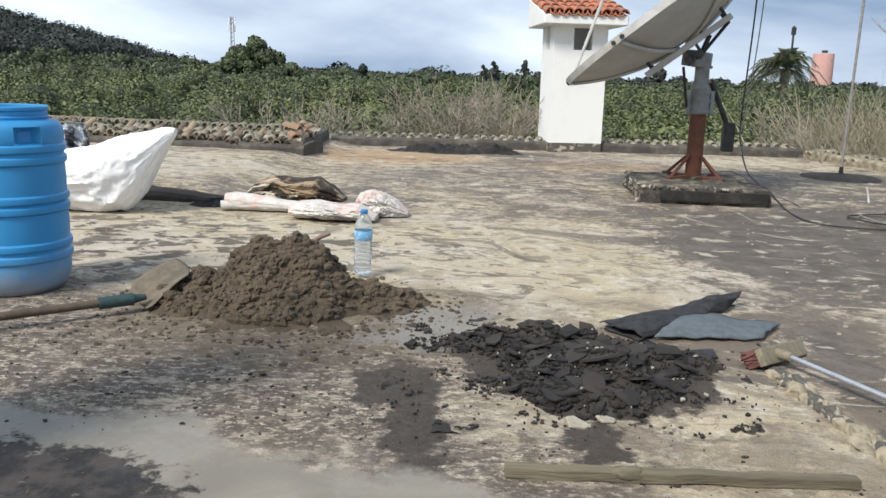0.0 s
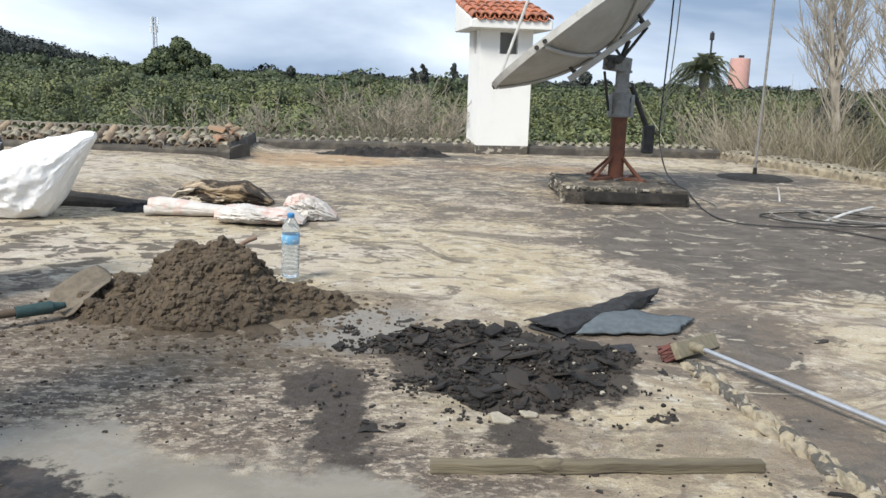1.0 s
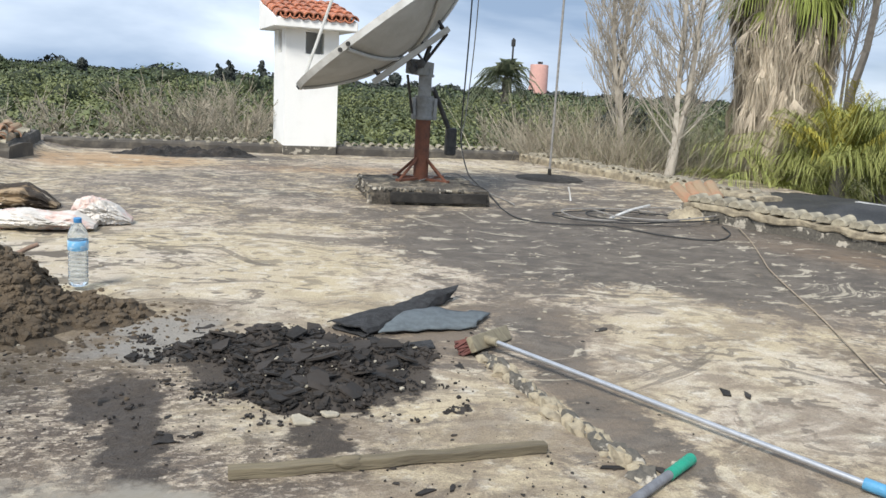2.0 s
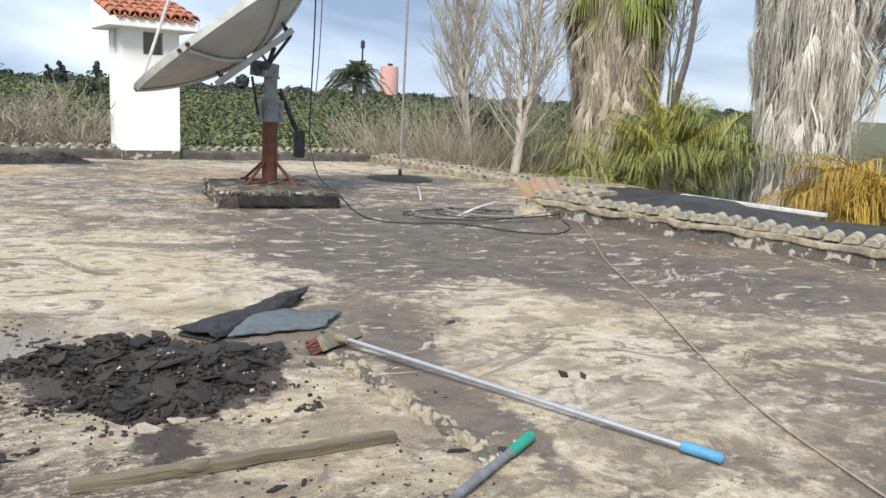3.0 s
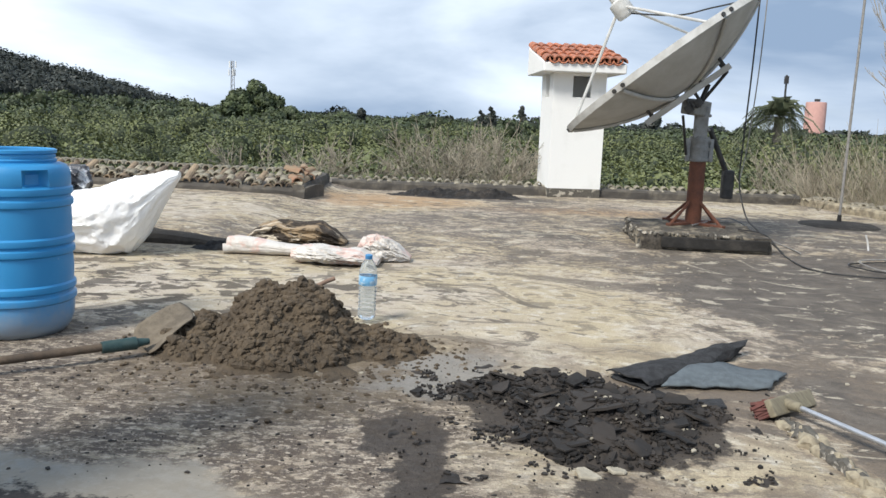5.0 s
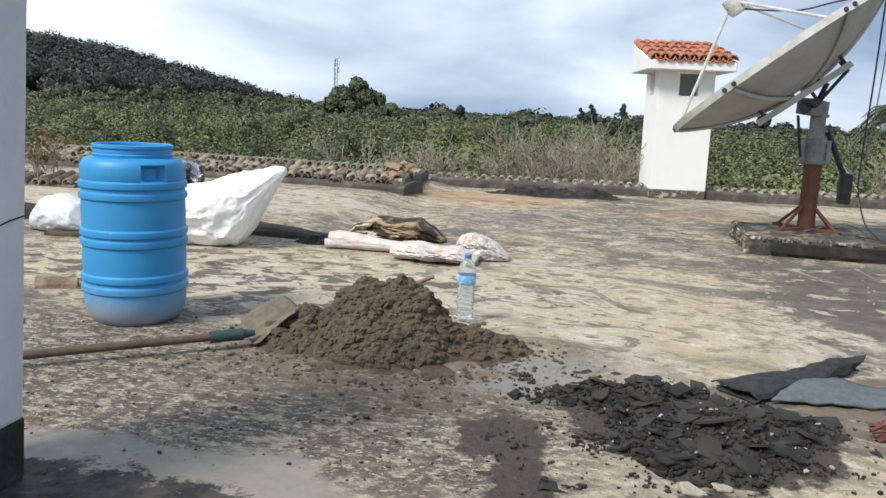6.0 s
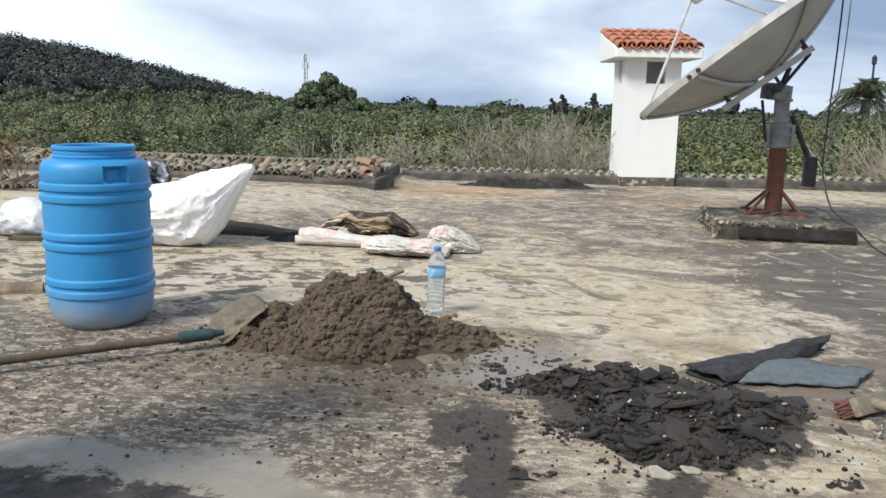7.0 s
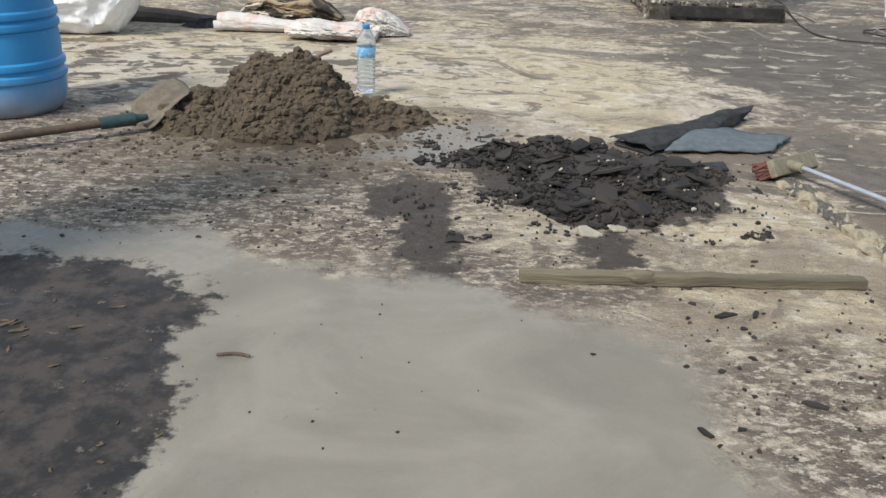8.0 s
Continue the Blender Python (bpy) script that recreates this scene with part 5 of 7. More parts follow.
poplar(6.05, 11.1, -1.0, 5.6, 0.085, 4, "leafless poplar with upright pale branches", ((-0.12, 0), (-0.22, 0.1)), 1.9, 0.12)
poplar(6.05, 9.5, -0.9, 5.2, 0.085, 8, "leafless pale-barked tree beside the roof", ((0.0, 0.0), (0.26, 0.1)), 0.9, 0.11)
bare_tree(12.2, 13.8, -1.5, 8.0, 0.12, 14, "leafless dark tree behind the palms", (0.2, 0), 3, 4, 0.42, 1.0, bark_grey)
bare_tree(14.4, 11.6, -1.5, 6.5, 0.14, 19, "leafless spreading tree behind the palms", (0.5, -0.4), 4, 4, 0.6, 0.6, bark_grey)
bare_tree(11.5, 9.0, -1.5, 7.0, 0.10, 23, "leafless grey tree between the palms", (0.0, 0), 3, 4, 0.5, 0.9, bark_grey)


def thicket(name, boxes, n, height, material, seed, label, category, lean=0.35, w=0.014):
    """Crowded thin stalks as one mass."""
    g = random.Random(seed)
    rb = Ribbons()
    for k in range(n):
        (x, y, z, sx, sy) = boxes[k % len(boxes)]
        p = Vector((x + g.uniform(-sx, sx), y + g.uniform(-sy, sy), z + g.uniform(-0.3, 0.1)))
        h = height * g.uniform(0.45, 1.1)
        d = Vector((g.gauss(0, lean), g.gauss(0, lean), 1)).normalized()
        b = Vector((g.gauss(0, 0.25), g.gauss(0, 0.25), 0)) * h
        pts = [p + d * h * s + b * s * s for s in (0, 0.35, 0.7, 1.0)]
        side = d.cross(Vector((g.gauss(0, 1), g.gauss(0, 1), 0.1))).normalized()
        rb.strip(pts, w * g.uniform(0.6, 1.4), 0.003, side)
    ob = new(name, rb.mesh(name, material))
    return tagged(ob, label, category, kind="stuff")


thicket("reeds", [(5.35, 12.0, -1.1, 0.8, 0.7), (5.9, 10.9, -1.0, 0.5, 0.8), (6.4, 10.3, -1.2, 0.5, 0.6), (5.6, 11.5, -1.0, 0.6, 0.6)], 2200, 2.0, reed_mat, 2, "thicket of dry straw-coloured reeds", "reeds", 0.3, 0.018)
thicket("undergrowth", [(6.9, 11.2, -1.4, 1.2, 1.2), (8.6, 12.4, -1.4, 1.8, 1.5), (11.5, 10.8, -1.6, 2.2, 2.0), (10.8, 7.2, -1.8, 1.5, 1.6)], 7000, 2.3, blade_mat("undergrowth_blade", (0.20, 0.21, 0.10), (0.38, 0.35, 0.23)), 3, "green and straw undergrowth below the roof edge", "undergrowth", 0.45, 0.03)


def bare_shrubs(name, places, seed, label):
    g = random.Random(seed)
    rb = Ribbons()
    for x, y, z, h, n in places:
        for k in range(n):
            a = g.random() * math.tau
            d = Vector((math.cos(a) * 0.8, math.sin(a) * 0.8, 1)).normalized()
            grow(rb, g, Vector((x + g.gauss(0, 0.4), y + g.gauss(0, 0.35), z)), d, h * 0.46, 0.011, 3, 0.75, 0.25)
    ob = new(name, rb.mesh(name, shrub_mat))
    return tagged(ob, label, "shrub", kind="stuff")


bare_shrubs("bare_shrubs", [(-2.6, 12.7, -0.6, 1.15, 12), (-1.8, 13.0, -0.65, 1.05, 10), (-0.35, 13.2, -0.6, 1.5, 18), (0.2, 13.5, -0.6, 1.35, 12), (-1.0, 13.0, -0.9, 0.9, 8), (-3.4, 12.9, -0.9, 0.8, 6), (2.6, 12.8, -1.0, 0.8, 4), (5.2, 12.2, -0.9, 1.5, 16), (5.7, 11.4, -0.9, 1.5, 14), (6.2, 10.7, -0.9, 1.3, 12), (6.7, 10.3, -0.9, 1.3, 10), (7.2, 10.9, -0.9, 1.2, 8)], 7, "leafless grey-brown shrubs behind the parapet")


# -- single far trees, masts and towers --
def crown_tree(name, x, y, top, rx, seed, label, per=900, size=0.3, lobes=6, material=None):
    g = random.Random(seed)
    base = land(x, y)
    t = thing(name, pose(x, y, base), label, "tree")
    bm = bmesh.new()
    rod(bm, (0, 0, 0), (0, 0, (top - base) * 0.6), rx * 0.09, rx * 0.05, 8)
    part("trunk", bm, bark_grey, t, "", True)
    crowns = []
    h = top - base
    for k in range(lobes):
        a, q = g.random() * math.tau, g.uniform(0.1, 0.55)
        lob = g.uniform(0.26, 0.46) if lobes < 14 else g.uniform(0.16, 0.32)
        q = g.uniform(0.0, 0.85)
        crowns.append((q * rx * math.cos(a), q * rx * math.sin(a), h * (0.25 + (0.68 - 0.5 * q) * math.sqrt(g.random())), rx * lob * 0.75, h * lob * 0.6))
    ob = new("crown", leaf_cloud("crown", crowns, size, material or wood_leaf, seed, per))
    ob.parent = t
    return t


crown_tree("broadleaf_tree", -40.5, 132, 6.4, 6.8, 3, "large dark tree standing above the orchard", 500, 0.28, 30, far_leaf)
crown_tree("broadleaf_tree", -33, 128, 2.6, 5.5, 5, "dark tree at the edge of the orchard", 400, 0.28, 20, far_leaf)
crown_tree("broadleaf_tree", -27.5, 160, 3.4, 3.5, 8, "round dark tree on the skyline", 500, 0.3, 5)
crown_tree("broadleaf_tree", 24.0, 160, 2.4, 4.5, 11, "dark tree on the skyline", 500, 0.35, 5)
crown_tree("broadleaf_tree", 30.5, 162, 3.2, 4.0, 12, "dark tree on the skyline", 500, 0.35, 5)
crown_tree("broadleaf_tree", 10.2, 19.5, 1.0, 1.5, 13, "dense dark green tree behind the reeds", 1600, 0.08, 6)


def conifer(x, y, top, rx, seed):
    g = random.Random(seed)
    base = land(x, y)
    t = thing("conifer", pose(x, y, base), "narrow dark conifer on the skyline", "conifer", "skyline conifers")
    bm = bmesh.new()
    rod(bm, (0, 0, 0), (0, 0, (top - base) * 0.95), 0.16, 0.04, 8)
    part("trunk", bm, bark_grey, t, "", True)
    h = top - base
    crowns = [(g.uniform(-0.2, 0.2), g.uniform(-0.2, 0.2), h * (0.3 + 0.66 * k / 9), rx * (1.08 - 0.1 * k) * g.uniform(0.8, 1.15), h * 0.055) for k in range(10)]
    ob = new("crown", leaf_cloud("crown", crowns, 0.26, wood_leaf, seed, 220))
    ob.parent = t


conifer(3.55, 120, 3.4, 1.3, 31)
conifer(-2.4, 121, 2.6, 1.2, 32)
conifer(-0.9, 119, 3.1, 1.25, 33)
conifer(1.7, 122, 1.6, 0.8, 34)

# palm in the orchard
t = thing("date_palm", pose(19.2, 56.5, land(19, 56)), "feathery palm standing above the orchard", "palm tree")
bm = bmesh.new()
rod(bm, (0, 0, 0), (0, 0, 5.9), 0.35, 0.28, 10)
part("trunk", bm, bark_grey, t, "", True)
rb = Ribbons()
g = random.Random(40)
for k in range(85):
    a, e_ = g.random() * math.tau, g.uniform(-0.35, 1.5)
    d = Vector((math.cos(a) * math.cos(e_), math.sin(a) * math.cos(e_), math.sin(e_)))
    ln = g.uniform(2.0, 3.0)
    pts = [Vector((0, 0, 5.9)) + d * ln * s - Vector((0, 0, 0.62 * ln * s * s * s)) for s in (0, 0.25, 0.5, 0.75, 1.0)]
    sd = d.cross(Vector((0, 0, 1))).normalized()
    rb.strip(pts, 0.06, 0.02, sd)
    for i in range(18):
        s = 0.15 + 0.85 * i / 17
        j = min(int(s * 4), 3)
        p = pts[j].lerp(pts[j + 1], s * 4 - j)
        for sg in (-1, 1):
            q = (sd * sg + (pts[j + 1] - pts[j]).normalized() * 0.6 - Vector((0, 0, 0.3))).normalized()
            rb.strip([p, p + q * 0.5], 0.08, 0.02, d)
ob = new("crown", rb.mesh("crown", blade_mat("dark_frond", (0.08, 0.10, 0.055), (0.15, 0.16, 0.095))))
ob.parent = t

metal_far = worn("mast_steel", (0.28, 0.29, 0.31), (0.2, 0.21, 0.22), 2.0, 0.6)


def cell_mast():
    x, y = -83.3, 250.0
    base = land(x, y)
    t = thing("cell_mast", pose(x, y, base), "grey lattice mast with aerials on the skyline", "mast")
    h = 17.2 - base
    for k in range(3):
        a = math.tau * k / 3
        bm = bmesh.new()
        rod(bm, (0.9 * math.cos(a), 0.9 * math.sin(a), 0), (0.45 * math.cos(a), 0.45 * math.sin(a), h), 0.12, 0.09, 6)
        part("leg", bm, metal_far, t)
    for i in range(14):
        bm = bmesh.new()
        z0, z1 = h * i / 14, h * (i + 1) / 14
        for k in range(3):
            a, b = math.tau * k / 3, math.tau * (k + 1) / 3
            r0, r1 = 0.9 - 0.45 * z0 / h, 0.9 - 0.45 * z1 / h
            rod(bm, (r0 * math.cos(a), r0 * math.sin(a), z0), (r1 * math.cos(b), r1 * math.sin(b), z1), 0.05, seg=4)
        part("lattice", bm, metal_far, t)
    for k in range(6):
        a = math.tau * k / 6
        bm = bmesh.new()
        box(bm, 1.1 * math.cos(a), 1.1 * math.sin(a), h - 1.2 - 2.4 * (k % 2), 0.35, 0.35, 2.0, None, 0.05)
        part("aerial", bm, white_wall, t, "pale panel aerial")


cell_mast()
x, y = 84.9, 250.0
t = thing("pole_mast", pose(x, y, land(x, y)), "slim dark mast on the skyline", "mast")
bm = bmesh.new()
rod(bm, (0, 0, 0), (0, 0, 18.0 - land(x, y)), 0.35, 0.3, 8)
part("pole", bm, dark_steel, t)
bm = bmesh.new()
box(bm, 0, 0, 16.5 - land(x, y), 1.1, 1.1, 2.2, None, 0.1)
part("aerial", bm, dark_steel, t, "dark aerial housing")
x, y = 93.5, 248.0
t = thing("water_tower", pose(x, y, land(x, y)), "pink water tower beyond the orchard", "water tower")
h = 10.2 - land(x, y)
bm = bmesh.new()
lathe(bm, [(3.1, 0), (3.0, h * 0.5), (2.9, h * 0.97), (2.8, h), (0.0, h + 0.2)], 28)
part("tank", bm, worn("pink_render", (0.62, 0.36, 0.31), (0.55, 0.32, 0.28), 1.0, 0.9), t, "", True)
bm = bmesh.new()
box(bm, 0.2, 0, h + 0.6, 1.3, 1.3, 0.7, None, 0.05)
part("hatch", bm, dark_steel, t, "dark hatch")

# dry weed on the low wall
t = thing("dry_weed", pose(-5.28, 7.16, 0.12), "dry brown weed growing on the low wall", "weed")
rb = Ribbons()
g = random.Random(50)
for k in range(9):
    grow(rb, g, Vector((g.gauss(0, 0.06), g.gauss(0, 0.06), -0.02)), Vector((g.gauss(0, 0.3), g.gauss(0, 0.3), 1)).normalized(), 0.2, 0.006, 2, 0.45, 0.6)
ob = new("stalk", rb.mesh("stalk", shrub_mat))
ob.parent = t
ob = new("foliage", leaf_cloud("foliage", [(g.gauss(0, 0.1), g.gauss(0, 0.1), g.uniform(0.1, 0.5), 0.09, 0.08) for k in range(9)], 0.03, dry_leaf_mat, 9, 26, 0.05))
ob.parent = t
# ---- loose things on the roof ----
white_film = worn("white_plastic_film", (0.92, 0.92, 0.915), (0.85, 0.85, 0.84), 5.0, 0.42, bump=0.6, fine=22)
thin_film = worn("cloudy_plastic_film", (0.74, 0.77, 0.80), (0.58, 0.61, 0.64), 6.0, 0.3, bump=0.5, fine=18)
foil = worn("crumpled_foil", (0.50, 0.52, 0.55), (0.02, 0.02, 0.025), 12.0, 0.3, 0.6, bump=0.8, lo=0.45, hi=0.55)


def woven_sack():
    m = Nodes("woven_sack")
    n = m.noise(3.5, 4, 0.6, distort=0.8)
    red = m.math("MULTIPLY", m.ramp(n, 0.52, 0.58), m.ramp(m.noise(16, 4, 0.7), 0.35, 0.5))
    dirt = m.ramp(m.noise(9, 6, 0.7), 0.45, 0.75)
    col = m.mix(m.math("MULTIPLY", dirt, 0.7), (0.60, 0.57, 0.53), (0.27, 0.23, 0.18))
    col = m.mix(m.math("MULTIPLY", red, 0.38), col, (0.62, 0.27, 0.20))
    m.bump(m.noise(120, 2), 0.2, 0.004)
    return m.done(col, 0.75)


def rug():
    m = Nodes("brown_rug")
    n = m.noise(4.5, 5, 0.6, distort=1.0)
    col = m.mix(m.ramp(n, 0.42, 0.56), (0.04, 0.03, 0.022), (0.32, 0.235, 0.145))
    col = m.mix(m.ramp(m.noise(3.0, 3, 0.5, vec=m.mapped((1, 5, 1)), distort=1.5), 0.60, 0.64), col, (0.55, 0.48, 0.38))
    m.bump(m.noise(70, 3), 0.4, 0.01)
    return m.done(col, 0.95)


sack_mat, rug_mat = woven_sack(), rug()
alu = worn("aluminium_tube", (0.62, 0.63, 0.65), (0.50, 0.51, 0.53), 30.0, 0.38, 0.75, bump=0.05)
blue_grip = worn("blue_grip", (0.10, 0.32, 0.52), (0.07, 0.24, 0.42), 20.0, 0.5)
green_grip = worn("green_grip", (0.012, 0.30, 0.19), (0.01, 0.22, 0.15), 20.0, 0.45)
grey_tube = worn("grey_painted_tube", (0.20, 0.21, 0.23), (0.12, 0.12, 0.13), 18.0, 0.55)
brush_wood = worn("brush_block_wood", (0.27, 0.24, 0.165), (0.17, 0.145, 0.10), 18.0, 0.75, stretch=(1, 6, 1))
bristle_red = worn("red_bristle", (0.15, 0.05, 0.04), (0.075, 0.03, 0.025), 25.0, 0.85)
rope_mat = worn("straw_rope", (0.40, 0.33, 0.24), (0.28, 0.22, 0.16), 40.0, 0.9)
white_paint = worn("white_metal", (0.70, 0.70, 0.69), (0.50, 0.49, 0.47), 12.0, 0.5)
dry_leaf = worn("dry_leaf", (0.13, 0.09, 0.055), (0.075, 0.052, 0.034), 30.0, 0.85)


def crumple(name, m, rx, ry, h, material, label, category, seed, n=70, fold=5.0, power=2.6, sharp=0.7, under=0.0, parent=None):
    """Cloth or film lying in folds: a lumpy cap over an uneven outline, closed below."""
    verts, faces = [], []
    rings = n // 2
    verts.append((0, 0, h * (0.75 + 0.3 * noise.noise(Vector((seed, 2, 1))))))
    for j in range(1, rings + 1):
        q = j / rings
        for k in range(n):
            a = math.tau * k / n
            out = 1 + 0.26 * noise.noise(Vector((math.cos(a) * 1.6 + seed, math.sin(a) * 1.6, seed))) + 0.08 * noise.noise(Vector((math.cos(a) * 5, math.sin(a) * 5 + seed, 3)))
            x, y = rx * q * math.cos(a) * out, ry * q * math.sin(a) * out
            p = Vector((x * fold / max(rx, ry) * 0.4 + seed, y * fold / max(rx, ry) * 1.1, seed * 0.7))
            ridge = 1 - abs(noise.noise(p)) * 2.2
            ridge2 = 1 - abs(noise.noise(p * 2.3 + Vector((4, 4, 4)))) * 2.2
            z = h * (1 - q ** power) * (1 - sharp + sharp * (0.65 * ridge + 0.45 * ridge2))
            lip = 0.10 * h * max(0.0, noise.noise(p * 1.7)) * q
            verts.append((x, y, max(z + lip, 0.004)))
    for k in range(n):
        faces.append((0, 1 + k, 1 + (k + 1) % n))
    for j in range(rings - 1):
        for k in range(n):
            a, b = 1 + j * n + k, 1 + j * n + (k + 1) % n
            faces.append((a, a + n, b + n, b))
    base = len(verts)
    last = 1 + (rings - 1) * n
    for k in range(n):
        x, y, z = verts[last + k]
        verts.append((x * 0.97, y * 0.97, -0.004))
    for k in range(n):
        a, b = last + k, last + (k + 1) % n
        faces.append((a, base + k, base + (k + 1) % n, b))
    faces.append(tuple(range(base, base + n))[::-1])
    ob = new(name, mesh_from(name, verts, faces, material, True))
    ob.matrix_world = m
    return tagged(ob, label, category)


def bag(name, path, radii, material, label, category, seed, squash=0.8, rings=60, seg=56, wr=0.10):
    """A filled plastic bag along a path, with pulled wrinkles running to its neck."""
    pts = smooth_path(path, 12)
    rows = []
    for i in range(rings + 1):
        s = i / rings
        f = s * (len(pts) - 1)
        k = min(int(f), len(pts) - 2)
        p = pts[k].lerp(pts[k + 1], f - k)
        d = (pts[k + 1] - pts[k]).normalized()
        side = d.cross(Vector((0, 0, 1))).normalized()
        fr = s * (len(radii) - 1)
        j = min(int(fr), len(radii) - 2)
        t = (fr - j) ** 2 * (3 - 2 * (fr - j))
        r = radii[j] * (1 - t) + radii[j + 1] * t
        rows.append((p, side * r, side.cross(d) * r * squash))
    return film_skin(name, rows, material, label, category, seed, seg, wr)


def slack_bag(name, y, slices, material, label, category, seed, rings=110, seg=96, wr=0.085):
    """A slack plastic bag standing in upright slices (x, bottom, top, half depth)."""
    rows = []
    for i in range(rings + 1):
        f = i / rings * (len(slices) - 1)
        k = min(int(f), len(slices) - 2)
        t = f - k
        x, lo, hi, w = (p + (q - p) * t for p, q in zip(slices[k], slices[k + 1]))
        rows.append((Vector((x, y, (lo + hi) / 2)), Vector((0, -w, 0)), Vector((0, 0, (hi - lo) / 2))))
    return film_skin(name, rows, material, label, category, seed, seg, wr)


def film_skin(name, rows, material, label, category, seed, seg, wr):
    """Thin film over rings (centre, side, up), pulled into folds and small creases."""
    bm = bmesh.new()
    out = []
    n = len(rows)
    for i, (p, side, up) in enumerate(rows):
        s = i / (n - 1)
        row = []
        for q in range(seg):
            a = math.tau * q / seg
            ca, sa = math.cos(a), math.sin(a)
            w = Vector((ca * 1.6 + seed, sa * 1.6, s * 2.6))
            w2 = Vector((ca * 3.4 + seed, sa * 3.4 + s * 2.0, s * 7.0))
            crease = abs(noise.noise(w2)) + 0.55 * abs(noise.noise(w2 * 2.1 + Vector((3, 1, 0)))) + 0.3 * abs(noise.noise(w2 * 4.4))
            rr = 1 + wr * 1.8 * noise.noise(w) - wr * 1.5 * crease
            flat = 1 + 0.10 * (1 - abs(ca) ** 4 - abs(sa) ** 4)
            v = p + (side * ca + up * sa) * rr * flat
            v.z = max(v.z, 0.006)
            row.append(bm.verts.new(v))
        out.append(row)
    for p, q in zip(out, out[1:]):
        for k in range(seg):
            bm.faces.new((p[k], p[(k + 1) % seg], q[(k + 1) % seg], q[k]))
    bm.faces.new(out[0])
    bm.faces.new(out[-1][::-1])
    return tagged(part(name, bm, material, None, "", True), label, category)


slack_bag("plastic_bag", 5.08, [(-3.22, 0.06, 0.24, 0.08), (-3.05, 0.0, 0.36, 0.2), (-2.8, 0.0, 0.40, 0.26), (-2.57, 0.0, 0.405, 0.28), (-2.40, 0.0, 0.43, 0.28), (-2.28, 0.0, 0.49, 0.26), (-2.19, 0.01, 0.53, 0.23), (-2.10, 0.10, 0.55, 0.19), (-2.02, 0.24, 0.56, 0.15), (-1.95, 0.36, 0.572, 0.11), (-1.89, 0.46, 0.575, 0.07), (-1.845, 0.525, 0.57, 0.03)], white_film, "bulging white plastic bag with a pulled-out neck", "plastic bag", 2)
slack_bag("plastic_bag", 5.12, [(-3.86, 0.0, 0.05, 0.04), (-3.82, 0.0, 0.16, 0.10), (-3.72, 0.0, 0.27, 0.15), (-3.6, 0.0, 0.285, 0.17), (-3.45, 0.0, 0.22, 0.16), (-3.34, 0.0, 0.06, 0.06)], thin_film, "cloudy plastic bag resting on the roof", "plastic bag", 9, 60, 64, 0.06)
bag("foil_bundle", [(-3.08, 5.6, 0.2), (-2.94, 5.6, 0.38), (-2.84, 5.6, 0.46), (-2.74, 5.58, 0.40)], [0.12, 0.17, 0.12, 0.05], foil, "crumpled bundle of silver and black foil on the kerb", "foil", 5, 1.0, 30, 32, 0.25)
rolled = slack_bag("woven_sack", 5.28, [(-1.58, 0.012, 0.12, 0.055), (-1.52, 0.0, 0.128, 0.07), (-1.38, 0.0, 0.115, 0.08), (-1.22, 0.0, 0.09, 0.08), (-1.08, 0.0, 0.078, 0.09), (-0.98, 0.0, 0.06, 0.07)], sack_mat, "empty white woven sack lying rolled on the roof", "sack", 3, 70, 64, 0.06)
bm = bmesh.new()
tube(bm, smooth_path([(-1.605, 5.235, 0.036), (-1.54, 5.25, 0.04), (-1.42, 5.26, 0.04)], 6), 0.034, 14)
part("rolled_end", bm, sack_mat, rolled, "tightly rolled end of the sack", True)
slack_bag("woven_sack", 5.08, [(-1.07, 0.02, 0.09, 0.07), (-1.0, 0.0, 0.115, 0.13), (-0.88, 0.0, 0.12, 0.17), (-0.72, 0.0, 0.095, 0.18), (-0.6, 0.0, 0.10, 0.17), (-0.48, 0.0, 0.04, 0.12)], sack_mat, "empty white woven sack with faded red print, in folds", "sack", 7, 90, 80, 0.16)
slack_bag("woven_sack", 5.26, [(-0.67, 0.0, 0.07, 0.07), (-0.63, 0.0, 0.165, 0.12), (-0.54, 0.0, 0.185, 0.15), (-0.46, 0.0, 0.16, 0.15), (-0.38, 0.0, 0.12, 0.13), (-0.29, 0.0, 0.04, 0.07)], sack_mat, "crumpled white woven sack in a heap", "sack", 12, 90, 80, 0.20)
slack_bag("rug", 5.86, [(-1.62, 0.0, 0.05, 0.1), (-1.52, 0.0, 0.14, 0.19), (-1.36, 0.0, 0.18, 0.22), (-1.22, 0.0, 0.165, 0.2), (-1.06, 0.0, 0.18, 0.2), (-0.94, 0.0, 0.12, 0.15), (-0.85, 0.0, 0.03, 0.08)], rug_mat, "folded dirty brown rug lying on the roof", "rug", 5, 90, 80, 0.13)
crumple("rag", pose(-1.72, 5.42, 0.0, 0, 0, 10), 0.16, 0.07, 0.06, felt_black, "dark rag beside the sacks", "rag", 15, fold=4)


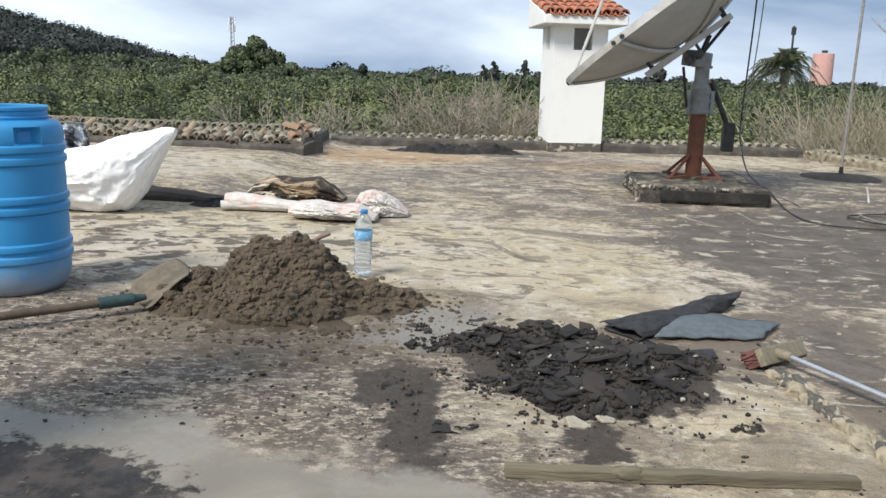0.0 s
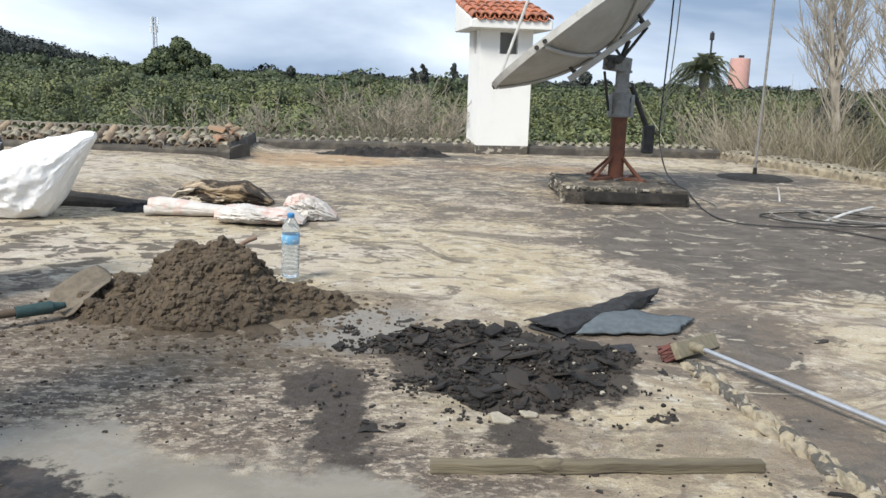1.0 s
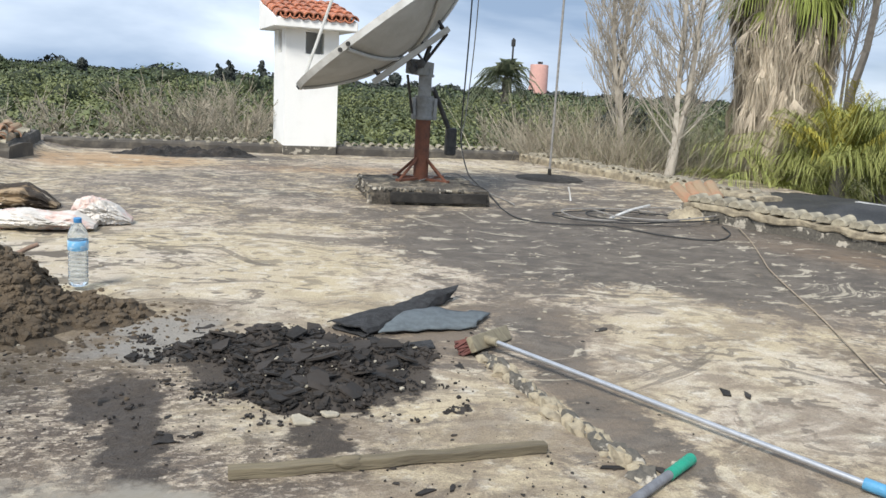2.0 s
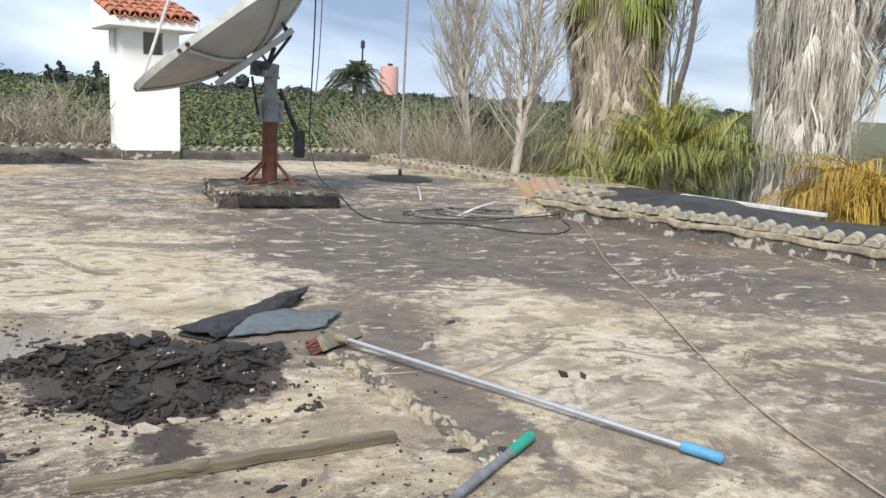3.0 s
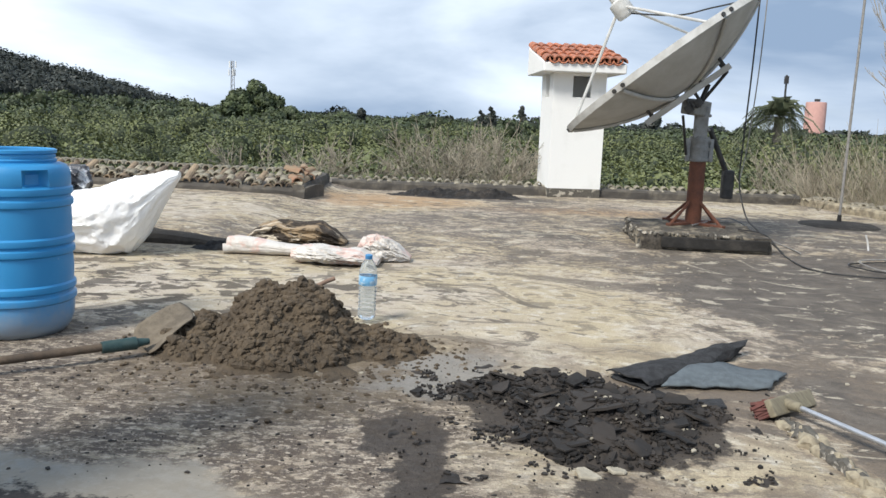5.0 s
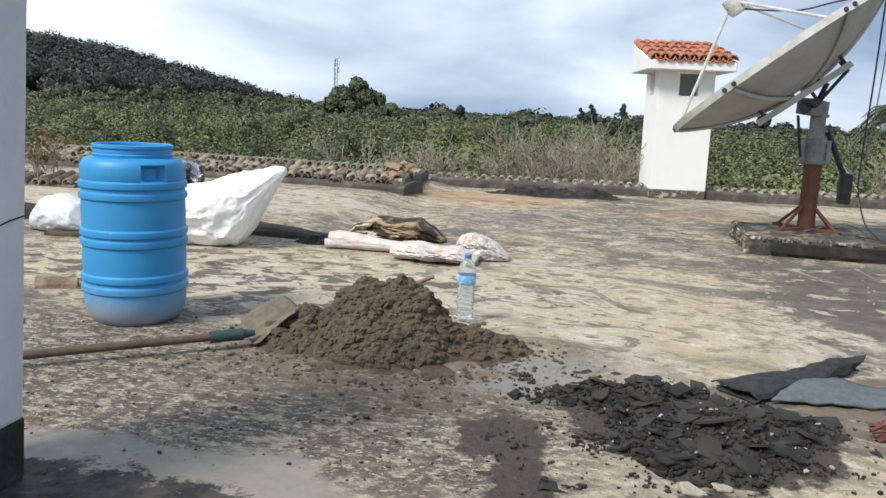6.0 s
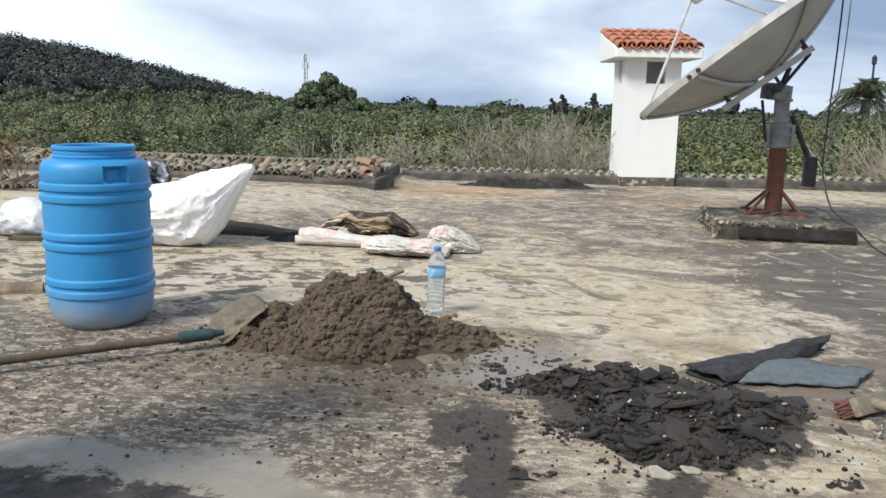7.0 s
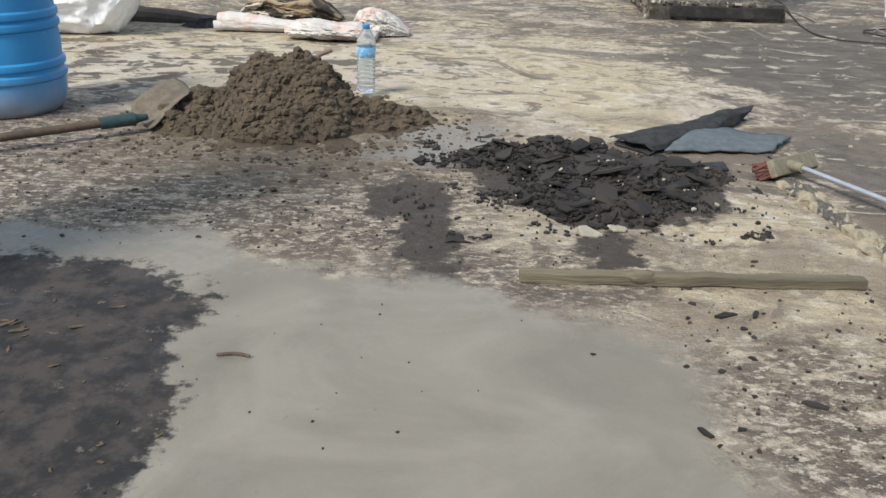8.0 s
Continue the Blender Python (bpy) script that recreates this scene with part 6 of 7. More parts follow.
# -- water bottle --
def make_bottle():
    t = thing("water_bottle", pose(-0.313, 3.53, 0.02, 2, 1.5, 0), "clear plastic water bottle with a blue label in the sand", "bottle")
    m = Nodes("clear_pet")
    pet = m.done((0.86, 0.93, 0.97), 0.08, 0.0, Transmission_Weight=0.88, IOR=1.2)
    label_m = worn("blue_label", (0.10, 0.38, 0.66), (0.45, 0.62, 0.76), 30.0, 0.4, lo=0.5, hi=0.6)
    cap_m = worn("blue_cap", (0.06, 0.25, 0.50), (0.05, 0.2, 0.42), 20, 0.45)
    prof = [(0.0, 0.004), (0.03, 0.0), (0.041, 0.008), (0.043, 0.022)]
    z = 0.03
    while z < 0.155:
        prof += [(0.043, z), (0.0395, z + 0.007), (0.043, z + 0.014)]
        z += 0.0178
    prof += [(0.0425, 0.165), (0.0425, 0.215), (0.044, 0.222), (0.042, 0.24), (0.034, 0.262), (0.022, 0.283), (0.015, 0.292), (0.0145, 0.302)]
    bm = bmesh.new()
    lathe(bm, prof, 28)
    part("body", bm, pet, t, "ribbed clear plastic body", True)
    bm = bmesh.new()
    lathe(bm, [(0.0425, 0.168), (0.0438, 0.17), (0.0438, 0.211), (0.0425, 0.213)], 28)
    part("label", bm, label_m, t, "blue and white wrap label", True)
    bm = bmesh.new()
    lathe(bm, [(0.017, 0.292), (0.0175, 0.296), (0.0175, 0.31), (0.014, 0.313), (0.0, 0.313)], 20)
    part("cap", bm, cap_m, t, "blue screw cap", True)


make_bottle()

t = thing("trowel", pose(-0.50, 3.34, 0.2, 0, 0, 0), "tool with a worn wooden handle stuck in the sand heap", "trowel")
bm = bmesh.new()
tube(bm, [(-0.09, -0.06, -0.05), (-0.03, -0.02, 0.0), (0.03, 0.02, 0.028), (0.06, 0.04, 0.038)], 0.010, 10)
part("handle", bm, worn("reddish_handle", (0.26, 0.17, 0.12), (0.18, 0.12, 0.085), 20.0, 0.7), t, "", True)
bm = bmesh.new()
box(bm, -0.17, -0.11, -0.09, 0.16, 0.1, 0.006, pose(0, 0, 0, 0, 0, 0))
part("blade", bm, steel_dirty, t)


# -- rubble of torn bitumen --
def flake(bm, g, size, thick, m):
    n = g.randint(4, 6)
    a0 = g.random() * math.tau
    top, bot = [], []
    for k in range(n):
        a = a0 + math.tau * (k + g.uniform(-0.3, 0.3)) / n
        r = size * g.uniform(0.6, 1.15)
        x, y = r * math.cos(a), r * 0.75 * math.sin(a)
        top.append(bm.verts.new(m @ Vector((x, y, thick + g.uniform(0, 0.3) * thick))))
        bot.append(bm.verts.new(m @ Vector((x, y, 0))))
    bm.faces.new(top)
    bm.faces.new(bot[::-1])
    for k in range(n):
        bm.faces.new((bot[k], bot[(k + 1) % n], top[(k + 1) % n], top[k]))


def rubble_mask(x, y):
    """1 in the thick of the torn bitumen, falling to 0 at its ragged edge."""
    out = 0.0
    for cx, cy, rx, ry in ((0.66, 2.40, 0.36, 0.36), (0.36, 2.62, 0.27, 0.17), (0.90, 2.50, 0.24, 0.14), (0.55, 2.66, 0.32, 0.17), (0.62, 2.12, 0.22, 0.14)):
        out = max(out, 1 - math.hypot((x - cx) / rx, (y - cy) / ry))
    if out < -0.12:
        return out
    return out + 0.22 * noise.noise(Vector((x * 7, y * 7, 1.7))) + 0.12 * noise.noise(Vector((x * 19, y * 19, 4.1)))


def rubble_height(x, y):
    q = max(0.0, min(1.0, rubble_mask(x, y)))
    return 0.068 * q ** 1.1 * (1 + 0.5 * noise.noise(Vector((x * 9, y * 9, 8.0))))


def make_rubble():
    n, verts, faces = 150, [], []
    for j in range(n + 1):
        for i in range(n + 1):
            x, y = -0.02 + 1.2 * i / n, 1.85 + 1.1 * j / n
            h = rubble_height(x, y)
            d, _ = noise.voronoi(Vector((x * 30, y * 30, 2.0)))
            verts.append((x, y, h + (0.012 * max(0.0, 0.6 - d[0]) if h > 0.004 else 0) - 0.008))
    for j in range(n):
        for i in range(n):
            a = j * (n + 1) + i
            f = (a, a + 1, a + n + 2, a + n + 1)
            if max(verts[k][2] for k in f) > -0.002:
                faces.append(f)
    ob = new("rubble_dust", mesh_from("rubble_dust", verts, faces, flake_mat))
    tagged(ob, "dark crumbs of old bitumen in a low heap", "rubble", kind="stuff")
    g = random.Random(5)
    bm = bmesh.new()
    k = 0
    while k < 3000:
        x, y = g.uniform(0.02, 1.14), g.uniform(1.88, 2.9)
        q = rubble_mask(x, y)
        if q < g.uniform(0.04, 0.16):
            continue
        k += 1
        s = 0.003 + (0.024 if q > 0.15 else 0.010) * g.random() ** 3.0
        t = g.choice((10, 20, 40)) if q > 0.15 else 6
        flake(bm, g, s, g.uniform(0.003, 0.007), pose(x, y, rubble_height(x, y) - 0.003, g.uniform(-t, t), g.uniform(-t, t), g.uniform(0, 360)))
    ob = part("rubble_crumbs", bm, flake_mat)
    tagged(ob, "heap of broken black bitumen flakes", "rubble", kind="stuff")
    bm = bmesh.new()
    for k in range(1100):
        a, r = g.random() * math.tau, abs(g.gauss(0, 0.5))
        x, y = 0.65 + 0.9 * r * math.cos(a), 2.3 + 0.75 * r * math.sin(a)
        if y < 1.45 or (x - 1.1) ** 2 + (y - 2.9) ** 2 < 0.03:
            continue
        flake(bm, g, 0.0015 + 0.010 * g.random() ** 4, g.uniform(0.001, 0.004), pose(x, y, lumpy(x, y), g.uniform(-10, 10), g.uniform(-10, 10), g.uniform(0, 360)))
    for k in range(200):
        x, y = g.uniform(0.7, 1.45), g.uniform(0.9, 1.7)
        flake(bm, g, 0.002 + 0.009 * g.random() ** 3, g.uniform(0.001, 0.004), pose(x, y, lumpy(x, y), 0, 0, g.uniform(0, 360)))
    for k in range(700):
        x, y = g.uniform(-2.2, 0.3), g.uniform(1.75, 3.0)
        flake(bm, g, 0.002 + 0.009 * g.random() ** 3, g.uniform(0.001, 0.004), pose(x, y, lumpy(x, y), 0, 0, g.uniform(0, 360)))
    tagged(part("bitumen_crumbs", bm, flake_mat), "scattered crumbs of black bitumen on the roof", "rubble", kind="stuff")
    # larger torn sheets, tilted on one another
    k = 0
    while k < 52:
        x, y = g.uniform(0.2, 1.02), g.uniform(2.05, 2.75)
        if rubble_mask(x, y) < 0.16:
            continue
        k += 1
        bm = bmesh.new()
        flake(bm, g, g.uniform(0.025, 0.072), g.uniform(0.004, 0.008), Matrix())
        ob = part("bitumen_piece", bm, flake_mat)
        ob.matrix_world = pose(x, y, rubble_height(x, y) + 0.003, g.uniform(-26, 26), g.uniform(-26, 26), g.uniform(0, 360))
        tagged(ob, "torn flake of black bitumen on the rubble heap", "bitumen flake", "torn bitumen flakes")
    bm = bmesh.new()
    k = 0
    while k < 40:
        x, y = g.uniform(0.15, 1.05), g.uniform(2.0, 2.75)
        if rubble_mask(x, y) < 0.03:
            continue
        k += 1
        flake(bm, g, 0.003 + 0.009 * g.random() ** 2, 0.004, pose(x, y, rubble_height(x, y) + 0.007, g.uniform(-20, 20), g.uniform(-20, 20), g.uniform(0, 360)))
    tagged(part("rubble_chips", bm, pale_stone), "pale chips of screed among the torn bitumen", "rubble", kind="stuff")
    for x, y, s in ((0.574, 1.955, 0.05), (0.66, 1.99, 0.035), (1.56, 1.53, 0.03), (1.42, 1.47, 0.035)):
        bm = bmesh.new()
        flake(bm, g, s, 0.011, Matrix())
        bmesh.ops.bevel(bm, geom=list(bm.edges), offset=0.004, segments=1, affect="EDGES")
        ob = part("stone_chip", bm, pale_stone)
        ob.matrix_world = pose(x, y, -0.002, g.uniform(-6, 6), g.uniform(-6, 6), g.uniform(0, 360))
        tagged(ob, "pale broken chip of screed on the roof", "stone", "pale screed chips")
    for x, y, s in ((0.84, 1.49, 0.035), (0.91, 1.50, 0.022), (0.92, 1.14, 0.03), (0.69, 1.03, 0.02), (1.91, 2.77, 0.045), (2.03, 2.02, 0.06), (2.10, 2.0, 0.04), (1.5, 1.50, 0.05), (1.47, 1.58, 0.045), (1.38, 1.55, 0.04)):
        bm = bmesh.new()
        flake(bm, g, s * 0.8, 0.005, Matrix.Diagonal((1.3, 0.6, 1, 1)))
        ob = part("bitumen_piece", bm, flake_mat)
        ob.matrix_world = pose(x, y, lumpy(x, y), g.uniform(-5, 5), g.uniform(-5, 5), g.uniform(0, 360))
        tagged(ob, "loose black bitumen flake lying on the screed", "bitumen flake", "torn bitumen flakes")


make_rubble()


# -- roofing felt --
def make_felt():
    # a strip folded over on itself, open at its wide end and narrowing to a torn tail
    a, b = Vector((0.815, 2.79, 0.0)), Vector((1.345, 3.285, 0.0))
    d = (b - a).normalized()
    side = Vector((d.y, -d.x, 0))
    bm = bmesh.new()
    rows = []
    for i in range(37):
        s = i / 36
        w = 1.0 - 0.62 * s
        lift = 0.75 + 0.25 * math.sin(s * 9) * s
        prof = [(-0.085, 0.006), (-0.02, 0.005), (0.05, 0.005), (0.088, 0.008), (0.100, 0.022), (0.092, 0.046), (0.055, 0.055), (0.0, 0.058), (-0.05, 0.056), (-0.094, 0.05), (-0.112, 0.034)]
        row = []
        for k, (u, z) in enumerate(prof):
            p = a + d * (b - a).length * s + side * u * w
            j = noise.noise(Vector((s * 4, k * 0.22, 1.0)))
            ragged = d * (0.045 * noise.noise(Vector((k * 0.9, s > 0.5, 2))) if i in (0, 36) else 0)
            row.append(bm.verts.new(p + Vector((0, 0, z * lift + 0.016 * j * (k > 4) )) + side * 0.016 * noise.noise(Vector((s * 11, k * 0.3, 7))) + ragged))
        rows.append(row)
    for p, q in zip(rows, rows[1:]):
        for k in range(len(p) - 1):
            bm.faces.new((p[k], q[k], q[k + 1], p[k + 1]))
    ob = part("roofing_felt", bm, felt_black, None, "", True)
    md = ob.modifiers.new("thickness", "SOLIDIFY")
    md.thickness = 0.006
    tagged(ob, "folded strip of black roofing felt on the roof", "roofing felt")
    bm = bmesh.new()
    rows = []
    c00, c10, c11, c01 = Vector((0.93, 2.755, 0)), Vector((1.345, 2.80, 0)), Vector((1.475, 3.0, 0)), Vector((1.20, 3.10, 0))
    for i in range(25):
        row = []
        for j in range(13):
            u, v = i / 24, j / 12
            p = c00 * (1 - u) * (1 - v) + c10 * u * (1 - v) + c11 * u * v + c01 * (1 - u) * v
            p += Vector((0.012 * noise.noise(Vector((u * 9, v * 9, 1))), 0.012 * noise.noise(Vector((u * 9, v * 9, 6))), 0))
            z = 0.010 + 0.030 * math.sin(math.pi * min(1, v * 1.1)) * (1 - 0.6 * u) + 0.012 * noise.noise(Vector((u * 3, v * 3, 5)))
            row.append(bm.verts.new((p.x, p.y, max(z, 0.006))))
        rows.append(row)
    for p, q in zip(rows, rows[1:]):
        for k in range(12):
            bm.faces.new((p[k], q[k], q[k + 1], p[k + 1]))
    ob = part("roofing_felt", bm, felt_grey, None, "", True)
    md = ob.modifiers.new("thickness", "SOLIDIFY")
    md.thickness = 0.008
    tagged(ob, "offcut of blue-grey mineral roofing felt beside the black strip", "roofing felt")
    bm = bmesh.new()
    g = random.Random(3)
    flake(bm, g, 0.16, 0.006, pose(1.0, 2.58, 0.004, 0, 0, 20) @ Matrix.Diagonal((1.2, 0.6, 1, 1)))
    tagged(part("roofing_felt", bm, felt_black), "torn flat scrap of black roofing felt", "roofing felt")
    bm = bmesh.new()
    flake(bm, g, 0.10, 0.006, pose(1.31, 3.24, 0.045, 8, -6, 40) @ Matrix.Diagonal((1.3, 0.5, 1, 1)))
    tagged(part("roofing_felt", bm, felt_black), "torn curled scrap of black roofing felt", "roofing felt")


make_felt()


# -- brush on a long tube --
def make_brush():
    head = Vector((1.31, 2.55, 0.05))
    t = thing("deck_brush", Matrix.Translation(head), "long-handled brush with a wooden block and red bristles", "brush")
    tip = Vector((2.05, 1.235, 0.02))
    d = (tip - head).normalized()
    m = pose(0, 0, -0.012, 58, 4, 44)
    bm = bmesh.new()
    box(bm, 0.045, 0, 0.0, 0.30, 0.062, 0.026, m, 0.006)
    part("block", bm, brush_wood, t, "pale wooden block")
    g = random.Random(6)
    bm = bmesh.new()
    for i in range(110):
        x, y = -0.10 + 0.15 * (i % 22) / 21, -0.022 + 0.044 * (i // 22) / 4
        w = max(0.0, -x) * 0.5
        p = m @ Vector((x, y, -0.012))
        q = m @ Vector((x + g.uniform(-0.012, 0.012) - w * 0.4, y + g.uniform(-0.01, 0.01), -0.055 + g.uniform(-0.006, 0.006)))
        q.z = max(q.z, -0.048)
        rod(bm, p, q, 0.006, 0.008, 4)
    part("bristles", bm, bristle_red, t, "worn red-brown bristles")
    bm = bmesh.new()
    rod(bm, m @ Vector((0.0, 0, 0.01)), d * 0.07, 0.02, 0.016, 14)
    part("ferrule", bm, brush_wood, t, "pale socket", True)
    bm = bmesh.new()
    end = tip - head
    rod(bm, d * 0.06, end - d * 0.11, 0.0092, seg=16)
    part("tube", bm, alu, t, "bare aluminium tube", True)
    bm = bmesh.new()
    rod(bm, end - d * 0.115, end, 0.0165, seg=16)
    rod(bm, end, end + d * 0.008, 0.0165, 0.008, seg=16)
    part("grip", bm, blue_grip, t, "blue plastic grip", True)


make_brush()


def make_squeegee():
    a, b = Vector((1.60, 1.535, 0.02)), Vector((0.98, 1.10, 0.02))
    t = thing("squeegee", Matrix.Translation(a), "grey-handled squeegee with a green grip on the roof", "squeegee")
    d = (b - a).normalized()
    bm = bmesh.new()
    rod(bm, (0, 0, 0), d * 0.135, 0.017, 0.0155, 16)
    rod(bm, -d * 0.008, (0, 0, 0), 0.009, 0.017, 16)
    part("grip", bm, green_grip, t, "green plastic grip", True)
    bm = bmesh.new()
    rod(bm, d * 0.13, d * 0.46, 0.013, seg=14)
    part("tube", bm, grey_tube, t, "grey painted tube", True)


make_squeegee()


def make_plank():
    a, b = Vector((0.365, 1.628, 0)), Vector((1.225, 1.668, 0))
    m = frame_map((a + b) / 2 + Vector((0, 0, 0.016)), b - a)
    bm = bmesh.new()
    box(bm, 0, 0, 0.0, (b - a).length, 0.032, 0.028, None, 0.003)
    bmesh.ops.subdivide_edges(bm, edges=[ed for ed in bm.edges if ed.calc_length() > 0.5], cuts=30)
    for v in bm.verts:
        v.co += Vector((0, 0.006 * noise.noise(v.co * 9), 0.004 * noise.noise(v.co * 11 + Vector((3, 0, 0)))))
    ob = part("wooden_batten", bm, lumber)
    ob.matrix_world = m
    tagged(ob, "cement-stained wooden batten lying on the roof", "batten")
    bm = bmesh.new()
    bmesh.ops.create_icosphere(bm, subdivisions=3, radius=1.0)
    for v in bm.verts:
        v.co = Vector((v.co.x * 0.05, v.co.y * 0.021, v.co.z * 0.018)) * (1 + 0.25 * noise.noise(v.co * 2))
    part("cement_lump", bm, lumber, ob, "lump of dried cement", True).matrix_parent_inverse = Matrix()
    ob.children[0].location = (-0.13, 0, 0.004)


make_plank()


# -- mast, cables, ropes --
def cable(name, pts, r, material, label, category="cable", steps=8):
    bm = bmesh.new()
    tube(bm, smooth_path(pts, steps), r, 6)
    return tagged(part(name, bm, material, None, "", True), label, category)


t = thing("antenna_mast", pose(3.97, 8.66, 0), "slim pale antenna mast with a dark foot", "mast")
bm = bmesh.new()
rod(bm, (0, 0, 0.1), (0.03, 0.02, 5.6), 0.014, 0.012, 12)
part("pole", bm, grey_cable, t, "", True)
bm = bmesh.new()
rod(bm, (0, 0, 0.0), (0, 0, 0.12), 0.026, 0.020, 12)
part("sleeve", bm, black_paint, t, "dark foot sleeve", True)
bm = bmesh.new()
lathe(bm, [(0.0, -0.01), (0.42, -0.01), (0.38, 0.018), (0.2, 0.03), (0.06, 0.045), (0.0, 0.05)], 26)
for v in bm.verts:
    v.co += Vector((0.05 * noise.noise(v.co * 5), 0.05 * noise.noise(v.co * 5 + Vector((2, 2, 2))), 0))
part("bitumen_collar", bm, black_paint, t, "black bitumen collar", True)

for k, (dx, r) in enumerate(((0.0, 0.007), (0.06, 0.005))):
    cable("hanging_cable", [(2.50 + dx, 7.1, 5.4), (2.47 + dx, 7.1, 3.0), (2.45 + dx, 7.1, 1.6), (2.42 + dx * 0.6, 7.08, 0.8), (2.40, 7.0, 0.5), (2.45, 6.9, 0.24), (2.5, 6.75, 0.15), (2.6, 6.35, 0.012)], r, grey_cable if k else black_rubber, "grey cable hanging down to the plinth" if k else "black cable hanging down to the plinth")
cable("floor_cable", [(2.35, 6.75, 0.145), (2.48, 6.45, 0.14), (2.56, 6.2, 0.015), (2.55, 5.6, 0.01), (2.85, 5.4, 0.01), (3.17, 5.35, 0.01), (3.45, 4.95, 0.01), (3.75, 4.8, 0.01), (4.04, 5.05, 0.01), (4.2, 5.4, 0.01)], 0.006, black_rubber, "black cable lying slack across the roof")
cable("floor_cable", [(2.0, 6.9, 0.145), (2.52, 7.6, 0.14), (2.76, 7.4, 0.01), (2.76, 6.52, 0.01), (2.74, 6.35, 0.01)], 0.006, grey_cable, "grey cable lying beside the plinth")
g = random.Random(17)
for k in range(4):
    cx, cy, rr = 3.45 + 0.12 * k, 5.75 + g.uniform(-0.15, 0.1), g.uniform(0.28, 0.48)
    pts = [(cx + rr * 1.35 * math.cos(a) + g.uniform(-0.05, 0.05), cy + rr * 0.7 * math.sin(a) + g.uniform(-0.05, 0.05), 0.012 + 0.012 * k + g.uniform(0, 0.02)) for a in [i * 0.75 + k for i in range(8)]]
    cable("coiled_cable", pts, 0.006, grey_cable if k % 2 else black_rubber, "loose coil of grey cable on the roof" if k % 2 else "loose coil of black cable on the roof")
cable("cable_end", [(3.3, 5.6, 0.03), (3.6, 5.85, 0.06), (3.99, 6.24, 0.05)], 0.012, white_paint, "white cable stretched over the coils")
cable("cable_stub", [(3.46, 6.79, 0.0), (3.45, 6.8, 0.07), (3.43, 6.8, 0.13)], 0.008, white_paint, "white cable end sticking up from the roof")
cable("rope", [(4.28, 5.3, 0.02), (4.02, 4.75, 0.008), (3.72, 4.2, 0.008), (3.49, 3.77, 0.008), (3.07, 2.81, 0.008), (2.68, 1.98, 0.008), (2.46, 1.43, 0.008), (2.3, 0.8, 0.008)], 0.004, rope_mat, "thin straw-coloured rope lying across the roof", "rope")
cable("twig", [(-0.27, 1.21, 0.006), (-0.23, 1.212, 0.01), (-0.2, 1.21, 0.006)], 0.0035, dry_leaf, "small dry twig on the wet cement", "twig", 3)

# leaf litter on the bitumen patch and crumbs on the slurry
g = random.Random(77)
bm = bmesh.new()
for k in range(150):
    a, r = g.random() * math.tau, math.sqrt(g.random())
    x, y = -1.0 + 0.72 * r * math.cos(a), 0.92 + 0.72 * r * math.sin(a)
    flake(bm, g, 0.004 + 0.02 * g.random() ** 2, 0.0015, pose(x, y, lumpy(x, y) + 0.001, g.uniform(-14, 14), g.uniform(-14, 14), g.uniform(0, 360)) @ Matrix.Diagonal((1.4, 0.7, 1, 1)))
tagged(part("leaf_litter", bm, dry_leaf), "dry brown leaf litter on the bitumen patch", "leaf litter", kind="stuff")
bm = bmesh.new()
for k in range(26):
    x, y = g.uniform(-0.35, 0.8), g.uniform(0.6, 1.5)
    flake(bm, g, 0.0015 + 0.007 * g.random() ** 4, 0.002, pose(x, y, lumpy(x, y), 0, 0, g.uniform(0, 360)))
tagged(part("slurry_crumbs", bm, flake_mat), "dark crumbs on the wet cement", "rubble", kind="stuff")

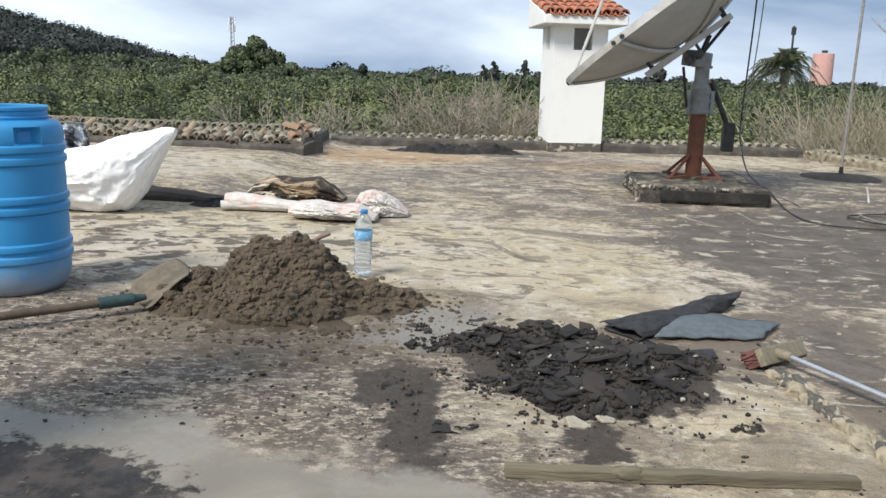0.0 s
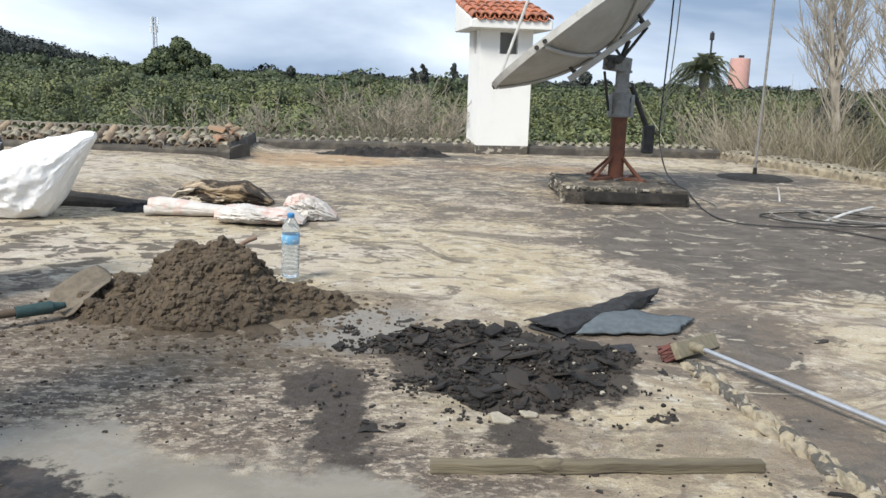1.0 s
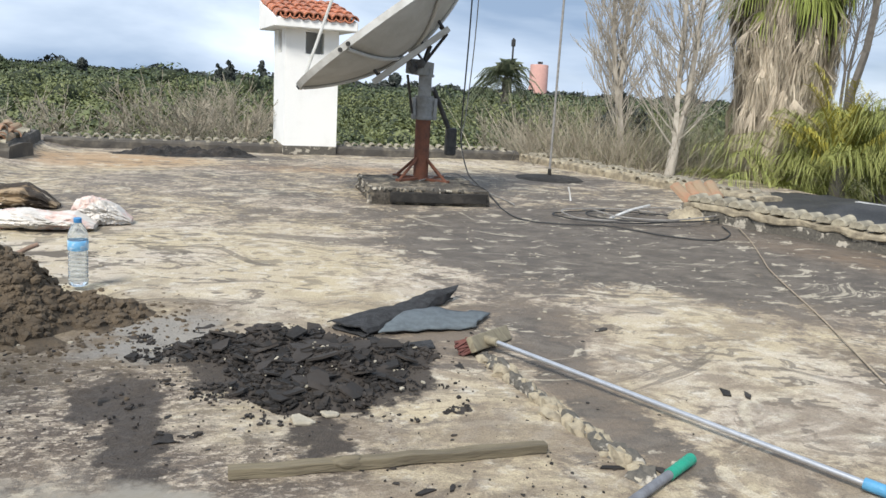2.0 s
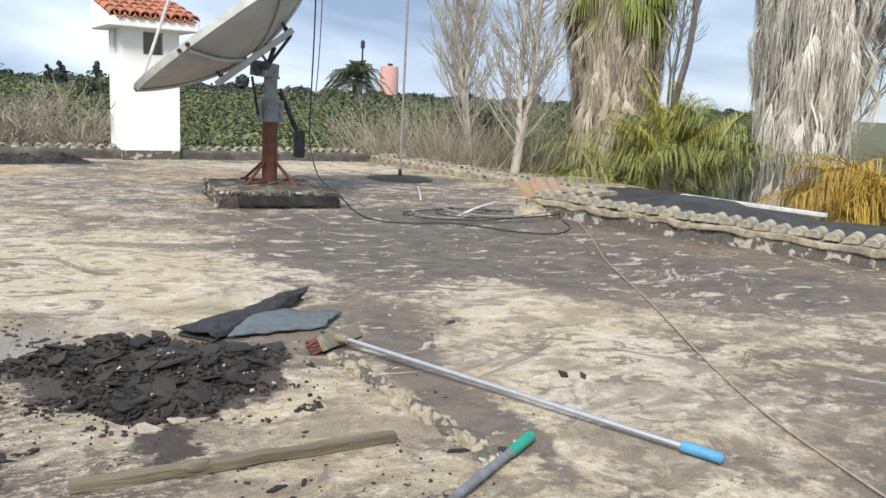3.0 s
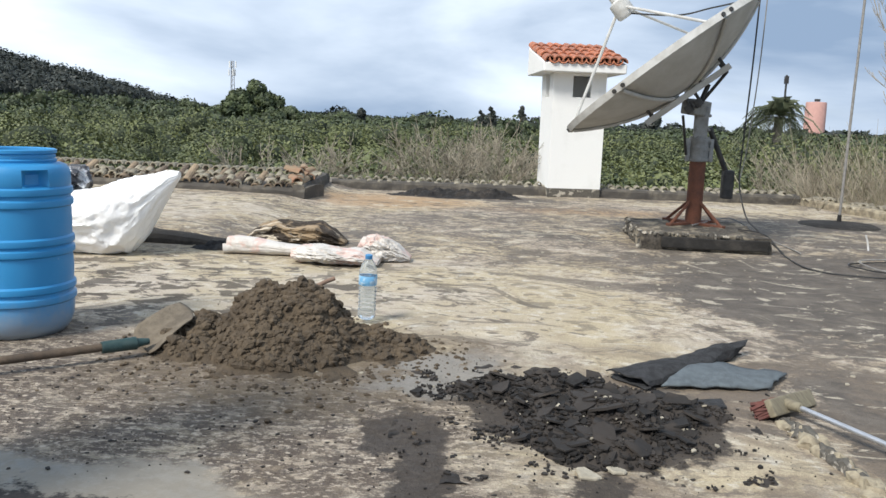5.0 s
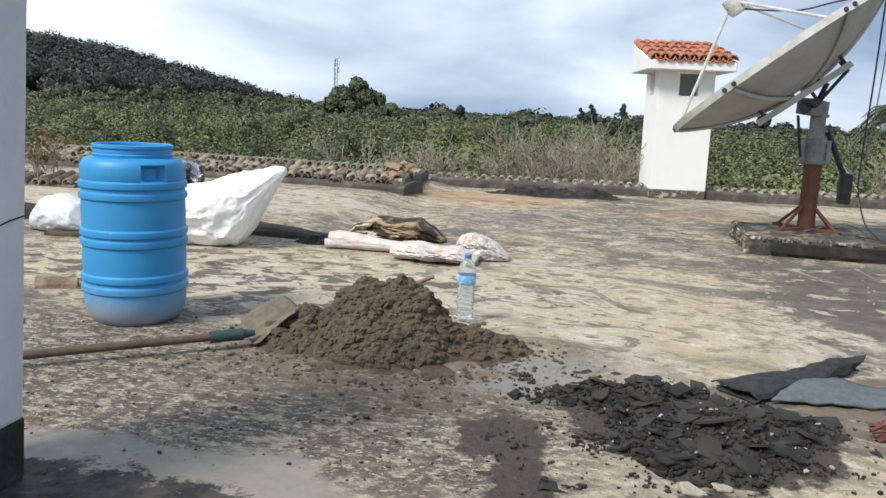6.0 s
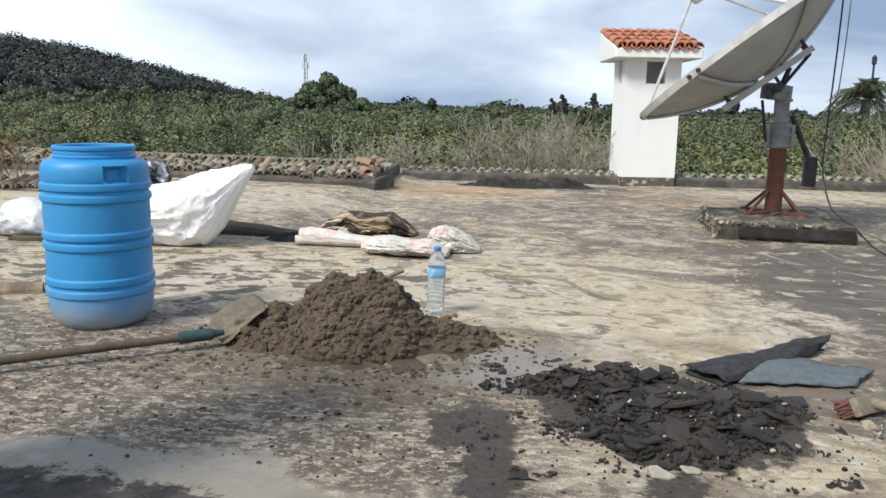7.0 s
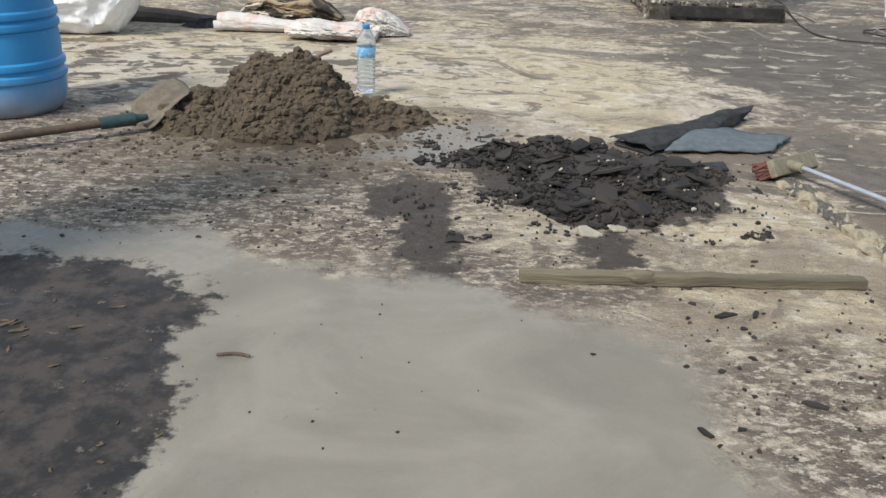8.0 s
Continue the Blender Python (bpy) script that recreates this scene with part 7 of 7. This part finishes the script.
# -- broken tiles at the end of the eave --
red_tile = mesh_of("spare_tile", barrel_tile(0.22, 0.075, 0.062, 0.015), tile_broken)
g = random.Random(9)
for k in range(4):
    ob = new("roof_tile", red_tile)
    ob.matrix_world = pose(4.22 + 0.075 * k + g.uniform(-0.02, 0.02), 5.96 - 0.02 * k, 0.11 + 0.01 * k, 38 + g.uniform(-8, 8), 12 + g.uniform(-12, 12), 20 + g.uniform(-14, 14))
    tagged(ob, "spare red-brown clay tile leaning in a stack", "roof tile", "stacked clay tiles")
crumple("mortar_lump", pose(4.30, 5.86, 0.0), 0.34, 0.22, 0.13, mortar, "lump of broken mortar under the spare tiles", "mortar", 21, fold=7)
ob = new("broken_tile", mesh_of("broken_tile", barrel_tile(0.2, 0.06, 0.05, 0.014), tile_old))
ob.matrix_world = pose(-2.56, 3.45, 0.0, 0, 0, -60)
tagged(ob, "broken half-round clay tile lying on the roof", "roof tile")
bm = bmesh.new()
box(bm, 0, 0, 0, 1.5, 0.07, 0.035, None, 0.005)
ob = part("white_batten", bm, white_paint)
ob.matrix_world = pose(6.46, 5.55, 0.11, 0, 0, -72)
tagged(ob, "white-painted batten on the black membrane", "batten")
bm = bmesh.new()
box(bm, 0, 0, 0.012, 0.42, 0.12, 0.024, None, 0.003)
ob = part("wooden_board", bm, handle_wood)
ob.matrix_world = pose(-3.4, 4.98, 0.004, 0, 0, 8)
tagged(ob, "short brown board under the plastic bag", "board")

heap("dirt_heap", -0.25, 10.25, ((0.0, 0.0, 0.95, 0.34, 0.07), (0.45, 0.05, 0.4, 0.25, 0.1), (-0.4, 0.0, 0.3, 0.2, 0.08)), (2.4, 1.0), 90, flake_mat, "low heap of dark dirt and rubble by the parapet", "dirt", 9.0, 14, 0.05, 0.03)

# pale crumbs over the screed
bm = bmesh.new()
for k in range(420):
    x, y = g.uniform(-2.5, 4.2), g.uniform(2.6, 7.5)
    flake(bm, g, g.uniform(0.004, 0.016), g.uniform(0.002, 0.006), pose(x, y, lumpy(x, y), 0, 0, g.uniform(0, 360)))
tagged(part("pale_crumbs", bm, pale_stone), "pale crumbs of broken screed on the roof", "rubble", kind="stuff")
